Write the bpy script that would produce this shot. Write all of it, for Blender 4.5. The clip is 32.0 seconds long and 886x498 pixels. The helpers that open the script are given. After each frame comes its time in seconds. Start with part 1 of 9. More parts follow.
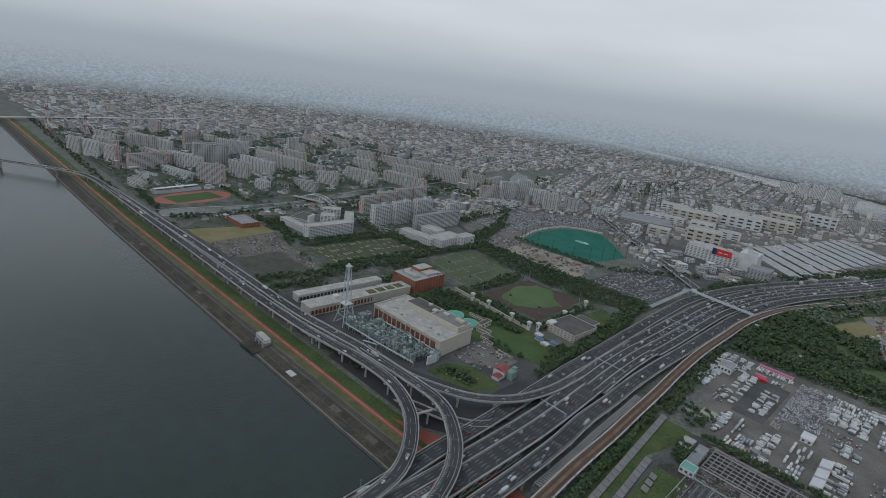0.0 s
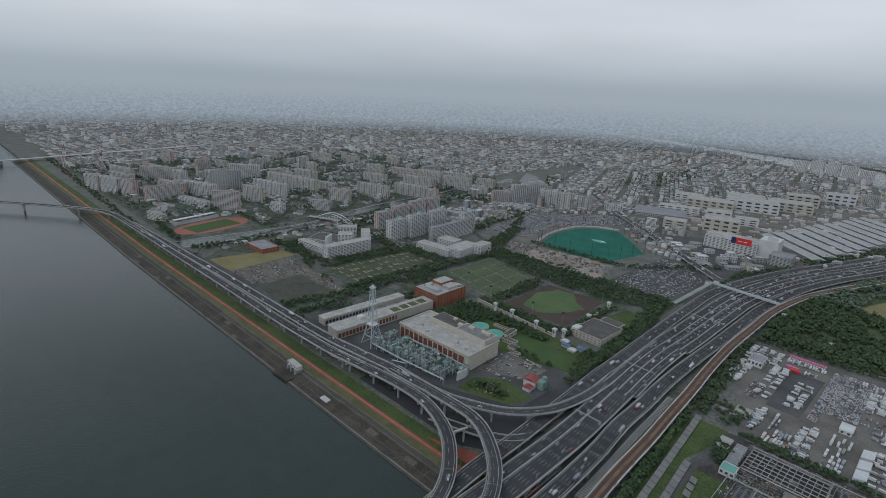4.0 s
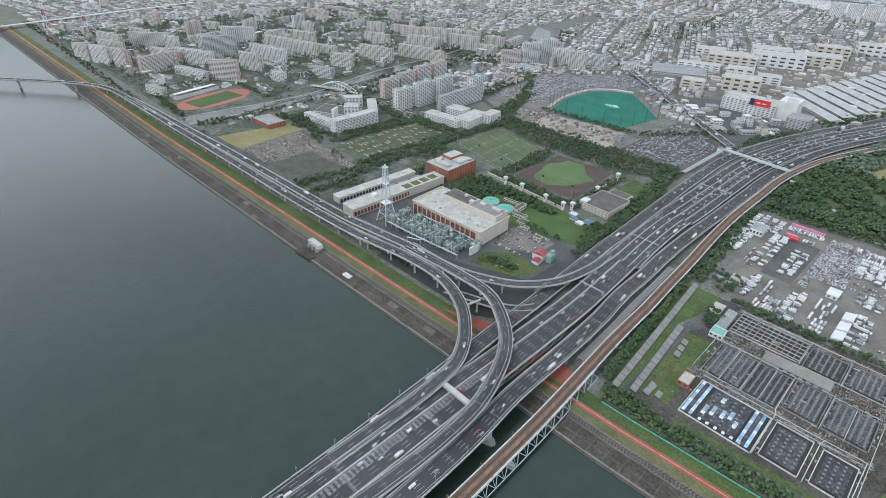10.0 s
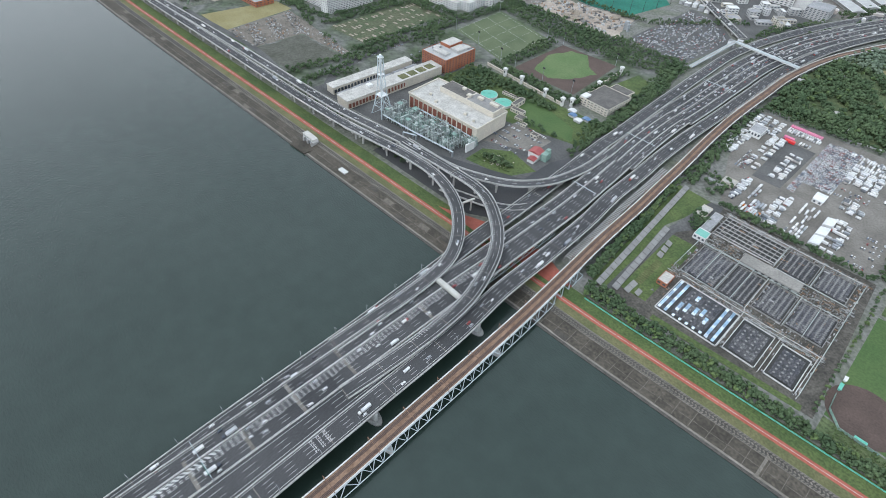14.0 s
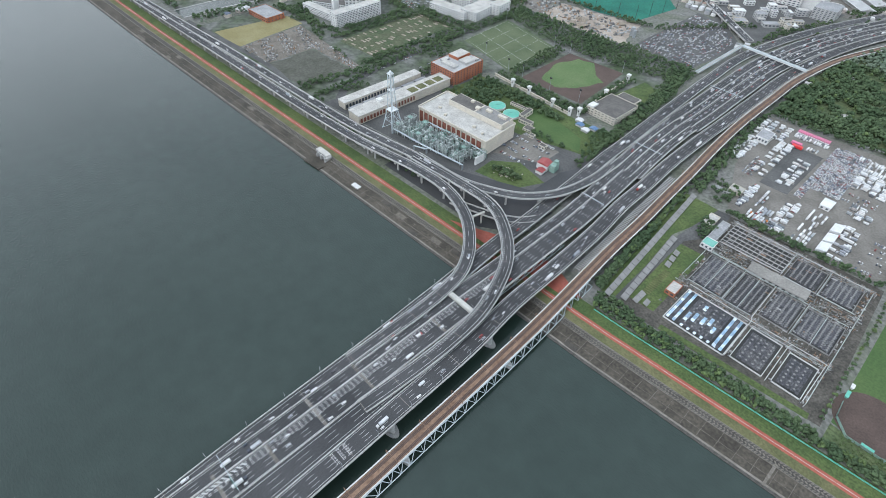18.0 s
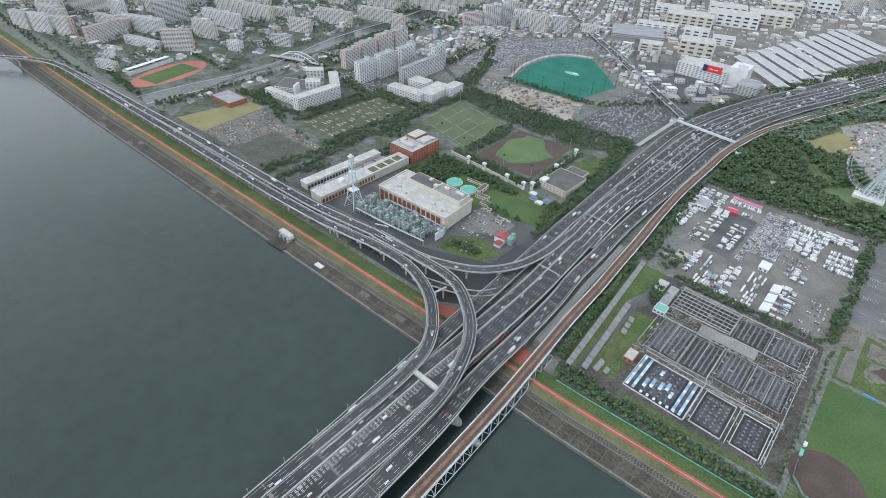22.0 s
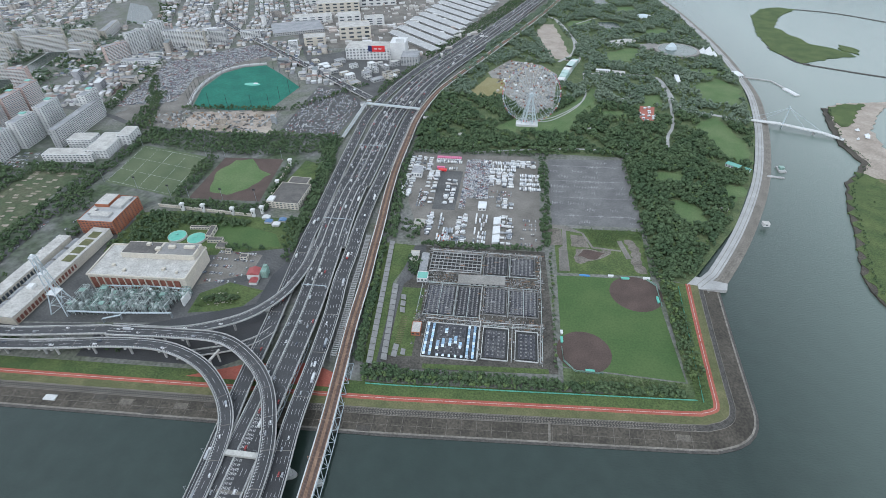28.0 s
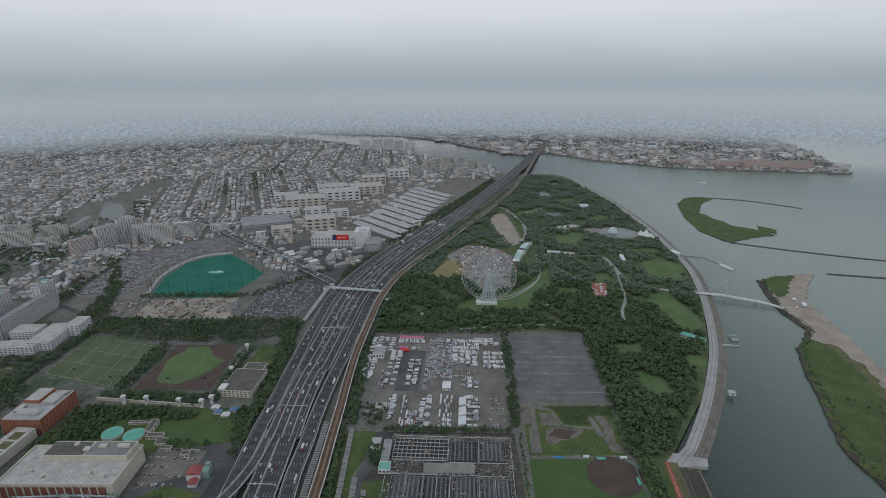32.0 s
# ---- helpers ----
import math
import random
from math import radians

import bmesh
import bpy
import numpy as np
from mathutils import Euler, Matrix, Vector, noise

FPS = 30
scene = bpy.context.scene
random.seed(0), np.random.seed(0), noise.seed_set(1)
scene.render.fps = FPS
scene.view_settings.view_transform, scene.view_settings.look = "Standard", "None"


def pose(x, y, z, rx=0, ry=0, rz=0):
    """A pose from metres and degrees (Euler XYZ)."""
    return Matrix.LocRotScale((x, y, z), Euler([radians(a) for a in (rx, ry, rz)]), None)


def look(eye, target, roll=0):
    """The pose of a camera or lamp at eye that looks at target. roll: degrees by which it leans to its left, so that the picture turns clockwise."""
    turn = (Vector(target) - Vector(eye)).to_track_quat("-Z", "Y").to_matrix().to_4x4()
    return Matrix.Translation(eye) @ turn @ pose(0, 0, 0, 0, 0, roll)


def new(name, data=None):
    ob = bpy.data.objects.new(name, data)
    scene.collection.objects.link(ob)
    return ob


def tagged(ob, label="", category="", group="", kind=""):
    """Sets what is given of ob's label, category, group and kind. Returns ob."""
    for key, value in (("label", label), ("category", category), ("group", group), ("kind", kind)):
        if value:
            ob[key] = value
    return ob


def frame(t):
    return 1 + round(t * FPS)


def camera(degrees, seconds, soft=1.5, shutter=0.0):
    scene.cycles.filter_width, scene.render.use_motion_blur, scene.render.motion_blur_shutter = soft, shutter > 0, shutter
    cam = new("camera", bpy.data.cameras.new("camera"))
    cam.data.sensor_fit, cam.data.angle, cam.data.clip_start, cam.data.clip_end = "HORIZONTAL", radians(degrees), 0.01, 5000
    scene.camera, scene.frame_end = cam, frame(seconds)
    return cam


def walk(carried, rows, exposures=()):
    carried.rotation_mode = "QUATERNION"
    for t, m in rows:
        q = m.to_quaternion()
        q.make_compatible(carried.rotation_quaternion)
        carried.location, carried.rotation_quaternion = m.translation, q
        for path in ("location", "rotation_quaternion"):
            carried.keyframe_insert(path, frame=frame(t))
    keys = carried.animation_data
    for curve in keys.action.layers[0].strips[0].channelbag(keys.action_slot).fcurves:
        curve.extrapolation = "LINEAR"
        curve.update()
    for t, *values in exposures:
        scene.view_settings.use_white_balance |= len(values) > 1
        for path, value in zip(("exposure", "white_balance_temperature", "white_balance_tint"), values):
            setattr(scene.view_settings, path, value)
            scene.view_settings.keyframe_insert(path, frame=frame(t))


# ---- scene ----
cam = camera(80.6, 32.0, soft=0.5)
PATH = [
    (0, (8.4, 16.0, 339.9), (-57.38, 84.94, 309.59), 7.64),
    (0.5, (7.7, 15.2, 342.4), (-58.29, 83.96, 312.13), 7.50),
    (1, (6.8, 14.2, 344.9), (-59.85, 82.32, 314.58), 5.79),
    (1.5, (5.7, 13.1, 347.2), (-61.14, 81.04, 316.88), 5.24),
    (2, (4.6, 11.9, 349.3), (-62.25, 79.84, 319.05), 5.14),
    (2.5, (3.6, 10.7, 351.4), (-63.29, 78.55, 321.14), 4.83),
    (4.5, (0.7, 5.5, 360.0), (-67.03, 72.63, 329.95), 2.67),
    (5, (0.6, 4.4, 361.8), (-66.78, 71.27, 330.45), 2.74),
    (5.5, (2.0, 3.6, 362.9), (-63.43, 68.59, 324.10), 2.33),
    (6, (2.1, 3.2, 365.0), (-60.01, 65.52, 317.50), 2.36),
    (6.5, (1.9, 2.8, 367.8), (-59.15, 64.40, 317.99), 2.64),
    (7, (1.1, 2.4, 370.7), (-59.93, 63.95, 320.82), 2.74),
    (7.5, (0.8, 2.1, 373.2), (-59.08, 62.78, 321.05), 2.86),
    (8, (0.1, 1.5, 375.7), (-59.13, 60.96, 321.38), 2.35),
    (8.5, (-0.6, 1.2, 378.7), (-59.92, 60.52, 324.28), 2.16),
    (9, (-1.2, 0.5, 381.2), (-60.44, 60.00, 326.92), 2.36),
    (9.5, (-1.5, -0.2, 383.6), (-60.38, 59.73, 329.33), 3.06),
    (10, (-1.4, -1.4, 385.5), (-61.27, 57.74, 331.46), 1.61),
    (10.5, (-1.0, -2.6, 387.2), (-60.03, 55.44, 331.06), 1.36),
    (11, (-0.8, -3.3, 389.0), (-56.38, 51.32, 326.38), 1.18),
    (11.5, (-0.8, -3.5, 391.3), (-52.83, 47.65, 322.89), 1.24),
    (12, (-0.9, -3.6, 393.6), (-52.91, 47.63, 325.28), 1.38),
    (12.5, (-0.7, -3.6, 396.1), (-52.48, 47.27, 327.35), 1.35),
    (13, (-0.2, -3.2, 398.2), (-50.67, 46.18, 327.38), 1.18),
    (13.5, (-0.1, -2.7, 400.3), (-48.74, 48.65, 329.59), 4.38),
    (14, (-0.0, -2.5, 402.3), (-49.17, 48.41, 331.61), 3.61),
    (14.5, (-0.2, -2.8, 404.8), (-49.44, 48.08, 334.14), 3.52),
    (16.5, (-0.3, -4.2, 416.0), (-50.95, 45.11, 345.34), 1.31),
    (17, (-0.5, -4.3, 418.8), (-51.63, 44.50, 348.13), 0.47),
    (17.5, (-0.9, -4.2, 421.3), (-51.75, 44.91, 350.62), 0.95),
    (18, (-1.1, -3.7, 424.4), (-51.61, 45.61, 353.60), 1.46),
    (18.5, (-1.1, -3.4, 427.2), (-51.80, 45.70, 356.32), 1.16),
    (19, (-1.7, -3.4, 429.8), (-52.54, 45.56, 358.92), 0.94),
    (19.5, (-1.8, -3.5, 431.8), (-54.66, 47.90, 364.27), 1.48),
    (20, (-2.0, -3.5, 434.1), (-58.67, 51.00, 372.34), 1.04),
    (20.5, (-1.3, -3.4, 436.7), (-58.29, 50.79, 374.93), 0.64),
    (21, (-0.3, -2.8, 440.1), (-57.37, 51.27, 378.35), 0.54),
    (21.5, (0.9, -2.3, 443.2), (-55.88, 52.13, 381.47), 1.07),
    (22, (2.1, -1.4, 446.2), (-49.58, 58.02, 384.50), 2.25),
    (22.5, (2.5, -0.9, 449.2), (-40.87, 64.91, 387.62), 1.59),
    (23, (1.1, -0.1, 452.1), (-33.04, 70.81, 390.41), 0.22),
    (23.5, (-1.1, 0.3, 454.7), (-31.41, 72.74, 392.75), 0.60),
    (24, (-3.3, 0.7, 456.7), (-31.38, 73.86, 394.64), 1.79),
    (24.5, (-3.3, 0.7, 459.1), (-32.00, 73.75, 397.08), 0.23),
    (26.5, (-2.1, 1.2, 467.0), (-29.21, 74.93, 405.06), 0.02),
    (27, (-2.0, 1.9, 467.9), (-25.45, 76.81, 406.00), -0.09),
    (27.5, (-2.3, 3.2, 467.1), (-17.86, 80.16, 405.22), -0.28),
    (28, (-2.8, 4.5, 466.8), (-13.08, 82.30, 404.84), -0.41),
    (28.5, (-3.0, 6.1, 467.2), (-11.14, 84.02, 405.09), -0.36),
    (29, (-2.6, 7.3, 467.8), (-9.72, 86.32, 406.97), -0.42),
    (29.5, (-1.9, 7.2, 467.7), (-8.74, 92.49, 415.90), -0.19),
    (30, (-1.1, 6.3, 466.3), (-7.79, 97.86, 426.65), -0.10),
    (30.5, (-0.6, 5.6, 464.3), (-6.73, 97.57, 425.45), -0.06),
    (31, (0.2, 6.8, 462.9), (-5.53, 98.77, 424.16), -0.14),
    (31.5, (0.7, 7.5, 461.9), (-4.66, 100.35, 425.11), -0.15),
    (32, (1.0, 7.4, 461.0), (-4.07, 102.00, 429.11), -0.19),
]
walk(cam, [(t, look(eye, target, roll)) for t, eye, target, roll in PATH],
     exposures=[(0.0, -0.84, 6000, 10), (5.0, -0.8, 5950, 10), (5.5, -0.65, 6000, 10), (6.0, -0.45, 6000, 10), (7.0, -0.04, 6000, 10), (8.0, 0.22, 6000, 10), (9.0, 0.3, 6000, 10), (10.0, 0.38, 6000, 10), (11.0, 0.3, 6000, 10), (12.0, 0.57, 6000, 10), (14.0, 0.58, 6000, 10), (19.0, 0.58, 5950, 10), (20.0, 0.6, 5950, 10), (22.0, 0.48, 5950, 10), (24.0, 0.52, 5900, 10), (28.0, 0.38, 5850, 10), (29.0, 0.3, 5950, 10), (30.0, 0.02, 6000, 10), (31.0, -0.47, 6050, 10), (32.0, -0.72, 6100, 10)])

# ---- light: an overcast day over the bay ----
world = bpy.data.worlds.new("overcast_sky")
world.use_nodes = True
scene.world = world
wn, wl = world.node_tree.nodes, world.node_tree.links
wn.clear()
w_out = wn.new("ShaderNodeOutputWorld")
w_bg = wn.new("ShaderNodeBackground")
w_sky = wn.new("ShaderNodeTexSky")
w_sky.sky_type = "NISHITA"
w_sky.sun_disc = False
w_sky.sun_elevation, w_sky.sun_rotation = radians(55), radians(200)
w_sky.dust_density, w_sky.air_density = 4.0, 1.0
w_co = wn.new("ShaderNodeTexCoord")
w_sep = wn.new("ShaderNodeSeparateXYZ")
w_ramp = wn.new("ShaderNodeValToRGB")
w_map = wn.new("ShaderNodeMapping")
w_map.inputs["Scale"].default_value = (1.0, 1.0, 5.0)
w_noise = wn.new("ShaderNodeTexNoise")
w_noise.inputs["Scale"].default_value = 2.2
w_noise.inputs["Detail"].default_value = 5.0
w_cl = wn.new("ShaderNodeMapRange")
w_cl.inputs["From Min"].default_value, w_cl.inputs["From Max"].default_value = 0.3, 0.7
w_cl.inputs["To Min"].default_value, w_cl.inputs["To Max"].default_value = 0.93, 1.05
e = w_ramp.color_ramp.elements
e[0].position, e[0].color = 0.0, (0.42, 0.52, 0.60, 1)
e[1].position, e[1].color = 1.0, (0.58, 0.66, 0.72, 1)
for at, col in ((0.49, (0.55, 0.62, 0.655, 1)), (0.505, (0.66, 0.725, 0.76, 1)), (0.525, (0.87, 0.915, 0.93, 1)), (0.55, (1.10, 1.11, 1.11, 1)), (0.62, (1.18, 1.19, 1.19, 1)), (0.72, (0.72, 0.765, 0.80, 1))):
    k = e.new(at)
    k.color = col
w_half = wn.new("ShaderNodeMapRange")
w_half.inputs["From Min"].default_value = -1.0
w_mul = wn.new("ShaderNodeMix")
w_mul.data_type, w_mul.blend_type = "RGBA", "MULTIPLY"
w_mul.inputs[0].default_value = 1.0
w_gain = wn.new("ShaderNodeMix")
w_gain.data_type, w_gain.blend_type = "RGBA", "ADD"
w_gain.inputs[0].default_value = 0.012
wl.new(w_co.outputs["Generated"], w_sep.inputs[0])
wl.new(w_sep.outputs["Z"], w_half.inputs["Value"])
wl.new(w_half.outputs[0], w_ramp.inputs[0])
wl.new(w_co.outputs["Generated"], w_map.inputs[0])
wl.new(w_map.outputs[0], w_noise.inputs["Vector"])
wl.new(w_noise.outputs[0], w_cl.inputs["Value"])
wl.new(w_ramp.outputs[0], w_mul.inputs[6])
wl.new(w_cl.outputs[0], w_mul.inputs[7])
wl.new(w_mul.outputs[2], w_gain.inputs[6])
wl.new(w_sky.outputs[0], w_gain.inputs[7])
wl.new(w_gain.outputs[2], w_bg.inputs["Color"])
w_bg.inputs["Strength"].default_value = 1.0
wl.new(w_bg.outputs[0], w_out.inputs["Surface"])

sun = new("sun", bpy.data.lights.new("sun", "SUN"))
sun.data.energy, sun.data.angle, sun.data.color = 0.8, radians(25), (1.0, 0.985, 0.96)
sun.matrix_world = look((0, 0, 900), (260, 700, 0))

# ---- materials ----
def mat(name, col, col2=None, rough=0.8, metal=0.0, big=0.02, small=0.6, amp=0.25, bump=0.0, rnd=0.0, isl=0.0, dirt=None, stretch=None, spec=0.4):
    """A surface with a coarse and a fine variation, laid out in metres; rnd varies it per object, isl per piece."""
    m = bpy.data.materials.new(name)
    m.use_nodes = True
    n, l = m.node_tree.nodes, m.node_tree.links
    b = n["Principled BSDF"]
    b.inputs["Roughness"].default_value, b.inputs["Metallic"].default_value = rough, metal
    b.inputs["Specular IOR Level"].default_value = spec
    g = n.new("ShaderNodeNewGeometry")
    vec = g.outputs["Position"]
    if stretch:
        mp = n.new("ShaderNodeMapping")
        mp.inputs["Scale"].default_value = stretch
        l.new(vec, mp.inputs[0])
        vec = mp.outputs[0]
    n1, n2 = n.new("ShaderNodeTexNoise"), n.new("ShaderNodeTexNoise")
    n1.inputs["Scale"].default_value, n2.inputs["Scale"].default_value = big, small
    n1.inputs["Detail"].default_value, n2.inputs["Detail"].default_value = 5, 4
    l.new(vec, n1.inputs["Vector"])
    l.new(vec, n2.inputs["Vector"])
    mx = n.new("ShaderNodeMix")
    mx.data_type = "RGBA"
    mx.inputs[6].default_value, mx.inputs[7].default_value = (*col, 1), (*(col2 or col), 1)
    r1 = n.new("ShaderNodeMapRange")
    r1.inputs["From Min"].default_value, r1.inputs["From Max"].default_value = 0.35, 0.65
    l.new(n1.outputs[0], r1.inputs["Value"])
    l.new(r1.outputs[0], mx.inputs[0])
    last = mx.outputs[2]
    fac = n.new("ShaderNodeMapRange")
    fac.inputs["From Min"].default_value, fac.inputs["From Max"].default_value = 0.3, 0.7
    fac.inputs["To Min"].default_value, fac.inputs["To Max"].default_value = 1 - amp, 1 + amp
    l.new(n2.outputs[0], fac.inputs["Value"])
    val = fac.outputs[0]
    for strength, src in ((rnd, "obj"), (isl, "isl")):
        if strength:
            rr = n.new("ShaderNodeMapRange")
            rr.inputs["To Min"].default_value, rr.inputs["To Max"].default_value = 1 - strength, 1 + strength
            l.new(n.new("ShaderNodeObjectInfo").outputs["Random"] if src == "obj" else g.outputs["Random Per Island"], rr.inputs["Value"])
            mm = n.new("ShaderNodeMath")
            mm.operation = "MULTIPLY"
            l.new(val, mm.inputs[0])
            l.new(rr.outputs[0], mm.inputs[1])
            val = mm.outputs[0]
    ml = n.new("ShaderNodeMix")
    ml.data_type, ml.blend_type = "RGBA", "MULTIPLY"
    ml.inputs[0].default_value = 1.0
    l.new(last, ml.inputs[6])
    l.new(val, ml.inputs[7])
    l.new(ml.outputs[2], b.inputs["Base Color"])
    if bump:
        bp = n.new("ShaderNodeBump")
        bp.inputs["Distance"].default_value = bump
        l.new(n2.outputs[0], bp.inputs["Height"])
        l.new(bp.outputs[0], b.inputs["Normal"])
    return m


def pick_mat(name, cols, rough=0.8, isl=True, amp=0.15, small=0.3, spec=0.35):
    """A surface whose colour is drawn per piece (or per object) from a set."""
    m = mat(name, (1, 1, 1), rough=rough, amp=amp, small=small, spec=spec)
    n, l = m.node_tree.nodes, m.node_tree.links
    b = n["Principled BSDF"]
    ml = b.inputs["Base Color"].links[0].from_node
    rp = n.new("ShaderNodeValToRGB")
    rp.color_ramp.interpolation = "CONSTANT"
    es = rp.color_ramp.elements
    while len(es) > 1:
        es.remove(es[0])
    es[0].position, es[0].color = 0.0, (*cols[0], 1)
    for i, c in enumerate(cols[1:], 1):
        k = es.new(i / len(cols))
        k.color = (*c, 1)
    src = n.new("ShaderNodeNewGeometry").outputs["Random Per Island"] if isl else n.new("ShaderNodeObjectInfo").outputs["Random"]
    l.new(src, rp.inputs[0])
    l.new(rp.outputs[0], ml.inputs[6])
    return m


M = {}
M["asphalt"] = mat("asphalt", (0.047, 0.048, 0.050), (0.078, 0.078, 0.080), 0.85, big=0.012, small=0.8, amp=0.2, rnd=0.15)
M["asphalt_old"] = mat("asphalt_old", (0.075, 0.075, 0.073), (0.12, 0.118, 0.114), 0.9, big=0.025, small=0.4, amp=0.22)
M["yard"] = mat("yard", (0.135, 0.124, 0.108), (0.21, 0.195, 0.172), 0.9, big=0.03, small=0.4, amp=0.22)
M["lot"] = mat("lot", (0.125, 0.123, 0.121), (0.17, 0.167, 0.162), 0.9, big=0.03, small=0.5, amp=0.2)
M["concrete"] = mat("concrete", (0.33, 0.325, 0.31), (0.42, 0.415, 0.40), 0.85, big=0.06, small=0.9, amp=0.16, bump=0.02)
M["concrete_light"] = mat("concrete_light", (0.50, 0.50, 0.48), (0.60, 0.60, 0.58), 0.8, big=0.05, small=0.7, amp=0.12)
M["bank"] = mat("bank", (0.050, 0.044, 0.035), (0.088, 0.077, 0.061), 0.9, big=0.04, small=0.4, amp=0.4, bump=0.05)
M["bank_light"] = mat("bank_light", (0.17, 0.155, 0.13), (0.23, 0.21, 0.18), 0.9, big=0.05, small=0.5, amp=0.3, bump=0.05)
M["riprap"] = mat("riprap", (0.06, 0.055, 0.05), (0.10, 0.095, 0.085), 0.95, big=0.3, small=1.6, amp=0.5, bump=0.2)
M["redpath"] = mat("redpath", (0.31, 0.085, 0.058), (0.36, 0.115, 0.08), 0.85, big=0.05, small=0.6, amp=0.18)
M["parapet"] = mat("parapet_concrete", (0.46, 0.455, 0.435), (0.36, 0.355, 0.335), 0.85, big=0.03, small=0.5, amp=0.25)
M["beam_paint"] = mat("beam_paint", (0.50, 0.49, 0.45), (0.40, 0.39, 0.355), 0.6, big=0.15, small=0.8, amp=0.2)
M["white_line"] = mat("white_line", (0.66, 0.66, 0.645), (0.50, 0.50, 0.49), 0.6, big=0.4, small=2.0, amp=0.15)
M["white_paint"] = mat("white_paint", (0.72, 0.73, 0.72), (0.62, 0.63, 0.63), 0.5, big=0.1, small=0.9, amp=0.1)
M["steel_pale"] = mat("steel_pale", (0.52, 0.58, 0.60), (0.44, 0.50, 0.52), 0.45, big=0.1, small=0.9, amp=0.12)
M["steel_grey"] = mat("steel_grey", (0.24, 0.26, 0.27), (0.32, 0.34, 0.35), 0.5, big=0.1, small=0.9, amp=0.15)
M["rust_deck"] = mat("rust_deck", (0.17, 0.105, 0.07), (0.24, 0.155, 0.105), 0.9, big=0.08, small=0.6, amp=0.3)
M["rail_steel"] = mat("rail_steel", (0.16, 0.10, 0.075), (0.20, 0.13, 0.10), 0.5, metal=0.3, small=1.0)
M["grass"] = mat("grass", (0.060, 0.092, 0.030), (0.095, 0.125, 0.042), 0.95, big=0.03, small=0.5, amp=0.35)
M["grass_dry"] = mat("grass_dry", (0.10, 0.108, 0.048), (0.15, 0.142, 0.07), 0.95, big=0.06, small=0.6, amp=0.25)
M["turf"] = mat("turf", (0.060, 0.108, 0.034), (0.084, 0.130, 0.044), 0.95, big=0.02, small=0.4, amp=0.15)
M["straw"] = mat("straw", (0.22, 0.19, 0.085), (0.26, 0.235, 0.12), 0.95, big=0.03, small=0.4, amp=0.2)
M["dirt"] = mat("dirt", (0.08, 0.057, 0.048), (0.105, 0.075, 0.063), 0.95, big=0.05, small=0.6, amp=0.18)
M["soil"] = mat("soil", (0.22, 0.185, 0.14), (0.29, 0.25, 0.20), 0.95, big=0.04, small=0.4, amp=0.3)
M["sand"] = mat("sand", (0.30, 0.255, 0.21), (0.39, 0.335, 0.28), 0.95, big=0.03, small=0.3, amp=0.15)
M["earth"] = mat("earth", (0.18, 0.177, 0.165), (0.125, 0.135, 0.10), 0.95, big=0.025, small=0.25, amp=0.35)
M["wood_floor"] = mat("undergrowth", (0.075, 0.105, 0.046), (0.12, 0.145, 0.066), 0.95, big=0.05, small=0.5, amp=0.4)
M["leaf"] = mat("leaf", (0.055, 0.088, 0.044), (0.086, 0.122, 0.060), 0.85, big=0.03, small=1.2, amp=0.3, isl=0.3, spec=0.2)
M["leaf_light"] = mat("leaf_light", (0.085, 0.125, 0.048), (0.11, 0.15, 0.06), 0.85, big=0.03, small=1.2, amp=0.3, isl=0.3, spec=0.2)
M["estate"] = mat("estate_ground", (0.15, 0.15, 0.14), (0.06, 0.082, 0.042), 0.95, big=0.02, small=0.12, amp=0.35)
# distant foliage, paled and greyed in its colour to stand in for haze
M["leaf_hazed"] = mat("leaf_hazed", (0.110, 0.150, 0.104), (0.152, 0.19, 0.135), 0.85, big=0.012, small=0.5, amp=0.2, isl=0.25, spec=0.2)
M["bark"] = mat("bark", (0.07, 0.055, 0.042), (0.10, 0.08, 0.06), 0.95, small=2.0)
M["brick"] = mat("brick", (0.30, 0.105, 0.055), (0.35, 0.14, 0.08), 0.85, big=0.08, small=1.2, amp=0.2)
M["louver"] = mat("louver", (0.16, 0.06, 0.04), (0.21, 0.085, 0.06), 0.7, big=0.1, small=1.5, amp=0.25)
M["roof_pale"] = mat("roof_pale", (0.38, 0.365, 0.335), (0.50, 0.485, 0.45), 0.85, big=0.08, small=0.5, amp=0.22)
M["roof_dark"] = mat("roof_dark", (0.10, 0.095, 0.088), (0.14, 0.13, 0.12), 0.9, big=0.1, small=0.5, amp=0.2)
M["roof_grey"] = mat("roof_grey", (0.24, 0.245, 0.25), (0.32, 0.32, 0.325), 0.8, big=0.05, small=0.4, amp=0.2, isl=0.2)
M["wall_cream"] = mat("wall_cream", (0.56, 0.515, 0.43), (0.50, 0.465, 0.40), 0.8, big=0.1, small=0.6, amp=0.14)
M["wall_white"] = mat("wall_white", (0.66, 0.66, 0.64), (0.58, 0.58, 0.57), 0.8, big=0.06, small=0.5, amp=0.1, isl=0.06)
M["wall_pink"] = mat("wall_pink", (0.52, 0.39, 0.345), (0.58, 0.46, 0.41), 0.8, big=0.06, small=0.5, amp=0.1)
M["wall_grey"] = mat("wall_grey", (0.36, 0.36, 0.355), (0.44, 0.44, 0.43), 0.8, big=0.06, small=0.5, amp=0.12)
M["tank_green"] = mat("tank_green", (0.12, 0.42, 0.32), (0.16, 0.47, 0.37), 0.55, big=0.2, small=1.0, amp=0.12)
M["paving"] = mat("paving", (0.22, 0.21, 0.19), (0.29, 0.275, 0.25), 0.9, big=0.05, small=0.5, amp=0.2)
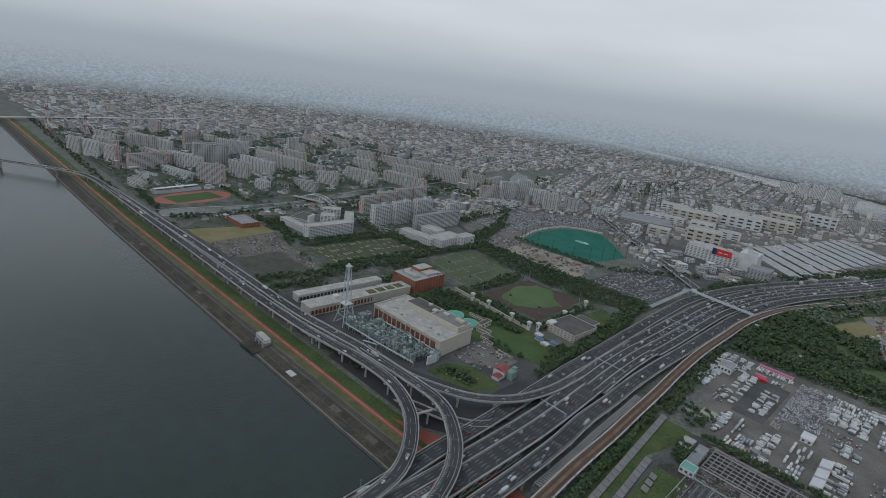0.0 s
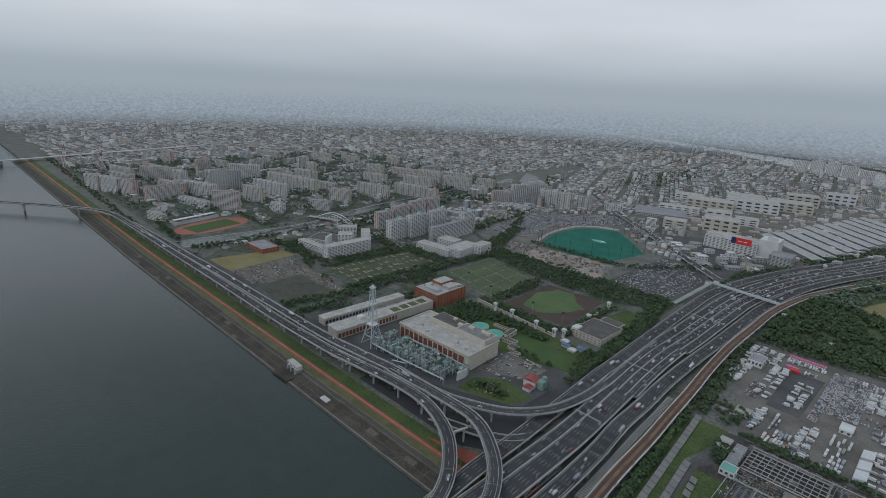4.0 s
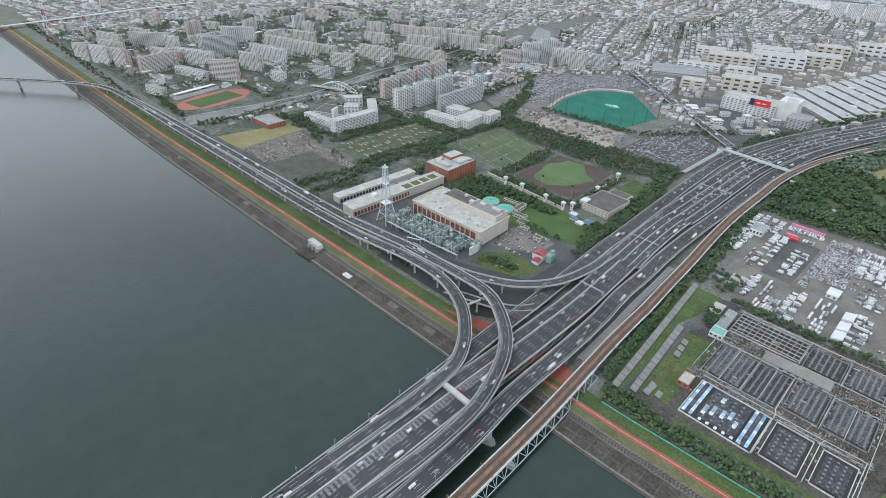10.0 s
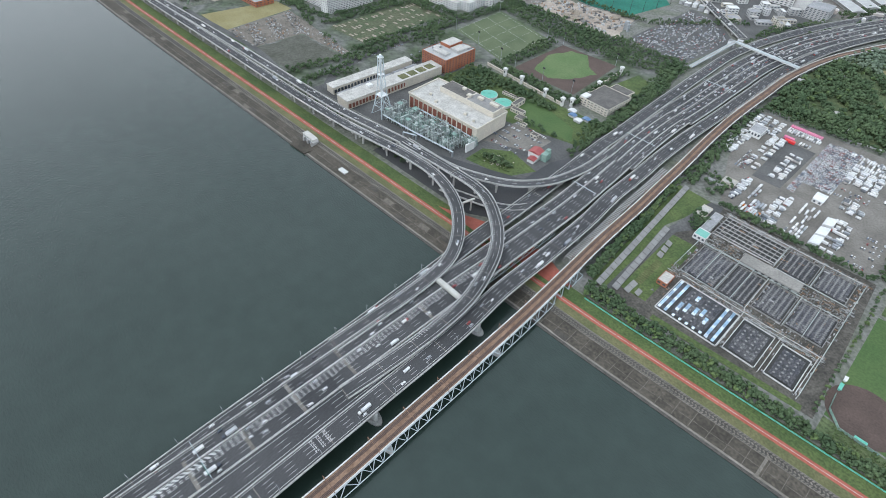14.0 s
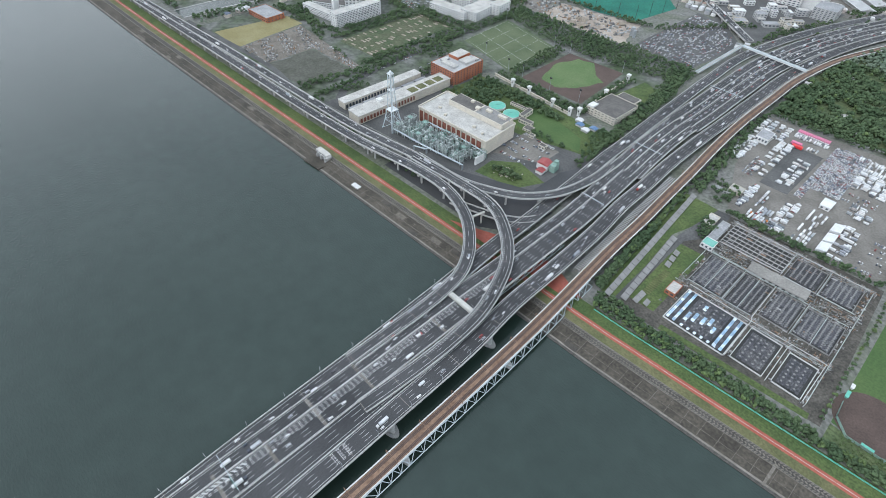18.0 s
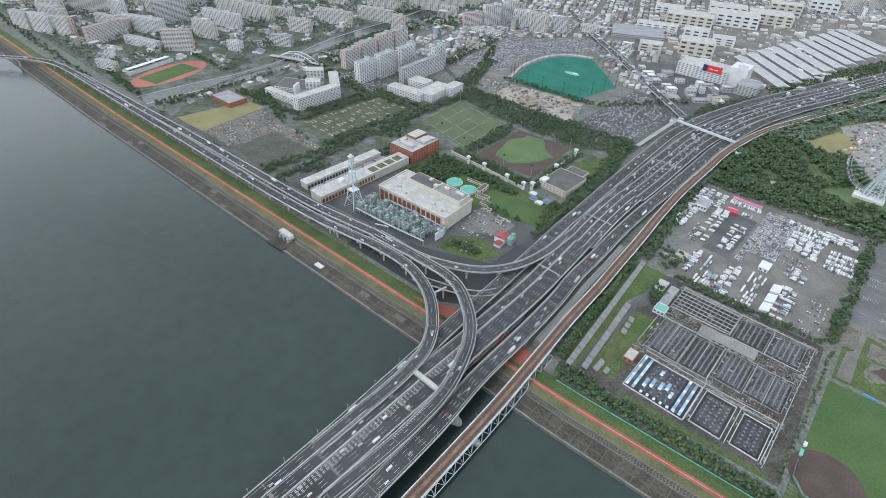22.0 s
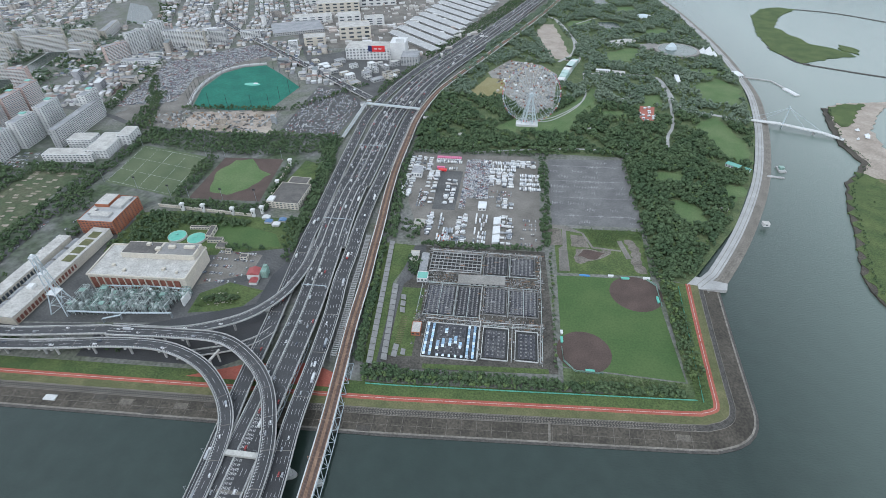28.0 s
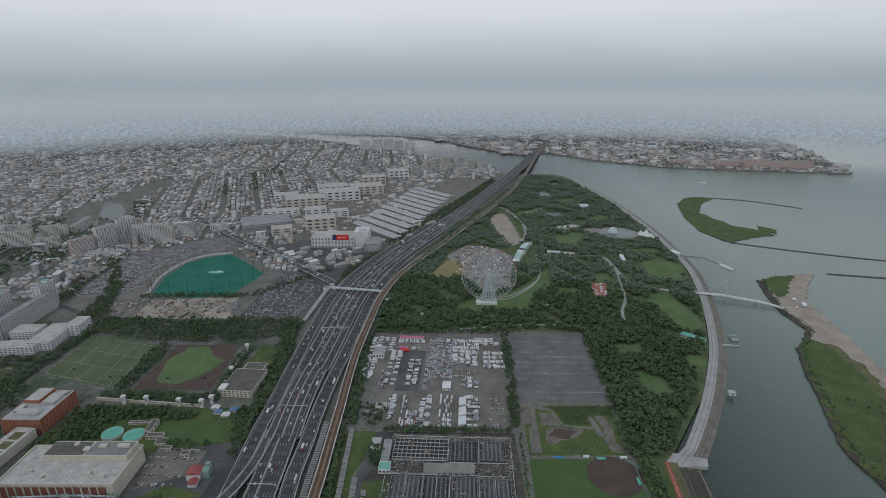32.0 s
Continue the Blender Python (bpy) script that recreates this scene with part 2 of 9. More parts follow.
M["net_green"] = mat("net_green", (0.012, 0.12, 0.085), (0.022, 0.16, 0.11), 0.9, big=0.02, small=0.3, amp=0.2)
M["roof_green"] = mat("roof_green", (0.16, 0.40, 0.33), (0.20, 0.44, 0.37), 0.6, big=0.1, small=1.0, amp=0.12)
M["roof_red"] = mat("roof_red", (0.28, 0.06, 0.06), (0.34, 0.09, 0.085), 0.6, big=0.1, small=1.0, amp=0.12)
M["blue"] = mat("blue", (0.06, 0.20, 0.42), (0.08, 0.25, 0.46), 0.5, small=1.0, amp=0.15)
M["red_sign"] = mat("red_sign", (0.62, 0.03, 0.035), (0.66, 0.05, 0.05), 0.4, small=0.5, amp=0.06)
M["navy"] = mat("navy", (0.02, 0.03, 0.10), (0.03, 0.04, 0.12), 0.4, small=0.5, amp=0.06)
M["glass_dark"] = mat("glass_dark", (0.06, 0.07, 0.08), (0.09, 0.10, 0.115), 0.25, small=0.5, amp=0.2, isl=0.3, spec=0.6)
M["dark"] = mat("dark", (0.028, 0.029, 0.03), (0.045, 0.045, 0.046), 0.7, small=0.8)
M["panel_dark"] = mat("panel_dark", (0.055, 0.056, 0.064), (0.10, 0.098, 0.10), 0.6, big=0.06, small=0.7, amp=0.3, isl=0.5, rnd=0.4)
M["plant_floor"] = mat("plant_floor", (0.060, 0.055, 0.047), (0.105, 0.096, 0.081), 0.95, big=0.05, small=0.5, amp=0.4)
M["pit"] = mat("pit", (0.035, 0.036, 0.036), (0.055, 0.054, 0.05), 0.8, small=0.8)
M["lawn"] = mat("lawn", (0.09, 0.145, 0.054), (0.128, 0.175, 0.074), 0.95, big=0.025, small=0.4, amp=0.25)
M["pitch"] = mat("pitch", (0.085, 0.112, 0.058), (0.115, 0.138, 0.075), 0.95, big=0.03, small=0.4, amp=0.15)
M["duct"] = pick_mat("duct", [(0.34, 0.34, 0.33), (0.24, 0.23, 0.21), (0.16, 0.15, 0.14), (0.11, 0.11, 0.11), (0.26, 0.17, 0.11), (0.42, 0.42, 0.41), (0.2, 0.21, 0.2)], 0.8)
M["panel_blue"] = mat("panel_blue", (0.07, 0.14, 0.27), (0.10, 0.18, 0.31), 0.4, small=0.6, isl=0.2)
M["panel_white"] = mat("panel_white", (0.60, 0.68, 0.76), (0.68, 0.75, 0.82), 0.45, small=0.6, isl=0.1)
M["panel_sky"] = mat("panel_sky", (0.30, 0.44, 0.58), (0.38, 0.52, 0.66), 0.45, small=0.6, rnd=0.3)
M["solar"] = mat("solar", (0.20, 0.195, 0.185), (0.25, 0.245, 0.235), 0.5, big=0.1, small=0.6, amp=0.15)
M["field_green"] = mat("field_green", (0.062, 0.088, 0.042), (0.10, 0.105, 0.062), 0.95, big=0.03, small=0.3, amp=0.3)
M["field_grey"] = mat("field_grey", (0.078, 0.080, 0.062), (0.10, 0.10, 0.082), 0.95, big=0.04, small=0.3, amp=0.25)
M["works_soil"] = mat("works_soil", (0.13, 0.115, 0.095), (0.19, 0.17, 0.145), 0.95, big=0.06, small=0.5, amp=0.35)
M["track_red"] = mat("track_red", (0.36, 0.13, 0.095), (0.40, 0.16, 0.12), 0.9, small=0.5, amp=0.1)
M["pipe"] = mat("pipe", (0.30, 0.335, 0.32), (0.46, 0.50, 0.48), 0.45, metal=0.1, big=0.1, small=0.7, amp=0.3, isl=0.45)
M["pipe_green"] = mat("pipe_green", (0.18, 0.28, 0.24), (0.24, 0.34, 0.29), 0.6, big=0.1, small=0.7, amp=0.3, isl=0.2)
M["pink"] = mat("pink", (0.60, 0.16, 0.28), (0.66, 0.20, 0.32), 0.5, small=0.8, amp=0.1)
M["car"] = pick_mat("car_paint", [(0.62, 0.62, 0.62), (0.70, 0.70, 0.69), (0.08, 0.08, 0.085), (0.30, 0.31, 0.32), (0.66, 0.66, 0.66), (0.05, 0.06, 0.08), (0.42, 0.43, 0.44), (0.30, 0.04, 0.035), (0.60, 0.60, 0.58)], 0.35, isl=False, spec=0.6)
M["car_isl"] = pick_mat("car_paint_lot", [(0.70, 0.70, 0.70), (0.12, 0.13, 0.15), (0.66, 0.66, 0.65), (0.5, 0.5, 0.5), (0.20, 0.24, 0.30), (0.62, 0.62, 0.62), (0.09, 0.09, 0.095), (0.30, 0.31, 0.32), (0.64, 0.64, 0.64), (0.06, 0.07, 0.10), (0.40, 0.41, 0.42), (0.26, 0.05, 0.045), (0.55, 0.55, 0.53)], 0.4, spec=0.5)
M["truck"] = pick_mat("truck_box", [(0.68, 0.68, 0.67), (0.60, 0.61, 0.61), (0.64, 0.64, 0.62), (0.30, 0.32, 0.34), (0.56, 0.57, 0.58), (0.42, 0.43, 0.44)], 0.5, isl=False)
M["truck_isl"] = pick_mat("truck_box_lot", [(0.70, 0.70, 0.69), (0.64, 0.65, 0.65), (0.68, 0.68, 0.66), (0.62, 0.60, 0.57), (0.60, 0.61, 0.62), (0.70, 0.70, 0.70), (0.32, 0.30, 0.28), (0.56, 0.57, 0.58), (0.66, 0.66, 0.65), (0.62, 0.63, 0.62), (0.35, 0.37, 0.38), (0.14, 0.15, 0.16)], 0.5)
M["junk"] = pick_mat("junk_mix", [(0.30, 0.28, 0.25), (0.42, 0.40, 0.36), (0.20, 0.15, 0.11), (0.12, 0.12, 0.12), (0.48, 0.45, 0.40), (0.25, 0.10, 0.06), (0.14, 0.16, 0.18)], 0.8)
M["house_wall"] = pick_mat("house_wall", [(0.62, 0.60, 0.56), (0.50, 0.48, 0.45), (0.70, 0.69, 0.67), (0.40, 0.36, 0.32), (0.54, 0.49, 0.43), (0.36, 0.36, 0.37), (0.72, 0.72, 0.71)], 0.85)
M["house_roof"] = pick_mat("house_roof", [(0.22, 0.215, 0.22), (0.14, 0.14, 0.15), (0.28, 0.275, 0.27), (0.22, 0.165, 0.14), (0.42, 0.41, 0.40), (0.13, 0.15, 0.19), (0.28, 0.20, 0.165), (0.52, 0.51, 0.50), (0.34, 0.29, 0.26)], 0.8)
M["block_wall"] = pick_mat("block_wall", [(0.56, 0.54, 0.50), (0.50, 0.48, 0.45), (0.60, 0.59, 0.57), (0.42, 0.39, 0.36), (0.48, 0.42, 0.38), (0.62, 0.61, 0.60)], 0.85)
M["block_roof"] = pick_mat("block_roof", [(0.36, 0.36, 0.36), (0.24, 0.24, 0.24), (0.50, 0.50, 0.50), (0.20, 0.22, 0.22), (0.60, 0.60, 0.59)], 0.85)


def water_mat():
    m = mat("water", (0.020, 0.034, 0.027), (0.028, 0.043, 0.035), 0.14, big=0.004, small=0.05, amp=0.1, spec=0.5)
    n, l = m.node_tree.nodes, m.node_tree.links
    b = n["Principled BSDF"]
    g = n.new("ShaderNodeNewGeometry")
    mp = n.new("ShaderNodeMapping")
    mp.inputs["Scale"].default_value = (1.0, 1.8, 1.0)
    ns = n.new("ShaderNodeTexNoise")
    ns.inputs["Scale"].default_value, ns.inputs["Detail"].default_value = 0.28, 8
    bp = n.new("ShaderNodeBump")
    bp.inputs["Distance"].default_value, bp.inputs["Strength"].default_value = 0.8, 0.5
    l.new(g.outputs["Position"], mp.inputs[0])
    l.new(mp.outputs[0], ns.inputs["Vector"])
    l.new(ns.outputs[0], bp.inputs["Height"])
    l.new(bp.outputs[0], b.inputs["Normal"])
    # bay water painted paler with x, standing in for haze and sky reflection
    sx, rg, mx = n.new("ShaderNodeSeparateXYZ"), n.new("ShaderNodeMapRange"), n.new("ShaderNodeMix")
    mx.data_type = "RGBA"
    mx.inputs[7].default_value = (0.18, 0.228, 0.195, 1)
    rg.inputs["From Min"].default_value, rg.inputs["From Max"].default_value = 250.0, 700.0
    l.new(g.outputs["Position"], sx.inputs[0])
    l.new(sx.outputs["X"], rg.inputs["Value"])
    l.new(b.inputs["Base Color"].links[0].from_socket, mx.inputs[6])
    l.new(rg.outputs[0], mx.inputs[0])
    l.new(mx.outputs[2], b.inputs["Base Color"])
    return m


M["water"] = water_mat()


# ---- builders ----
class MB:
    """Collects boxes, prisms, tubes and strips into one mesh."""

    def __init__(self):
        self.v, self.f = [], []

    def add(self, verts, faces):
        o = len(self.v)
        self.v.extend(verts)
        self.f.extend([tuple(i + o for i in q) for q in faces])
        return self

    def box(self, x, y, z, w, d, h, rot=0.0, top=1.0, topd=None):
        """Centre of the base, width, depth, height; top: the share of the width left above."""
        c, s = math.cos(rot), math.sin(rot)
        td = top if topd is None else topd
        vs = []
        for k, zz, a, b in ((0, z, w / 2, d / 2), (1, z + h, w / 2 * top, d / 2 * td)):
            for px, py in ((-a, -b), (a, -b), (a, b), (-a, b)):
                vs.append((x + px * c - py * s, y + px * s + py * c, zz))
        return self.add(vs, [(3, 2, 1, 0), (4, 5, 6, 7), (0, 1, 5, 4), (1, 2, 6, 5), (2, 3, 7, 6), (3, 0, 4, 7)])

    def prism(self, poly, z0, z1):
        n = len(poly)
        a = sum(poly[i][0] * poly[(i + 1) % n][1] - poly[(i + 1) % n][0] * poly[i][1] for i in range(n))
        if a < 0:
            poly = poly[::-1]
        vs = [(p[0], p[1], z0) for p in poly] + [(p[0], p[1], z1) for p in poly]
        fs = [tuple(range(n - 1, -1, -1)), tuple(range(n, 2 * n))]
        fs += [(i, (i + 1) % n, n + (i + 1) % n, n + i) for i in range(n)]
        return self.add(vs, fs)

    def gable(self, x, y, z, w, d, h, rot=0.0, over=0.0):
        """A pitched roof whose ridge runs along the depth."""
        c, s = math.cos(rot), math.sin(rot)
        a, b = w / 2 + over, d / 2 + over
        pts = [(-a, -b, 0), (a, -b, 0), (a, b, 0), (-a, b, 0), (0, -b, h), (0, b, h)]
        return self.add([(x + p * c - q * s, y + p * s + q * c, z + r) for p, q, r in pts], [(3, 2, 1, 0), (0, 1, 4), (2, 3, 5), (1, 2, 5, 4), (3, 0, 4, 5)])

    def tube(self, a, b, r, n=6, r2=None):
        a, b = Vector(a), Vector(b)
        q = (b - a).to_track_quat("Z", "Y")
        r2 = r if r2 is None else r2
        vs = []
        for p, rr in ((a, r), (b, r2)):
            for i in range(n):
                t = 2 * math.pi * i / n
                vs.append(tuple(p + q @ Vector((rr * math.cos(t), rr * math.sin(t), 0))))
        fs = [tuple(range(n - 1, -1, -1)), tuple(range(n, 2 * n))] + [(i, (i + 1) % n, n + (i + 1) % n, n + i) for i in range(n)]
        return self.add(vs, fs)

    def bar(self, a, b, w, h=None):
        """A square bar between two points."""
        return self.tube(a, b, w * 0.7, 4, (h or w) * 0.7)

    def ring(self, x, y, z, r0, r1, h, n=28):
        vs, fs = [], []
        for i in range(n):
            t = 2 * math.pi * i / n
            c, s = math.cos(t), math.sin(t)
            vs += [(x + r0 * c, y + r0 * s, z), (x + r1 * c, y + r1 * s, z), (x + r1 * c, y + r1 * s, z + h), (x + r0 * c, y + r0 * s, z + h)]
        for i in range(n):
            a, b = 4 * i, 4 * ((i + 1) % n)
            for k in range(4):
                fs.append((a + k, b + k, b + (k + 1) % 4, a + (k + 1) % 4))
        return self.add(vs, fs)

    def strip(self, line, o0, o1, z0, z1, a=0, b=None):
        """A slab along a line (list of x, y, z) between two side offsets (to the right), from z0 to z1 over the line."""
        pts = line[a:b]
        left, n = [], len(pts)
        vs, fs = [], []
        for i, p in enumerate(pts):
            q0, q1 = pts[max(i - 1, 0)], pts[min(i + 1, n - 1)]
            dx, dy = q1[0] - q0[0], q1[1] - q0[1]
            m = math.hypot(dx, dy) or 1.0
            rx, ry = dy / m, -dx / m
            for o, z in ((o0, z0), (o1, z0), (o1, z1), (o0, z1)):
                vs.append((p[0] + rx * o, p[1] + ry * o, p[2] + z))
        for i in range(n - 1):
            k = 4 * i
            for c in range(4):
                fs.append((k + c, k + (c + 1) % 4, k + 4 + (c + 1) % 4, k + 4 + c))
        fs += [(0, 3, 2, 1), (4 * n - 4, 4 * n - 3, 4 * n - 2, 4 * n - 1)]
        return self.add(vs, fs)

    def mesh(self, name, material):
        me = bpy.data.meshes.new(name)
        me.from_pydata(self.v, [], self.f)
        me.materials.append(material)
        return me


def mesh_np(name, verts, faces, material, midx=None, mats=None):
    """A mesh from arrays of vertices and quads."""
    me = bpy.data.meshes.new(name)
    me.vertices.add(len(verts))
    me.vertices.foreach_set("co", np.asarray(verts, np.float32).ravel())
    faces = np.asarray(faces, np.int32)
    me.loops.add(faces.size)
    me.loops.foreach_set("vertex_index", faces.ravel())
    me.polygons.add(len(faces))
    me.polygons.foreach_set("loop_start", np.arange(len(faces), dtype=np.int32) * faces.shape[1])
    for m in (mats or [material]):
        me.materials.append(m)
    if midx is not None:
        me.polygons.foreach_set("material_index", np.asarray(midx, np.int32))
    me.update(calc_edges=True)
    me.validate()
    return me


def part(name, mb, material, parent=None, label="", kind=""):
    ob = new(name, mb if isinstance(mb, bpy.types.Mesh) else mb.mesh(name, material))
    if parent:
        ob.parent = parent
        ob.matrix_parent_inverse = parent.matrix_basis.inverted()
    return tagged(ob, label, kind=kind)


def thing(name, label, category, at=(0, 0, 0), group="", kind=""):
    ob = new(name)
    ob.location = at
    ob.empty_display_size = 1
    return tagged(ob, label, category, group, kind)


def solid(name, mb, material, label, category="", group="", kind=""):
    return tagged(part(name, mb, material), label, category, group, kind)


def smooth(pts, step=12.0):
    """A smooth line through points (x, y, z), with a point about every step metres."""
    p = [Vector(q) for q in pts]
    p = [p[0] * 2 - p[1]] + p + [p[-1] * 2 - p[-2]]
    out = []
    for i in range(1, len(p) - 2):
        a, b, c, d = p[i - 1], p[i], p[i + 1], p[i + 2]
        n = max(1, int((c - b).length / step))
        for k in range(n):
            t = k / n
            out.append(tuple(0.5 * (2 * b + (c - a) * t + (2 * a - 5 * b + 4 * c - d) * t * t + (3 * b - a - 3 * c + d) * t ** 3)))
    out.append(tuple(p[-2]))
    return out


def along(line, s):
    """The point and the heading at s metres along a line."""
    for i in range(len(line) - 1):
        a, b = line[i], line[i + 1]
        d = math.hypot(b[0] - a[0], b[1] - a[1])
        if s <= d or i == len(line) - 2:
            t = min(s / (d or 1), 1.0)
            return (a[0] + (b[0] - a[0]) * t, a[1] + (b[1] - a[1]) * t, a[2] + (b[2] - a[2]) * t), math.atan2(b[1] - a[1], b[0] - a[0])
        s -= d


def length(line):
    return sum(math.hypot(b[0] - a[0], b[1] - a[1]) for a, b in zip(line, line[1:]))


def inside(x, y, poly):
    hit, n = False, len(poly)
    for i in range(n):
        (x0, y0), (x1, y1) = poly[i], poly[(i + 1) % n]
        if (y0 > y) != (y1 > y) and x < (x1 - x0) * (y - y0) / (y1 - y0) + x0:
            hit = not hit
    return hit

# ---- water, land, far haze ----
ZG = 5.0
solid("water", MB().add([(-16000, -3000, 0), (16000, -3000, 0), (16000, 20000, 0), (-16000, 20000, 0)], [(0, 1, 2, 3)]), M["water"], "wide grey-green river water with faint ripples", kind="structure")


def bank_y(x):
    """The waterline of the river's bank."""
    if x > -100:
        return 287.3 + 0.062 * (x + 100)
    return 291 + 0.037 * x if x > -1100 else 250.3 + (x + 1100) * 0.02


coast = [(-15000, 30)] + [(x, bank_y(x) + 29) for x in range(-2600, 201, 56)] + [(214, 336), (232, 342), (243, 354), (248, 388), (253, 460), (260, 548), (260, 566)]
shore = [(343, 693), (405, 815), (474, 992), (514, 1161), (545, 1378), (548, 1663), (520, 2000), (471, 2257), (443, 2430), (380, 2500), (241, 2490)]
land_poly = coast + shore + [(160, 2500), (90, 2760), (-160, 2930), (-560, 3350), (-1250, 3900), (-2300, 4350), (-15000, 7600)]
solid("ground", MB().prism(land_poly, -2.0, ZG), M["earth"], "flat reclaimed city land of bare soil and paving", kind="structure")
east_poly = [(-15000, 8000), (-2300, 4700), (-1000, 4150), (-560, 4080), (-200, 3760), (20, 3430), (300, 3090), (475, 3200), (673, 2925), (1015, 2700), (1532, 2606), (1789, 2566), (1830, 2600), (1990, 3200), (2116, 3661), (2300, 4700), (2250, 6500), (1400, 9200), (600, 13500), (-15000, 13500)]
solid("far_shore", MB().prism(east_poly, -2.0, 4.5), M["yard"], "flat built-up land across the river mouth", "land", kind="structure")


# glow for an added backdrop ring: haze painted as emission, speckled like far roofs
def haze_mat():
    m = bpy.data.materials.new("far_haze")
    m.use_nodes = True
    n, l = m.node_tree.nodes, m.node_tree.links
    n.clear()
    out, em, tr, mx = n.new("ShaderNodeOutputMaterial"), n.new("ShaderNodeEmission"), n.new("ShaderNodeBsdfTransparent"), n.new("ShaderNodeMixShader")
    g, sp, rp, mr = n.new("ShaderNodeNewGeometry"), n.new("ShaderNodeSeparateXYZ"), n.new("ShaderNodeMapRange"), n.new("ShaderNodeMapRange")
    l.new(g.outputs["Position"], sp.inputs[0])
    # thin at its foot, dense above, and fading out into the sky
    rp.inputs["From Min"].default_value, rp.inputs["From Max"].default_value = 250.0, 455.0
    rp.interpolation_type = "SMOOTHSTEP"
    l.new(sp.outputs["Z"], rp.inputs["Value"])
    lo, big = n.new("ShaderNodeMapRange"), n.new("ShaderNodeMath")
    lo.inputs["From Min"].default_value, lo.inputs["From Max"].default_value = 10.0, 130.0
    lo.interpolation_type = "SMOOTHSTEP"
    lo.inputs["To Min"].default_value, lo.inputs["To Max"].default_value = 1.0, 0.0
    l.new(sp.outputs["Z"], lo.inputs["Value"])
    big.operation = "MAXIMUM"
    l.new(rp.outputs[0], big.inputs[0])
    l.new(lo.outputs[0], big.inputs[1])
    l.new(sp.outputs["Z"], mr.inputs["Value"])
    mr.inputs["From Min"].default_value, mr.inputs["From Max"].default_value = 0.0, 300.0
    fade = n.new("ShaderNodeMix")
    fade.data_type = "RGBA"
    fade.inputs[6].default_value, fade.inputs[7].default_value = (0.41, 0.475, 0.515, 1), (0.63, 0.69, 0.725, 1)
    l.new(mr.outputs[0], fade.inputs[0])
    vm, vn, vr_, fz = n.new("ShaderNodeMapping"), n.new("ShaderNodeTexNoise"), n.new("ShaderNodeMapRange"), n.new("ShaderNodeMapRange")
    vm.inputs["Scale"].default_value = (0.05, 0.05, 0.10)
    vn.inputs["Scale"].default_value, vn.inputs["Detail"].default_value, vn.inputs["Roughness"].default_value = 1.0, 3.0, 0.7
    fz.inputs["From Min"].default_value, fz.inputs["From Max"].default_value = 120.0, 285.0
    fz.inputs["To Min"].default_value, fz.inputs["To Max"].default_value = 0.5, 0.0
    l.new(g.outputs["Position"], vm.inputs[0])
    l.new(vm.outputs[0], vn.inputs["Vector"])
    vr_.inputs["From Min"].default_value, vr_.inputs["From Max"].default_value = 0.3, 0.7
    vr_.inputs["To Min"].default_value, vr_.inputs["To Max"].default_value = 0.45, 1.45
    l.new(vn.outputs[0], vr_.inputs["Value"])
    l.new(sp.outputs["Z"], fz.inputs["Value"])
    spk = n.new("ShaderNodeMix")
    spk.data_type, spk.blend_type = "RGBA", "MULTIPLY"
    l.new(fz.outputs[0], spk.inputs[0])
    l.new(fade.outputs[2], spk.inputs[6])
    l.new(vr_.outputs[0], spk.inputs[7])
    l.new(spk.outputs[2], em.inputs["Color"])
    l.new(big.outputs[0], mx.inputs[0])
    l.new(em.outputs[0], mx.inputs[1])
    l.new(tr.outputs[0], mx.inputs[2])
    l.new(mx.outputs[0], out.inputs["Surface"])
    return m


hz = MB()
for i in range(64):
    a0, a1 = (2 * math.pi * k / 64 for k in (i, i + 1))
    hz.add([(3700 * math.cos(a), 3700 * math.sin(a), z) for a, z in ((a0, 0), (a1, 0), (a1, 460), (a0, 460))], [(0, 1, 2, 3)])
solid("backdrop", hz, haze_mat(), "glowing backdrop ring painted as pale blue-grey haze", kind="structure")

# ---- patches of ground ----
layer = [0.0]
def patch(name, poly, material, label, lift=0.06, category=""):
    # each patch lies a little higher than the one before it
    layer[0] += 0.0012
    return solid(name, MB().prism(poly, ZG - 0.4, ZG + lift + layer[0]), M[material], label, category, kind="structure")


def disc(x, y, r, n=28, a0=0.0, a1=360.0, ry=None):
    return [(x + r * math.cos(radians(a0 + (a1 - a0) * i / n)), y + (ry or r) * math.sin(radians(a0 + (a1 - a0) * i / n))) for i in range(n if a1 - a0 >= 360 else n + 1)]


def rough(poly, amp=4.0, step=9.0):
    """A natural outline: the edges of a polygon cut up and made uneven."""
    out, n = [], len(poly)
    for i in range(n):
        (x0, y0), (x1, y1) = poly[i], poly[(i + 1) % n]
        m = math.hypot(x1 - x0, y1 - y0)
        q = max(1, int(m / step))
        for j in range(q):
            t = j / q
            x, y = x0 + (x1 - x0) * t, y0 + (y1 - y0) * t
            w = amp * (math.sin(x * 0.21 + y * 0.13) * 0.6 + math.sin(x * 0.53 - y * 0.37 + 1.7) * 0.4)
            out.append((x - (y1 - y0) / m * w, y + (x1 - x0) / m * w))
    return out


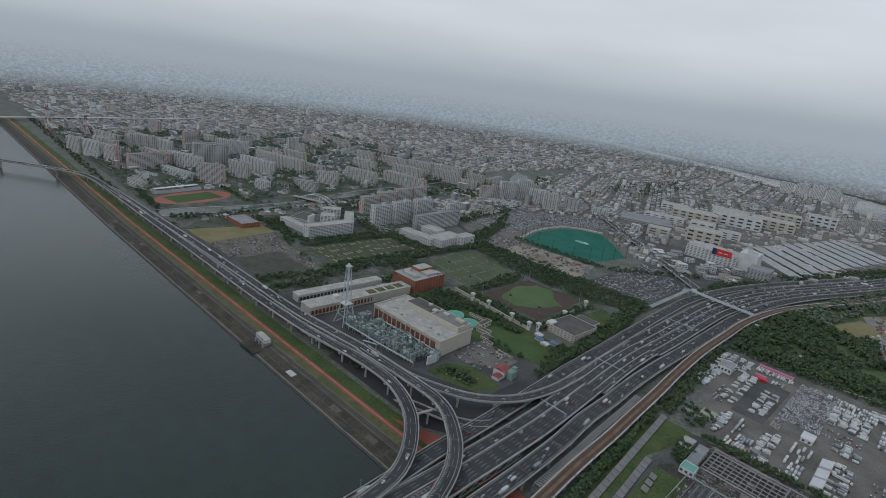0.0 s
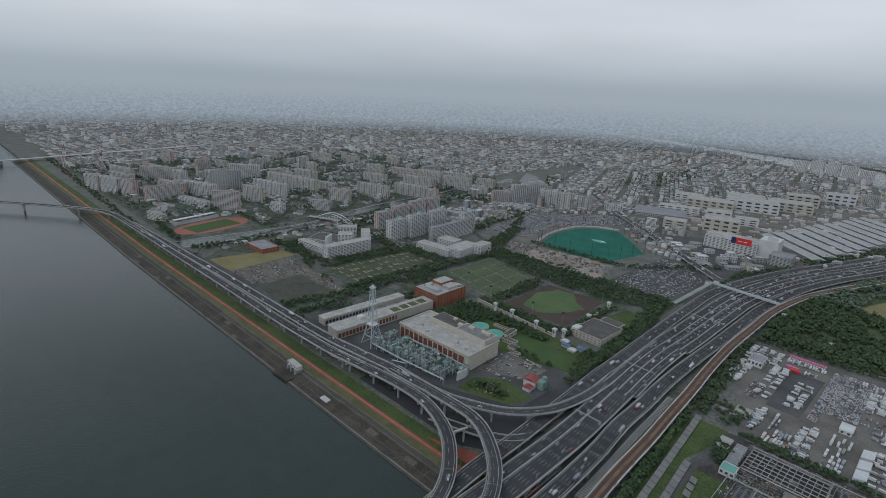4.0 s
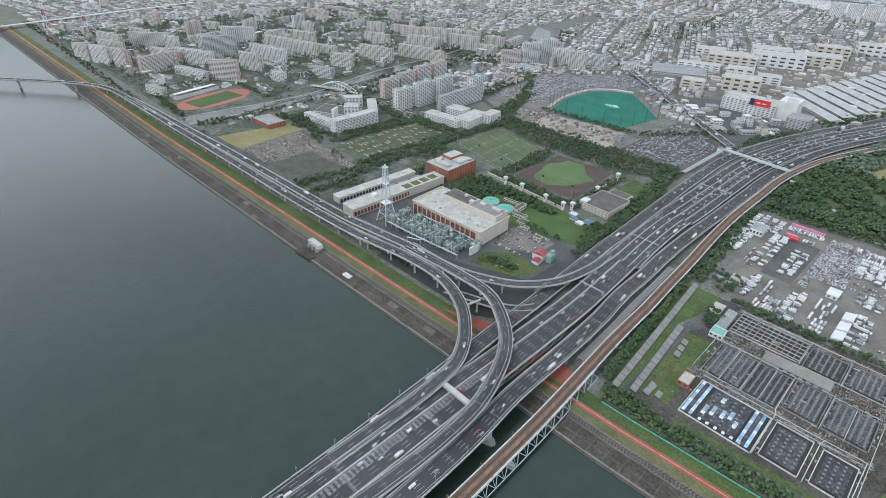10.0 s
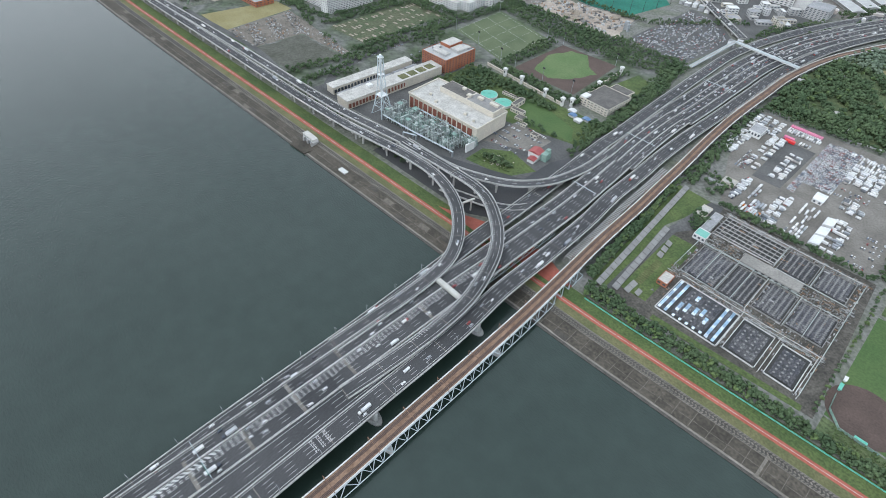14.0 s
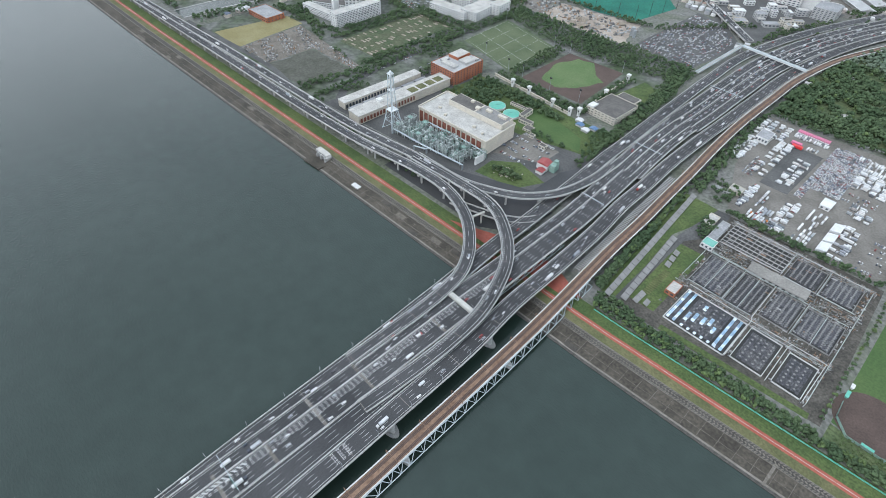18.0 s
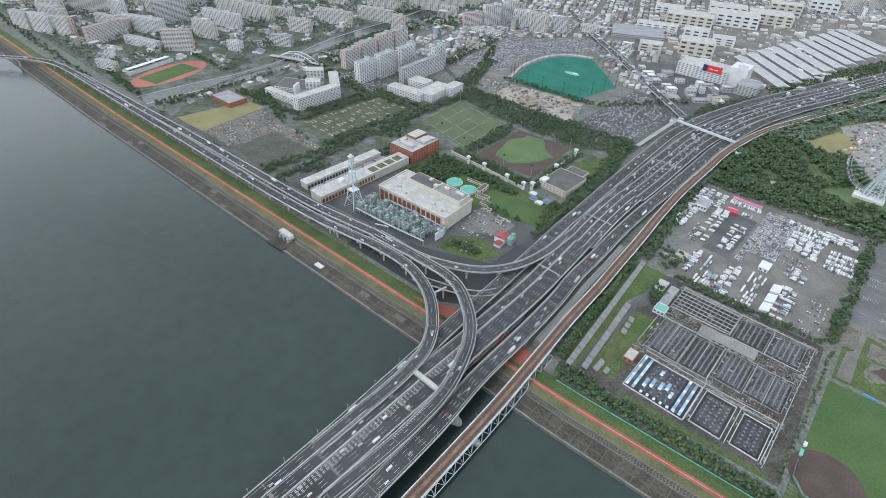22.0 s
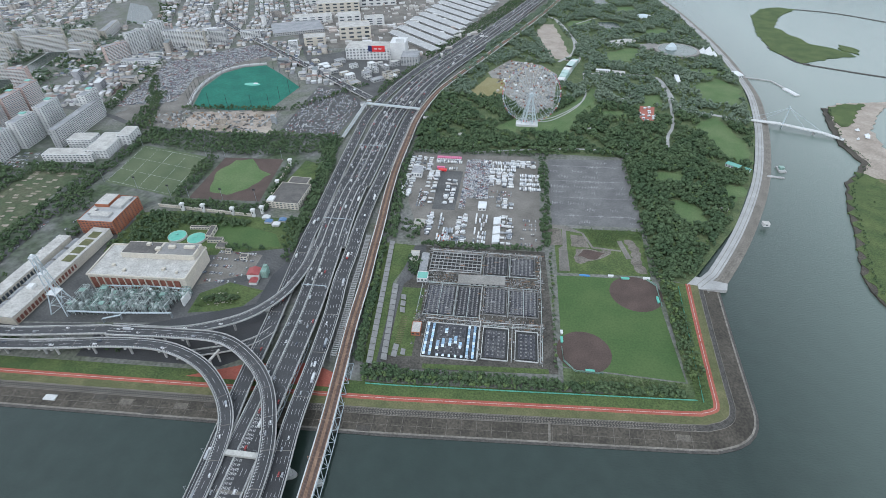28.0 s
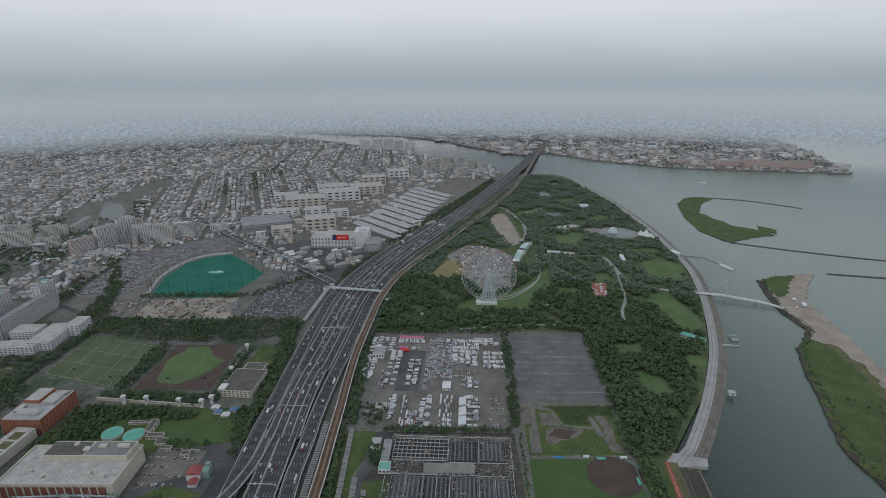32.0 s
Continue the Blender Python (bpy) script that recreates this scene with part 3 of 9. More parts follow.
patch("plant_ground", [(-140, 366), (-80, 368), (74, 380), (64, 594), (-120, 588)], "plant_floor", "grey worn asphalt round the treatment basins", 0.04)
patch("truck_yard", [(-112, 596), (60, 600), (58, 862), (40, 874), (-176, 862), (-150, 700)], "yard", "pale dusty paving of a crowded truck yard", 0.05, "yard")
patch("empty_parking", [(76, 664), (212, 670), (207, 880), (76, 868)], "lot", "dark empty asphalt car park with faded bays", 0.05, "car park")
patch("ball_field", [(79, 392), (209, 386), (203, 552), (79, 546)], "turf", "bright mown grass of a double ball field", 0.05, "sports field")
patch("infield", disc(104, 416, 31), "dirt", "brown bare dirt of a baseball infield", 0.10, "infield")
patch("infield", disc(178, 522, 33), "dirt", "brown bare dirt of a baseball infield", 0.10, "infield")
patch("bare_lot", [(80, 552), (203, 558), (207, 660), (78, 656)], "grass", "rough waste ground with weeds and tracks", 0.04)
patch("concrete_yard", [(63, 612), (90, 614), (90, 652), (64, 655)], "works_soil", "pale worn yard beside waste ground", 0.11)
patch("concrete_yard", [(83, 556), (97, 557), (96, 610), (97, 650), (120, 645), (121, 648), (97, 662), (72, 664), (72, 655), (91, 653), (90, 612), (84, 606)], "yard", "pale worn concrete access yard", 0.07)
patch("concrete_yard", rough([(102, 613), (128, 612), (124, 640), (103, 641)], 1), "works_soil", "bare pale concrete corner", 0.09)
patch("concrete_road", [(119, 645), (131, 611), (171, 608), (171, 611), (133, 615), (122, 647)], "yard", "pale concrete edge across waste ground", 0.14)
patch("concrete_road", [(168, 633), (175, 634), (184, 593), (176, 592)], "yard", "pale concrete stub of a road", 0.16)
patch("dug_soil", rough([(106, 576), (118, 577), (134, 586), (150, 594), (157, 608), (108, 608)], 3, 5), "works_soil", "brown freshly dug soil", 0.08)
patch("dug_soil", rough([(110, 592), (126, 584), (140, 592), (152, 603), (118, 606)], 3, 5), "dirt", "dark freshly dug soil", 0.1)
patch("bare_soil", rough([(179, 636), (192, 636), (197, 600), (200, 564), (184, 566), (184, 596)], 4, 6), "works_soil", "bare brown ground with dry weeds", 0.08)
patch("field_edge", [(79, 364), (232, 360), (236, 550), (211, 550), (211, 384), (79, 390)], "wood_floor", "rough green undergrowth round a ball field", 0.03)
patch("grass_strip", [(-76, 370), (64, 379), (63, 386), (-76, 377)], "grass", "mown grass strip beside the basins", 0.08)
patch("grass_strip", [(-118, 384), (-90, 386), (-92, 500), (-122, 498)], "grass", "mown grass strip beside solar racks", 0.08)
patch("grass_strip", [(-143, 370), (-124, 372), (-136, 505), (-112, 588), (-164, 590)], "grass", "rough grass under solar racks", 0.06)
patch("access_road", [(-128, 372), (-121, 374), (-121, 505), (-98, 540), (-104, 590), (-120, 588), (-132, 500)], "asphalt_old", "narrow grey service road", 0.09)

# west of the expressway: plant, sports grounds, fields
patch("works_ground", [(-660, 372), (-400, 400), (-300, 430), (-262, 520), (-270, 640), (-380, 626), (-500, 630), (-640, 560)], "asphalt_old", "worn asphalt of a works site", 0.04)
patch("lawn", [(-560, 520), (-400, 532), (-300, 560), (-290, 636), (-380, 628), (-500, 632), (-560, 620)], "grass", "grass and hedges round the works buildings", 0.06, "lawn")
patch("lawn", [(-418, 548), (-380, 546), (-312, 562), (-330, 590), (-412, 612), (-436, 600)], "turf", "green lawn with a faint ring path", 0.09, "lawn")
patch("gravel_lot", [(-392, 470), (-330, 500), (-330, 540), (-395, 545)], "yard", "pale gravel parking by the works", 0.08)
patch("weed_patch", [(-378, 420), (-318, 432), (-300, 470), (-350, 480), (-380, 455)], "grass", "rough green weeds", 0.08)
patch("estate_ground", [(-2300, 345), (-1160, 352), (-1160, 720), (-1300, 1560), (-2300, 1560)], "estate", "grey paving and grass between housing slabs", 0.0)
patch("field_verges", [(-1060, 345), (-640, 352), (-560, 640), (-300, 660), (-320, 905), (-700, 905), (-860, 880), (-1060, 740)], "estate", "rough grass and hedges between sports grounds", 0.02)
patch("sports_pitch", [(-678, 700), (-535, 668), (-545, 805), (-688, 834)], "pitch", "worn green sports pitch with white lines", 0.06, "sports pitch")
patch("baseball_ground", [(-510, 668), (-390, 672), (-402, 812), (-512, 806)], "dirt", "brown dirt ground of a ball park", 0.05, "sports field")
patch("outfield", rough([(-484, 690), (-504, 752), (-487, 797), (-460, 806), (-432, 772), (-406, 758), (-425, 708), (-452, 684)], 2), "lawn", "bright green outfield grass", 0.10, "outfield")
patch("practice_green", [(-372, 720), (-322, 744), (-318, 800), (-360, 812)], "grass", "green rough lawn beside a pump house", 0.06)
patch("dug_field", [(-828, 522), (-838, 718), (-738, 735), (-738, 528)], "field_green", "green field with bare dug trenches", 0.06, "field")
patch("levelled_field", rough([(-828, 370), (-833, 463), (-727, 469), (-719, 376)], 3), "field_grey", "bare grey levelled field", 0.08, "field")
patch("dump_ground", [(-922, 368), (-939, 506), (-832, 497), (-725, 489), (-722, 473), (-834, 467), (-834, 370)], "works_soil", "bare soil strewn with building rubble", 0.06)
patch("straw_field", [(-1016, 366), (-995, 510), (-943, 513), (-926, 368)], "straw", "dry yellow-green grass field", 0.06, "field")
patch("parking_ground", [(-454, 926), (-333, 911), (-316, 1075), (-400, 1160), (-450, 1170)], "asphalt_old", "grey asphalt of a busy car park", 0.06, "car park")
patch("building_site", rough([(-657, 905), (-677, 990), (-498, 1018), (-468, 913)], 5), "sand", "pale bare soil of a demolition site", 0.07, "building site")
patch("site_yard", rough([(-834, 965), (-787, 1082), (-699, 1004), (-657, 905), (-761, 898)], 4), "yard", "grey yard of a demolition site", 0.06, "building site")
patch("scrap_ground", [(-860, 996), (-694, 1005), (-750, 1170), (-640, 1338), (-600, 1400), (-730, 1455), (-900, 1282)], "yard", "grey ground of a packed used-car lot", 0.06)
patch("range_floor", [(-690, 1024), (-718, 1122), (-714, 1220), (-680, 1268), (-630, 1289), (-573, 1238), (-493, 1155), (-514, 1025), (-600, 1008)], "net_green", "bright green artificial turf of a driving range", 0.10, "driving range")
def turned(poly, x, y, a):
    """A plan outline turned about a point."""
    c, s = math.cos(a), math.sin(a)
    return [(x + (p - x) * c - (q - y) * s, y + (p - x) * s + (q - y) * c) for p, q in poly]


patch("running_track", turned(disc(-1254, 465, 50, 40, ry=96), -1254, 465, 0.24), "track_red", "red rubber running track oval", 0.08, "running track")
patch("track_infield", turned([(-1285, 405), (-1223, 405), (-1223, 525), (-1285, 525)], -1254, 465, 0.24), "turf", "green infield of an athletics ground", 0.14, "sports field")
patch("school_ground", [(-974, 1057), (-958, 1150), (-897, 1133), (-907, 1051)], "dirt", "bare brown school sports ground", 0.06)
patch("market_ground", [(-600, 1470), (-440, 1440), (-240, 1380), (-140, 1420), (60, 1900), (170, 2330), (-100, 2380), (-480, 2200), (-760, 2000), (-760, 1720)], "yard", "pale paved ground round the market halls", 0.04)
patch("works_lot", [(-540, 1360), (-416, 1215), (-306, 1105), (-262, 1200), (-236, 1400), (-440, 1440)], "asphalt_old", "grey asphalt lots among small works", 0.05, "car park")
patch("harbour_road", [(-300, 440), (-262, 470), (-250, 560), (-262, 640), (-276, 640), (-280, 560), (-300, 500)], "asphalt", "dark asphalt street beside the expressway", 0.10, "road")
patch("junction_road", [(-470, 340), (-300, 345), (-262, 370), (-255, 430), (-300, 445), (-420, 395), (-470, 376)], "asphalt", "dark asphalt under the junction", 0.07, "road")

# park
patch("park_floor", [(-170, 880), (60, 890), (212, 890), (214, 560), (246, 548), (266, 570), (350, 692), (421, 840), (478, 1003), (514, 1140), (540, 1300), (545, 1560), (524, 1900), (466, 2250), (420, 2400), (250, 2450), (60, 1860), (-60, 1560), (-160, 1180), (-180, 1000)], "wood_floor", "dark grassy floor of a wooded park", 0.03)
PARK_LAWNS = [
    [(60, 1030), (110, 1090), (167, 1180), (196, 1240), (186, 1120), (140, 1052), (124, 976), (74, 968), (30, 980), (20, 1030)], [(-30, 990), (22, 1046), (17, 968), (-10, 965)],
    [(240, 1395), (317, 1435), (345, 1515), (320, 1540), (250, 1480)], [(386, 1063), (432, 1095), (452, 965), (437, 892), (395, 895), (374, 1029)],
    [(426, 1270), (496, 1318), (528, 1262), (494, 1150), (420, 1160)], [(346, 805), (394, 816), (400, 795), (368, 758)], [(270, 760), (305, 740), (314, 690), (280, 680), (262, 704)],
    [(430, 1335), (512, 1345), (512, 1390), (440, 1380)], [(250, 800), (300, 812), (310, 850), (262, 842)], [(160, 1730), (230, 1740), (240, 1800), (170, 1790)], [(380, 1650), (450, 1660), (452, 1730), (392, 1720)],
    [(290, 1130), (330, 1140), (336, 1200), (296, 1190)], [(190, 1060), (240, 1070), (240, 1100), (196, 1096)], [(330, 1900), (400, 1910), (396, 1990), (336, 1980)],
]
for poly in PARK_LAWNS:
    patch("park_lawn", rough(poly, 6), "lawn", "soft green lawn between park trees", 0.09, "lawn")
patch("sand_lot", rough([(62, 1649), (89, 1745), (119, 1748), (140, 1586), (151, 1437), (143, 1407), (106, 1432), (76, 1500)], 4), "sand", "bare pale sand clearing", 0.09)
patch("park_plaza", [(-58, 1302), (-7, 1399), (74, 1371), (113, 1305), (93, 1083), (42, 1065), (-18, 1179)], "paving", "pale paved plaza behind a ferris wheel", 0.09, "plaza")
patch("brown_lawn", rough([(-94, 1164), (-56, 1269), (-9, 1258), (-17, 1158), (-76, 1144)], 3), "straw", "dry brown lawn by a plaza", 0.11, "lawn")
patch("camp_ground", [(265, 1055), (294, 1042), (312, 1130), (280, 1132)], "track_red", "brick-red paved picnic ground", 0.09)
for line, w in (([(20, 1040), (72, 1028), (110, 1060), (150, 1120), (170, 1180)], 3), ([(-160, 1150), (-120, 1090), (-90, 1040), (-80, 985)], 4), ([(170, 1400), (185, 1500), (165, 1640), (130, 1780)], 6), ([(330, 930), (362, 860), (392, 830)], 3), ([(230, 1150), (300, 1220), (349, 1309)], 4), ([(270, 1560), (330, 1620), (420, 1640), (520, 1620)], 4), ([(190, 1760), (280, 1850), (420, 1900), (500, 1880)], 4), ([(175, 1324), (260, 1318), (349, 1309), (366, 1140), (420, 1105), (486, 1083)], 9), ([(349, 1309), (354, 1202), (334, 1050), (312, 990), (300, 930)], 6), ([(48, 1030), (90, 1050), (140, 1110), (170, 1180), (176, 1320)], 3), ([(120, 1400), (160, 1470), (170, 1600), (130, 1800), (90, 1840)], 8), ([(-60, 880), (60, 905), (150, 915), (230, 905)], 5)):
    ln = smooth([(x, y, ZG) for x, y in line], 15)
    layer[0] += 0.004
    solid("park_path", MB().strip(ln, -w / 2, w / 2, -0.2, 0.22 + layer[0]), M["concrete"], "pale paved path through the park", kind="structure")
prom = smooth([(262, 547, ZG), (287, 573, ZG), (357, 689, ZG), (429, 838, ZG), (486, 1002, ZG), (520, 1130, ZG), (543, 1256, ZG), (553, 1450, ZG), (550, 1645, ZG), (522, 2000, ZG), (473, 2255, ZG)], 25)
solid("promenade", MB().strip(prom, -8, 6, -0.3, 0.2), M["concrete"], "broad pale stone waterfront promenade", kind="structure")
for o in (-3.0, 3.0):
    solid("paving_band", MB().strip(prom, o - 0.5, o + 0.5, 0.18, 0.24), M["paving"], "darker paving band of a promenade", kind="structure")
solid("shore_steps", MB().strip(prom, 6, 10, -3, -0.8).strip(prom, 10, 14, -5, -2.4).strip(prom, 14, 20, -6.5, -4.2), M["bank_light"], "stepped stone revetment going down to water", kind="structure")
solid("quay", MB().prism([(240, 540), (296, 543), (300, 556), (262, 566)], -2, ZG + 0.1), M["concrete"], "pale concrete quay edge at the end of the dyke", kind="structure")
for i, (x, y, rx, ry) in enumerate(((290, 1750, 38, 44), (292, 2060, 24, 70), (365, 2250, 22, 60))):
    patch("park_pond", rough(disc(x, y, rx, 14, ry=ry), 9), "water", "still pale pond in the park", 0.12, "pond")

for line, w, lab in (([(-640, 380), (-690, 470), (-706, 768), (-753, 948), (-800, 1200), (-860, 1500)], 14, "grey city street lined with trees"), ([(-300, 1045), (-420, 1190), (-560, 1400), (-700, 1750), (-900, 2300), (-1100, 2900)], 18, "broad grey city avenue"), ([(-320, 905), (-700, 905), (-860, 960), (-1060, 1010), (-1200, 1100)], 12, "grey street behind the sports grounds"), ([(-1090, 420), (-1130, 560), (-1140, 720), (-1180, 980), (-1200, 1250)], 10, "narrow street beside the canal"), ([(-1100, 350), (-840, 372), (-700, 362), (-480, 384)], 10, "street under the viaduct")):
    solid("street", MB().strip(smooth([(x, y, ZG) for x, y in line], 20), -w / 2, w / 2, -0.3, 0.18), M["asphalt_old"], lab, kind="structure")

# shoals and the beach island
def islet(name, poly, mats, label, h=1.6):
    solid(name, MB().prism(rough(poly, 5, 14) if name == "shoal" else poly, -2, h), M[mats], label, kind="structure")


islet("shoal", [(764, 1930), (820, 2020), (880, 2050), (934, 2030), (850, 1930), (790, 1800), (832, 1640), (900, 1580), (905, 1540), (839, 1520), (745, 1470), (705, 1560), (715, 1720)], "grass", "low green reed shoal in the bay")
islet("shoal", [(905, 1640), (940, 1610), (925, 1560), (890, 1590)], "grass", "low green reed shoal in the bay")
BEACH_W = [(675, 1173), (652, 1090), (634, 996), (641, 929), (612, 885), (581, 851), (548, 770), (527, 700), (505, 640), (487, 586), (493, 493)]
BEACH_E = [(500, 455), (560, 480), (612, 560), (645, 650), (669, 752), (688, 854), (708, 999), (722, 1075), (770, 1150), (830, 1225), (716, 1203)]
islet("beach", rough(BEACH_W + BEACH_E, 4), "sand", "pale sand of an island beach", 1.8)
islet("beach_edge", rough([(x - 5, y) for x, y in BEACH_W] + [(x + 7, y - 2) for x, y in BEACH_W[::-1]], 2), "bank", "dark stone edge of a beach island", 2.2)
islet("beach_grass", rough(BEACH_W[4:] + [(500, 462), (545, 505), (580, 580), (612, 690), (634, 790), (636, 868)], 7), "grass", "green grass bank behind the beach", 2.6)
islet("beach_grass", rough([(610, 690), (634, 790), (636, 868), (648, 870), (652, 790), (628, 690), (596, 590), (560, 520)], 6), "grass_dry", "thin dry grass at the edge of the sand", 2.3)
islet("beach_grass", rough([(678, 1168), (718, 1196), (770, 1205), (735, 1160), (690, 1090), (664, 1070)], 5), "grass", "green grass bank behind the beach", 3.0)
for pts in ([(745, 1465, 0.4), (900, 1390, 0.4), (1100, 1320, 0.4), (1400, 1270, 0.4)], [(860, 1225, 0.4), (1100, 1180, 0.4), (1400, 1120, 0.4)], [(934, 2030, 0.4), (1050, 1990, 0.4), (1180, 1880, 0.4)], [(705, 1600, 0.4), (735, 1480, 0.4), (760, 1462, 0.4)]):
    solid("breakwater", MB().strip(smooth(pts, 40), -4, 4, -2, 0.6), M["riprap"], "low dark stone breakwater in the bay", kind="structure")

# ---- the dyke along the river ----
bank_line = [(x, bank_y(x), 0.0) for x in range(-2600, 201, 20)]
corner = [(222, 308, 0), (246, 317, 0), (263, 331, 0), (272, 352, 0), (275, 388, 0), (280, 460, 0), (287, 545, 0)]
edge = bank_line + smooth(corner, 8)


def dyke(name, o0, o1, z0, z1, material, label, line=None, a=0, b=None):
    """One long band of the dyke; offsets run inland from the waterline."""
    ln = (line or edge)[a:b]
    mb, n = MB(), len(ln)
    vs, fs = [], []
    for i, p in enumerate(ln):
        q0, q1 = ln[max(i - 1, 0)], ln[min(i + 1, n - 1)]
        dx, dy = q1[0] - q0[0], q1[1] - q0[1]
        m = math.hypot(dx, dy)
        nx, ny = -dy / m, dx / m
        for o, z in ((o0, -2.0), (o0, z0), (o1, z1), (o1, -2.0)):
            vs.append((p[0] + nx * o, p[1] + ny * o, z))
    for i in range(n - 1):
        k = 4 * i
        fs += [(k, k + 4, k + 5, k + 1), (k + 1, k + 5, k + 6, k + 2), (k + 2, k + 6, k + 7, k + 3)]
    return solid(name, mb.add(vs, fs), M[material], label, kind="structure")


dyke("bank_toe", -1.5, 1.0, 0.5, 0.9, "riprap", "dark wet stone toe of the dyke")
dyke("bank_slope", 1.0, 20.5, 0.9, 3.2, "bank", "dark weathered concrete apron of the dyke")
dyke("bank_wall", 21.0, 27.0, 3.2, 5.2, "riprap", "dark cobbled revetment strip", None)
dyke("grass_verge", 27.0, 36.5, 5.2, 5.6, "grass_dry", "dry grass verge of the dyke")
dyke("red_path", 36.5, 42.5, 5.62, 5.62, "redpath", "red-surfaced dyke path with a white line")
dyke("grass_verge", 42.5, 59.0, 5.6, 5.5, "grass", "green grass verge of the dyke")
for o in (27.0, 20.6):
    dyke("kerb", o - 0.25, o + 0.25, 5.5 if o > 23 else 3.7, 5.5 if o > 23 else 3.7, "bank_light", "grey concrete kerb along the dyke")
dyke("path_line", 39.4, 39.7, 5.66, 5.66, "white_line", "thin white line on the red path")
rng0 = random.Random(31)
SLAB_A = mat("slab_pale", (0.12, 0.107, 0.088), (0.155, 0.138, 0.113), 0.9, big=0.1, small=0.6, amp=0.3)
SLAB_B = mat("slab_dark", (0.055, 0.05, 0.044), (0.085, 0.076, 0.064), 0.9, big=0.1, small=0.6, amp=0.3)
# the ramp of red paving under the bridges
patch("red_apron", [(-330, 328), (-170, 333), (-150, 345), (-200, 362), (-270, 352)], "redpath", "red paved apron under the bridges", 0.72)
# slabs of the apron, each with its joint
joints = thing("apron_joints", "pale cracked joints between the apron's slabs", "joint", kind="structure")
for x in range(-1120, 210, 15):
    y, k = bank_y(x), rng0.uniform(-0.6, 0.6)
    part("joint", MB().add([(x - 0.1, y + 1, 0.98), (x + 0.12, y + 1, 0.98), (x + 0.12 + k, y + 20.4, 3.26), (x - 0.1 + k, y + 20.4, 3.26)], [(0, 1, 2, 3)]), M["bank_light"], joints)
    for o in (10.5,):
        z = 0.9 + (o - 1.0) * 0.118
        part("cross_joint", MB().add([(x, y + o - 0.1, z + 0.06), (x + 14.6, y + o + 0.44, z + 0.06), (x + 14.6, y + o + 0.64, z + 0.08), (x, y + o + 0.1, z + 0.08)], [(0, 1, 2, 3)]), M["bank_light"], joints)
    # some slabs were cast anew, paler or darker
    if rng0.random() < 0.22:
        o = rng0.choice((1.8, 4.2, 11.0, 14.0))
        z = 0.9 + (o - 1.0) * 0.118
        d = 6.2
        part("slab", MB().add([(x + 0.6, y + o, z + 0.03), (x + 14.2, y + o + 0.5, z + 0.03), (x + 14.2, y + o + 0.5 + d, z + 0.03 + d * 0.118), (x + 0.6, y + o + d, z + 0.03 + d * 0.118)], [(0, 1, 2, 3)]), rng0.choice((SLAB_A, SLAB_B)), joints)
dyke("toe_ledge", 1.0, 3.2, 0.98, 1.15, "bank_light", "stained lighter ledge at the foot of the apron")
blk = MB()
for x in range(-760, 204, 3):
    y = bank_y(x)
    for o in (22.0, 24.0, 26.0):
        blk.box(x + 1.5 + (o % 4) * 0.3, y + o, 3.2 + (o - 21) * 0.33 + 0.1, 2.2, 0.9, 0.5, 0.6 if o != 24.0 else -0.6)
solid("revetment_blocks", blk, M["bank_light"], "grey lattice blocks of the dyke revetment", "block", kind="stuff")
# stairs, slab and the sluice house
stair = thing("dyke_stair", "pale concrete stairs down the dyke", "stairs", (62, 320, 4))
for k in range(12):
    part("step", MB().box(62.0, 298.5 + k * 1.95, 0.6, 2.4, 1.6, 0.7 + k * 0.25), M["bank_light"], stair)
solid("concrete_slab", MB().box(-461, 286, 0.8, 13, 6.5, 2.4, 0.04), M["concrete_light"], "pale concrete landing slab on the dyke", "slab")
sl = thing("sluice_house", "white sluice gate house on tall concrete piers", "sluice gate", (-540, 292, 0))
for dx in (-9, 0, 9):
    part("pier", MB().box(-540 + dx, 291, -2, 2.2, 12, 10), M["concrete"], sl)
part("house", MB().box(-540, 291, 8, 24, 7, 4.2), M["wall_white"], sl)
part("roof", MB().box(-540, 291, 12.2, 25, 8, 0.7), M["roof_pale"], sl)
part("gate_leaf", MB().box(-544.5, 288, 1, 6.5, 0.8, 5.5), M["steel_grey"], sl)
part("gate_leaf", MB().box(-535.5, 288, 1, 6.5, 0.8, 5.5), M["steel_grey"], sl)
for k in range(6):
    part("window", MB().box(-549.5 + k * 3.8, 287.4, 9.4, 1.6, 0.3, 1.6), M["glass_dark"], sl)
solid("sluice_channel", MB().prism([(-556, 268), (-524, 270), (-522, 312), (-558, 310)], -2, 2.4), M["bank"], "dark concrete sluice channel walls", kind="structure")

# fence of green mesh panels along the dyke
fence = thing("green_fence", "pale green mesh fence along the dyke path", "fence", (0, 352, 5))
for x in range(-130, 216, 6):
    y = bank_y(x) + 56
    part("fence_panel", MB().box(x, y, 5.4, 5.7, 0.15, 1.9, 0.037), M["tank_green"], fence)
for y in range(364, 540, 6):
    part("fence_panel", MB().box(221 + (y - 364) * 0.075, y, 5.4, 0.15, 5.7, 1.9), M["tank_green"], fence)

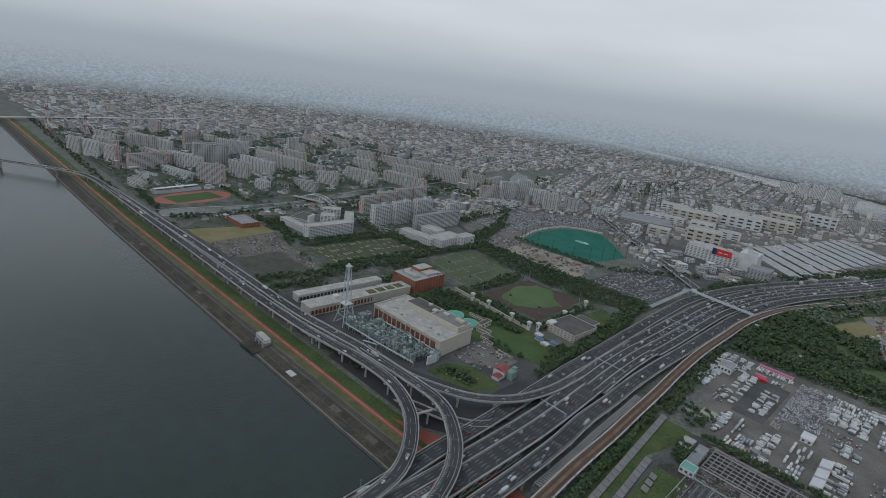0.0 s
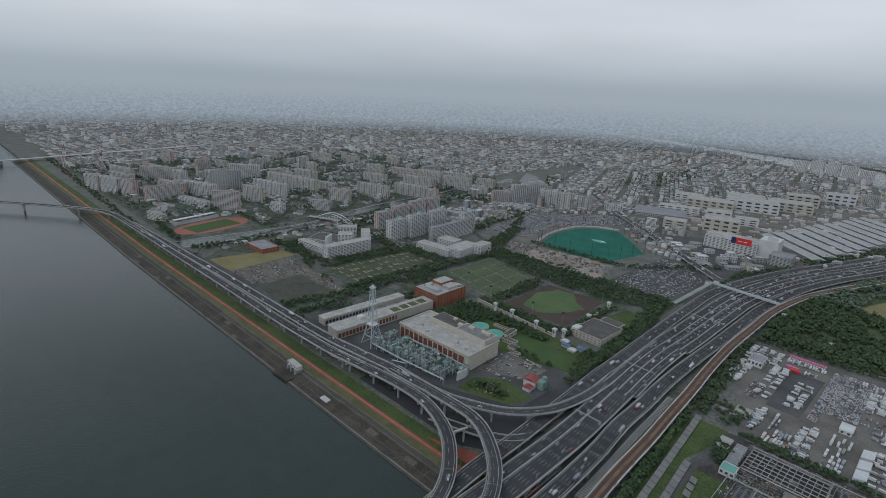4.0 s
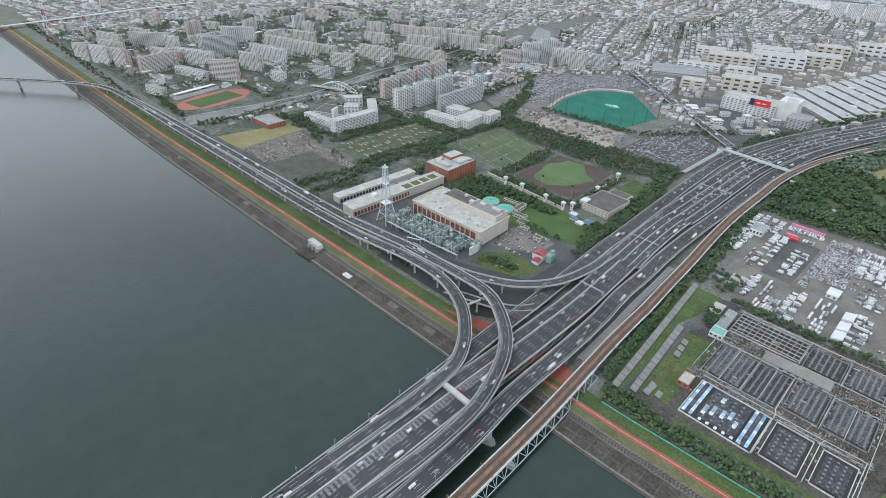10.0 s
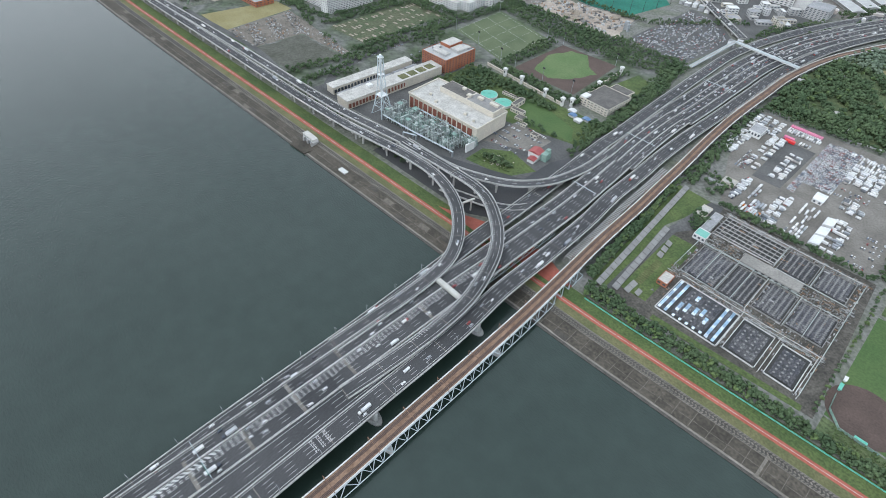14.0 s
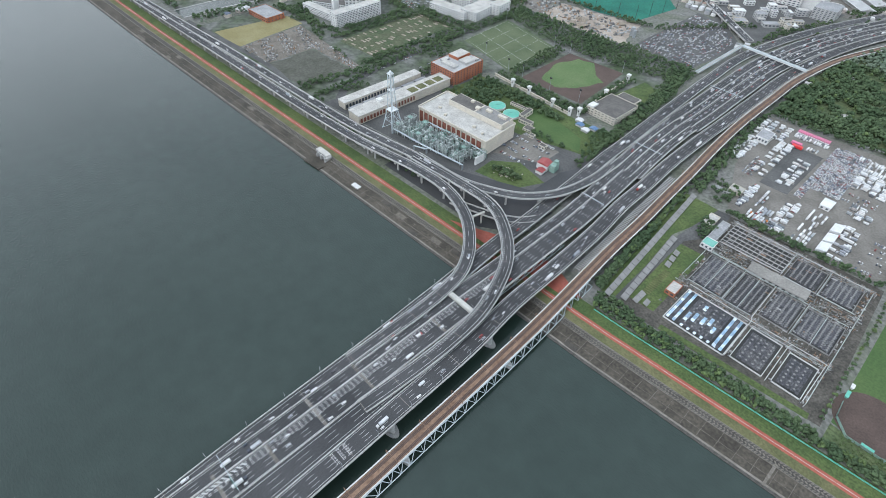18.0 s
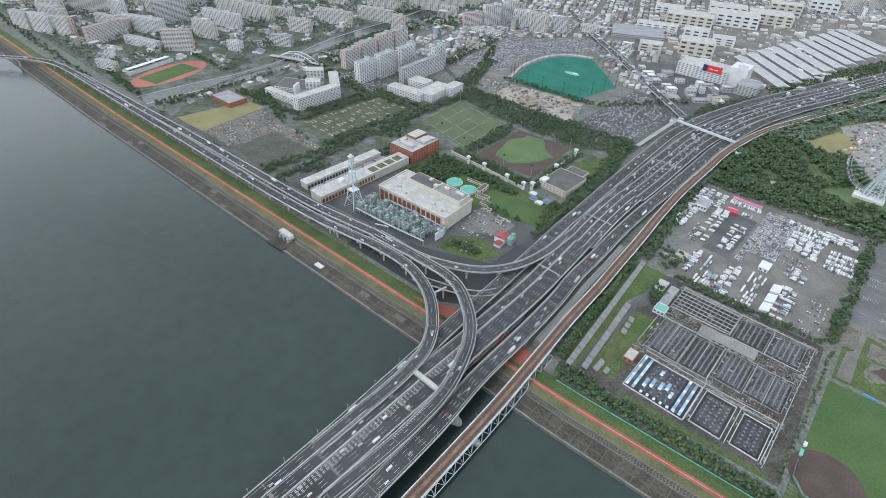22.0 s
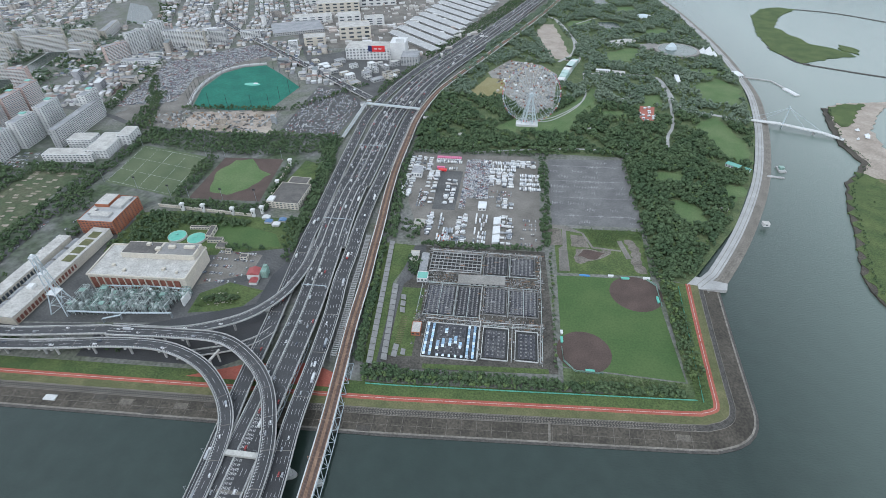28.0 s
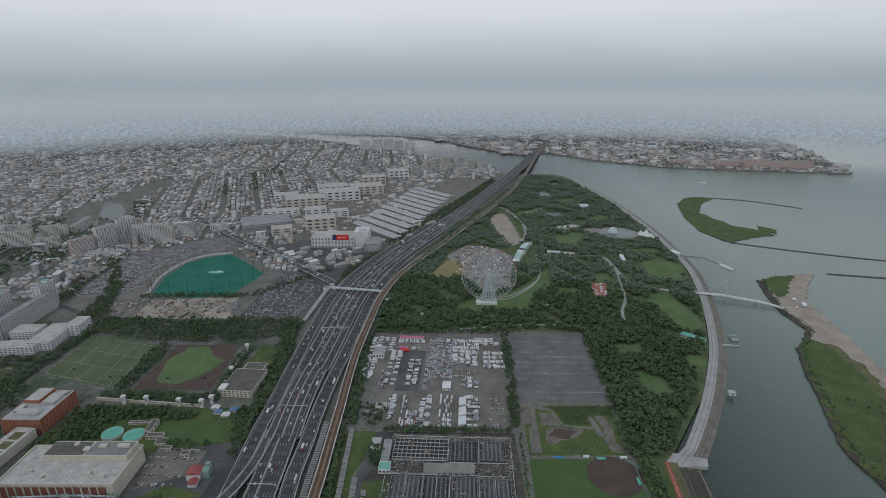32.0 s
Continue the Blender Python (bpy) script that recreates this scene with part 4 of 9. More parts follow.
# ---- elevated roads, bridges and the railway ----
L_EXP = smooth([(-216, -260, 19), (-219, -160, 19), (-221, -60, 19), (-222, 60, 19), (-223, 150, 19), (-224, 245, 19), (-224, 300, 18.5), (-225.5, 390, 17), (-227, 435, 16), (-231, 487, 14.6), (-236, 546, 13.6), (-243, 618, 12.5), (-247, 700, 11.6), (-246, 791, 11), (-246, 900, 10.5), (-243, 1022, 10.5), (-220, 1170, 10.5), (-180, 1310, 11), (-114, 1490, 11), (4, 1830, 11), (132, 2230, 12), (230, 2560, 15), (330, 2950, 15), (430, 3500, 12), (560, 4250, 12), (640, 4900, 12)], 14)
EXP_A, EXP_B, EXP_C = ([p for p in L_EXP if y0 <= p[1] <= y1] for y0, y1 in ((-300, 566), (548, 742), (724, 5000)))
L_357L = smooth([(-230, -260, 17.5), (-235, -77, 17.5), (-240, 18, 17.5), (-244.5, 143, 17.5), (-248, 200, 17.5), (-251, 246, 17), (-256, 300, 16), (-259, 340, 15), (-262, 390, 13), (-266, 438, 11), (-271, 500, 9), (-277.5, 577, 8), (-279, 620, 7.6), (-283, 700, 7.5), (-287, 793, 7.5), (-291, 905, 7.5), (-291, 1030, 7.5), (-267, 1170, 8), (-224, 1320, 8), (-157, 1500, 8), (-38, 1840, 8)], 14)
L_357R = smooth([(-166, -260, 17.5), (-172, -100, 17.5), (-176, 19, 17.5), (-179, 110, 17.5), (-182, 206, 17.5), (-189, 277, 17.5), (-191, 350, 16.6), (-193, 398, 16), (-196, 440, 15), (-202, 492, 14), (-204, 551, 13), (-208, 619, 12), (-209, 698, 11), (-207, 791, 10.5), (-206, 900, 10), (-203, 1020, 10), (-181, 1180, 10), (-142, 1320, 10), (-76, 1500, 10), (36, 1840, 10)], 14)
L_RAIL = smooth([(-142, -260, 14), (-147, -100, 14), (-149, 50, 14), (-151, 116, 14), (-154, 215, 14), (-157, 284, 14), (-162, 352, 14), (-166, 405, 14), (-168, 443, 14), (-170, 496, 14), (-174, 555, 14), (-178, 622, 14), (-184, 701, 14), (-188, 793, 14), (-187, 903, 14), (-184, 1010, 14), (-163, 1140, 14), (-122, 1262, 14), (-52, 1447, 14), (130, 1967, 14), (262, 2480, 15), (360, 2950, 15), (470, 3500, 14)], 12)
L_A = smooth([(-520, 336, 21), (-470, 343, 22), (-420, 350, 23), (-361, 350, 24), (-311, 333, 24), (-274, 303, 23.5), (-252, 271, 23), (-245, 240, 22), (-243, 205, 21), (-243, 165, 20), (-243, 120, 19.2)], 9)
L_B = smooth([(-440, 366, 23), (-363, 369, 25), (-301, 367, 26), (-256, 342, 26), (-227, 311, 25.5), (-209, 274, 25), (-199, 240, 24), (-196, 205, 22.5), (-196, 170, 21), (-198, 130, 19.6), (-200, 100, 19.2)], 9)
L_C = smooth([(-440, 371, 22.5), (-368, 375, 22), (-325, 389, 22), (-290, 412, 21), (-265, 452, 19), (-256, 502, 16.5), (-256, 548, 14.4), (-257.5, 575, 13.6)], 9)
L_D1 = smooth([(-2700, -700, 20), (-2300, -385, 20), (-1960, -110, 20), (-1680, 128, 20), (-1600, 196, 20), (-1505, 268, 20), (-1440, 293, 20), (-1370, 302, 20), (-1209, 308, 20), (-1066, 313, 20), (-846, 322, 20), (-665, 328, 20), (-571, 333, 20.5), (-520, 337, 21), (-470, 344, 22)], 14)
L_D2 = smooth([(-1330, 308.5, 19.9), (-1200, 317, 19.9), (-1066, 325.5, 19.9), (-905, 336, 20), (-723, 345, 20), (-571, 352, 20.5), (-500, 360, 21.5), (-440, 368, 22.6)], 14)
L_LOW = smooth([(-352, 352, 8), (-325, 358, 11), (-292, 368, 12.5), (-268, 384, 12.5), (-257, 402, 12)], 8)


def marks(mb, line, off, s0, s1, dash=7.0, gap=10.0, w=0.22):
    """Dashes along a line at a side offset."""
    total = min(length(line), s1)
    s = s0
    while s < total - dash:
        p, h = along(line, s + dash / 2)
        mb.add([(p[0] + math.sin(h) * off + u * math.cos(h) - v * math.sin(h), p[1] - math.cos(h) * off + u * math.sin(h) + v * math.cos(h), p[2] + 0.1) for u, v in ((-dash / 2, -w / 2), (dash / 2, -w / 2), (dash / 2, w / 2), (-dash / 2, w / 2))], [(0, 1, 2, 3)])
        s += dash + gap
    return mb


def road(name, line, half, label, lanes=(), solids=(), walls=True, thick=1.6, material="asphalt", girder=True, joints=45.0, s_end=1e9, dashed=True):
    top = thing(name, label, "elevated road", line[len(line) // 2], kind="structure")
    part("deck", MB().strip(line, -half, half, -0.5, 0.0), M[material], top)
    part("girder", MB().strip(line, -half + 1.2, half - 1.2, -thick - 0.9, -0.52), M["concrete"], top)
    if walls:
        for sgn in (-1, 1):
            part("parapet", MB().strip(line, sgn * half - 0.4, sgn * half + 0.4, -0.7, 1.25), M["parapet"], top)
    mk = MB()
    for o in lanes:
        marks(mk, line, o, 4, s_end)
    for o in solids:
        mk.strip(line, o - 0.14, o + 0.14, 0.06, 0.09)
    if mk.v:
        part("lane_marking", mk, M["white_line"], top, "white lane lines", "stuff")
    if joints:
        s, total = joints / 2, min(length(line), 1500)
        while s < total:
            p, h = along(line, s)
            part("expansion_joint", MB().box(p[0], p[1], p[2] + 0.02, 0.7, 2 * half - 1.4, 0.05, h), M["yard"], top)
            s += joints
    return top


exp = road("expressway", EXP_A, 17.0, "multi-lane grey asphalt expressway on viaduct and bridge", (-12.4, -9.0, 0.2, 4.0, 7.6, 11.4), (-15.6, -5.8, -3.2, 15.6), joints=0)
part("median_wall", MB().strip(EXP_A, -4.9, -4.1, -0.02, 1.3), M["parapet"], exp)
expb = road("expressway", EXP_B, 22.0, "wide grey asphalt expressway on a viaduct", (-17.4, -9.6, -6.0, 1.6, 5.2, 12.8), (-20.6, -13.6, -2.6, -0.6, 9.0, 16.6, 20.6), joints=60)
expc = road("expressway", EXP_C, 26.0, "broad grey asphalt expressway curving inland", (-20.8, -17.2, -9.8, -6.2, 4.6, 8.2, 15.6, 19.2), (-24.4, -13.4, -2.8, 1.2, 11.8, 24.4), joints=60)
for top, ln_x, offs in ((expb, EXP_B, (-12.4, -1.6, 10.2)), (expc, EXP_C, (-11.6, -0.8, 13.6))):
    for o in offs:
        part("median_wall", MB().strip(ln_x, o - 0.4, o + 0.4, -0.02, 1.3), M["parapet"], top)
mk = MB()
for o in (-2.0, -0.6, 1.6, 3.0):
    marks(mk, L_EXP, o, 150, 560, 2.4, 2.0, 0.5)
part("merge_marking", mk, M["white_line"], exp, "dotted white merge lines", "stuff")
r357l = road("side_road", L_357L, 9.0, "grey asphalt carriageway beside the expressway", (-3.2, 0.4, 4.0), (-6.6, 7.6), joints=60)
r357r = road("side_road", L_357R, 9.0, "grey asphalt carriageway beside the railway bridge", (-4.0, -0.4, 3.2), (-7.6, 6.6), joints=60)
ra = road("ramp", L_A, 6.8, "curved ramp with hatched edges sweeping over the dyke", (0.8,), (-4.4, 5.2), joints=36)
rb = road("ramp", L_B, 6.8, "curved ramp with hatched edges joining the expressway", (0.6,), (-3.4, 5.2), joints=36)
rc = road("ramp", L_C, 6.0, "curved ramp bending towards the inland expressway", (0.0,), (-4.4, 4.4), joints=36)
rd1 = road("viaduct", L_D1, 6.6, "long curving viaduct beside the river", (0.4,), (-4.6, 5.2), joints=50)
rd2 = road("viaduct", L_D2, 6.6, "long viaduct beside the river carrying traffic", (-0.4,), (-5.2, 4.6), joints=50)
road("low_ramp", L_LOW, 5.0, "low service ramp under the junction", (0,), (-4, 4), joints=0)


def hatch(mb, line, o0, o1, s0, s1, step=3.0, w=0.5, slant=1.2):
    s = s0
    while s < min(s1, length(line) - 4):
        p, h = along(line, s)
        c, n = math.cos(h), math.sin(h)
        pts = []
        for u, o in ((0, o0), (w, o0), (w + slant, o1), (slant, o1)):
            pts.append((p[0] + n * o + u * c, p[1] - c * o + u * n, p[2] + 0.1))
        mb.add(pts, [(0, 1, 2, 3)])
        s += step
    return mb


for top, line, half, s0, s1 in ((ra, L_A, 6.8, 20, 430), (rb, L_B, 6.8, 20, 420), (rc, L_C, 6.0, 10, 250)):
    rib = MB()
    for sg in (-1, 1):
        s = s0
        while s < min(s1, length(line) - 4):
            p, h = along(line, s)
            rib.box(p[0] + math.sin(h) * sg * half, p[1] - math.cos(h) * sg * half, p[2] - 0.8, 0.3, 0.95, 2.35, h)
            s += 3.0
    part("barrier_posts", rib, M["steel_grey"], top, "grey barrier posts", "stuff")
part("hatching", hatch(MB(), L_A, 4.0, 6.3, 40, 380), M["concrete_light"], ra, "diagonal white hatching", "stuff")
part("hatching", hatch(MB(), L_B, 3.0, 6.0, 60, 380), M["concrete_light"], rb, "diagonal white hatching", "stuff")
part("hatching", hatch(MB(), L_C, -6.0, -4.6, 20, 250), M["concrete_light"], rc, "diagonal white hatching", "stuff")
part("chevron", hatch(MB(), L_EXP, -3.0, 0.2, 150, 266, 4.0, 1.6, 3.0), M["white_line"], exp, "white chevron hatching", "stuff")


def piers(line, every, half, s0=20.0, s1=1e9, name="bridge_pier", wide=0.7, z0=-2.0, label="grey concrete bridge pier", r=1.4, cap=2.2):
    s, total = s0, min(length(line), s1)
    while s < total:
        p, h = along(line, s)
        top = p[2] - 2.5
        base = z0 if p[1] < bank_y(p[0]) + 25 else ZG - 0.5
        pr = thing(name, label, "pier", (p[0], p[1], base), "bridge piers")
        part("cap", MB().box(p[0], p[1], top - cap, 2.6, 2 * half * 0.92, cap, h), M["concrete"], pr)
        for sg in ((-1, 1) if half > 7.5 else (0,)):
            o = sg * half * wide
            part("column", MB().tube((p[0] + math.sin(h) * o, p[1] - math.cos(h) * o, base), (p[0] + math.sin(h) * o, p[1] - math.cos(h) * o, top - cap + 0.05), r, 12), M["concrete"], pr)
        s += every


piers(L_A, 42, 6.8, 30, 300)
piers(L_B, 42, 6.8, 50, 300)
piers(L_C, 40, 6.0, 60, 250)
piers(L_D1, 45, 6.6, 1600, 2620)
piers(L_D1, 150, 6.6, 300, 1590, label="grey concrete river bridge pier", r=2.6)
piers(L_D2, 45, 6.6, 30, 900)
piers(L_EXP, 45, 16, 600, 1000, r=1.6)
piers(L_357R, 45, 9.0, 620, 1000)
piers(L_357L, 45, 9.0, 600, 800)
for line, half in ((L_EXP, 17), (L_357R, 9), (L_357L, 9)):
    for yy in (231, 104, -23, -150):
        p = min(line, key=lambda q: abs(q[1] - yy))
        pr = thing("river_pier", "rounded concrete river pier", "pier", (p[0], p[1], -2), "bridge piers")
        part("shaft", MB().prism([(p[0] + x * half * 0.95, p[1] + y * 3.2) for x, y in disc(0, 0, 1, 20)], -2, p[2] - 3.0), M["concrete_light"], pr)
        part("footing", MB().prism([(p[0] + x * (half + 4), p[1] + y * 6) for x, y in disc(0, 0, 1, 20)], -2, 1.2), M["concrete"], pr)

# the widened bridge deck between the expressway and the side road, with its pale cross bands
wd, wb = MB(), thing("widened_deck", "grey asphalt deck between two bridge carriageways", "bridge deck", (-195, 0, 18), kind="structure")
ys = list(range(-250, 141, 26))
ex = [min(L_EXP, key=lambda q: abs(q[1] - y)) for y in ys]
rx = [min(L_357R, key=lambda q: abs(q[1] - y)) for y in ys]
for i in range(len(ys) - 1):
    a, b, c, d = ex[i], ex[i + 1], rx[i + 1], rx[i]
    top_ = [(a[0] + 17.4, ys[i], a[2] - 0.02), (b[0] + 17.4, ys[i + 1], b[2] - 0.02), (c[0] - 9.3, ys[i + 1], c[2] - 0.02), (d[0] - 9.3, ys[i], d[2] - 0.02)]
    wd.add(top_ + [(x, y, z - 1.2) for x, y, z in top_], [(3, 2, 1, 0), (4, 5, 6, 7), (0, 1, 5, 4), (1, 2, 6, 5), (2, 3, 7, 6), (3, 0, 4, 7)])
part("deck", wd, M["asphalt"], wb)
wl_ = MB()
for i in range(len(ys) - 1):
    for t in (0.12, 0.36, 0.62, 0.86):
        p, q = ([u + (v - u) * t for u, v in zip((e[0] + 17.4, y, e[2]), (r[0] - 9.3, y, r[2]))] for e, r, y in ((ex[i], rx[i], ys[i]), (ex[i + 1], rx[i + 1], ys[i + 1])))
        w = 0.14 if t in (0.12, 0.86) else 0.11
        f = 1.0 if t in (0.12, 0.86) else 0.4
        wl_.add([(p[0] - w, p[1], p[2] + 0.06), (p[0] + w, p[1], p[2] + 0.06), (p[0] + (q[0] - p[0]) * f + w, p[1] + 26 * f, p[2] + 0.06), (p[0] + (q[0] - p[0]) * f - w, p[1] + 26 * f, p[2] + 0.06)], [(0, 1, 2, 3)])
part("lane_marking", wl_, M["white_line"], wb, "white lane lines", "stuff")
for y, x0, x1 in ((-18, -232, -204), (24, -229, -204), (69, -238, -204), (118, -239, -204), (205, -231, -208)):
    part("cross_band", MB().box((x0 + x1) / 2, y, 19.01, x1 - x0, 3.0, 0.05), M["yard"], exp)
tx = MB()
for k in range(5):
    for j in range(3):
        tx.box(-184.5 + k * 2.3, 58 + j * 6, 17.56, 0.35, 3.4, 0.03).box(-183.6 + k * 2.3, 58.6 + j * 6, 17.56, 1.2, 0.4, 0.03).box(-183.6 + k * 2.3, 57 + j * 6, 17.56, 1.2, 0.4, 0.03)
part("road_lettering", tx, M["white_line"], r357r, "white bars of road lettering", "stuff")
# lattice girder under the expressway bridge
for o, nm in ((17.2, "side_truss"), (-17.2, "side_truss")):
    tr = thing(nm, "pale steel lattice girder under the bridge deck", "truss", (-204, 150, 14))
    seg = [p for p in L_EXP if p[1] < 400]
    pts = []
    for i, p in enumerate(seg):
        q0, q1 = seg[max(i - 1, 0)], seg[min(i + 1, len(seg) - 1)]
        m = math.hypot(q1[0] - q0[0], q1[1] - q0[1])
        pts.append((p[0] + (q1[1] - q0[1]) / m * o, p[1] - (q1[0] - q0[0]) / m * o, p[2]))
    for i, (a, b) in enumerate(zip(pts, pts[1:])):
        lo = lambda p, d: (p[0], p[1], p[2] - d)
        part("lower_chord", MB().bar(lo(a, 7), lo(b, 7), 0.5), M["steel_pale"], tr)
        mid = tuple((u + v) / 2 for u, v in zip(a, b))
        part("diagonal", MB().bar(lo(a, 7), lo(mid, 1.6), 0.45), M["steel_pale"], tr)
        part("diagonal", MB().bar(lo(mid, 1.6), lo(b, 7), 0.45), M["steel_pale"], tr)

# the white portal beam between the ramps
pb = thing("portal_beam", "white steel portal beam between two ramps", "beam", (-221, 238, 0))
part("beam", MB().box(-223, 239, 19.6, 32, 5.0, 3.2), M["beam_paint"], pb)
for x in (-238, -207):
    part("leg", MB().tube((x, 239, -2), (x, 239, 19.7), 1.8, 12), M["beam_paint"], pb)
pb = thing("portal_beam", "white steel cross beam under a ramp", "beam", (-303, 345, 0))
part("beam", MB().box(-303, 346, 20.0, 20, 2.2, 1.8, 1.35), M["beam_paint"], pb)
for x, y in ((-304, 340), (-302, 352)):
    part("leg", MB().tube((x, y, 4), (x, y, 20.1), 1.1, 12), M["beam_paint"], pb)

# railway bridge
rail = thing("railway_bridge", "rust-brown railway deck on pale steel trusses", "railway bridge", (-155, 250, 0), kind="structure")
part("deck", MB().strip(L_RAIL, -6.0, 6.0, -1.2, 0.0), M["rust_deck"], rail)
for o in (-6.2, 6.2):
    part("walkway", MB().strip(L_RAIL, o - 0.5, o + 0.5, -1.0, 0.7), M["concrete_light"], rail)
for o in (-3.6, -2.5, 2.5, 3.6):
    part("rail", MB().strip(L_RAIL, o - 0.1, o + 0.1, 0.02, 0.25), M["rail_steel"], rail)
part("track_bed", MB().strip(L_RAIL, -4.4, -1.7, 0.0, 0.06).strip(L_RAIL, 1.7, 4.4, 0.0, 0.06), M["dirt"], rail, "dark sleepers")
land_seg = [p for p in L_RAIL if p[1] > 330]
part("viaduct_wall", MB().strip(land_seg, -5.6, 5.6, -3.4, -1.22), M["concrete"], rail)
river_seg = [p for p in L_RAIL if p[1] < 372]
for o, ol, lab in ((-6.8, -7.4, "pale steel truss on the far side of a railway bridge"), (6.9, 10.6, "pale blue-white steel truss of the railway bridge")):
    tr = thing("rail_truss", lab, "truss", (-155 + o, 250, 8), "railway trusses")
    top_, low_ = [], []
    for i, p in enumerate(river_seg):
        q0, q1 = river_seg[max(i - 1, 0)], river_seg[min(i + 1, len(river_seg) - 1)]
        m = math.hypot(q1[0] - q0[0], q1[1] - q0[1])
        nx, ny = (q1[1] - q0[1]) / m, -(q1[0] - q0[0]) / m
        top_.append((p[0] + nx * o, p[1] + ny * o, p[2] - 0.6))
        low_.append((p[0] + nx * ol, p[1] + ny * ol, p[2] - 9.0))
    for (a, b), (c, d) in zip(zip(top_, top_[1:]), zip(low_, low_[1:])):
        part("top_chord", MB().bar(a, b, 0.55), M["steel_pale"], tr)
        part("lower_chord", MB().bar(c, d, 0.6), M["steel_pale"], tr)
        mid = tuple((e + f) / 2 for e, f in zip(a, b))
        part("diagonal", MB().bar(c, mid, 0.5).bar(mid, d, 0.5), M["steel_pale"], tr)
        part("upright", MB().bar(c, a, 0.35), M["steel_pale"], tr)
for yy in (231, 104, -23, -150, 330):
    p = min(L_RAIL, key=lambda q: abs(q[1] - yy))
    pr = thing("river_pier", "rounded concrete river pier", "pier", (p[0], p[1], -2), "bridge piers")
    part("shaft", MB().prism([(p[0] + x * 9.5, p[1] + y * 3.0) for x, y in disc(0, 0, 1, 20)], -2, 5.0), M["concrete_light"], pr)
for i, p in enumerate(land_seg):
    if i % 2 == 0 and p[1] < 1100:
        pr = thing("rail_pier", "pale concrete railway viaduct pier", "pier", (p[0], p[1], ZG), "railway piers")
        for dx in (-4, 4):
            part("column", MB().box(p[0] + dx, p[1], ZG - 0.5, 2, 2, 6.2), M["concrete_light"], pr)
for i, p in enumerate(L_RAIL):
    if i % 3 == 1 and p[1] < 1000:
        q = L_RAIL[i + 1]
        h = math.atan2(q[1] - p[1], q[0] - p[0])
        n, c = math.sin(h), -math.cos(h)
        g = thing("catenary_portal", "brown steel catenary portal over the tracks", "portal", p, "catenary portals")
        for sg in (-6.4, 6.4):
            part("mast", MB().bar((p[0] + n * sg, p[1] + c * sg, p[2]), (p[0] + n * sg, p[1] + c * sg, p[2] + 7.5), 0.4), M["rust_deck"], g)
        part("crossbar", MB().bar((p[0] - n * 6.4, p[1] - c * 6.4, p[2] + 7), (p[0] + n * 6.4, p[1] + c * 6.4, p[2] + 7), 0.4), M["rust_deck"], g)
# slatted noise shelter over a low lane between the side road and the railway
L_SLAT = smooth([(-177, 372, 9.5), (-180, 430, 9.5), (-184.5, 492, 9.5), (-187.5, 551, 9.5), (-191, 600, 9.5)], 3.2)
sh_ = thing("slatted_shelter", "grey slatted shelter over a lane beside the railway", "shelter", (-184, 490, ZG))
for o in (-3.2, 3.2):
    part("side_beam", MB().strip(L_SLAT, o - 0.25, o + 0.25, -0.5, 0.0), M["concrete"], sh_)
for a, b in zip(L_SLAT, L_SLAT[1:]):
    part("slat", MB().strip([a, tuple(u + (v - u) * 0.42 for u, v in zip(a, b))], -3.6, 3.6, 0.02, 0.3), M["concrete"], sh_)
for p in L_SLAT[::8]:
    part("post", MB().box(p[0] - 3.2, p[1], ZG - 0.4, 0.5, 0.5, 4.5).box(p[0] + 3.2, p[1], ZG - 0.4, 0.5, 0.5, 4.5), M["concrete"], sh_)
# lamp posts along the roads
for line, o, s0, s1 in ((L_357L, -8.8, 30, 500), (L_357R, 8.8, 30, 700), (L_EXP, 16.8, 500, 815), (L_D1, -6.6, 1500, 2500)):
    s = s0
    while s < s1:
        p, h = along(line, s)
        x, y = p[0] + math.sin(h) * o, p[1] - math.cos(h) * o
        lp = thing("street_lamp", "grey road lamp post on the parapet", "street lamp", (x, y, p[2]), "road lamps")
        part("post", MB().tube((x, y, p[2] - 0.4), (x, y, p[2] + 10), 0.22, 6, 0.14), M["steel_grey"], lp)
        k = -2.6 if o > 0 else 2.6
        part("arm", MB().bar((x, y, p[2] + 9.9), (x + math.sin(h) * k, y - math.cos(h) * k, p[2] + 10.3), 0.2), M["steel_grey"], lp)
        s += 36
for yy, x0, x1 in ((-8, -239, -204), (620, -265, -221), (470, -246, -213), (860, -272, -220)):
    p = min(L_EXP, key=lambda q: abs(q[1] - yy))
    g = thing("sign_gantry", "white steel sign gantry over the carriageway", "gantry", (x0, yy, p[2]), "sign gantries")
    for x in (x0, x1):
        part("mast", MB().bar((x, yy, p[2] - 2.0), (x, yy, p[2] + 8), 0.35), M["steel_grey"], g)
    if yy == -8:
        part("sign_board", MB().box(-212, yy - 0.6, p[2] + 5.4, 11, 0.3, 3.4), M["net_green"], g, "green road sign board")
    part("crossbar", MB().box((x0 + x1) / 2, yy, p[2] + 7.2, abs(x1 - x0), 0.5, 0.6), M["steel_pale"], g)
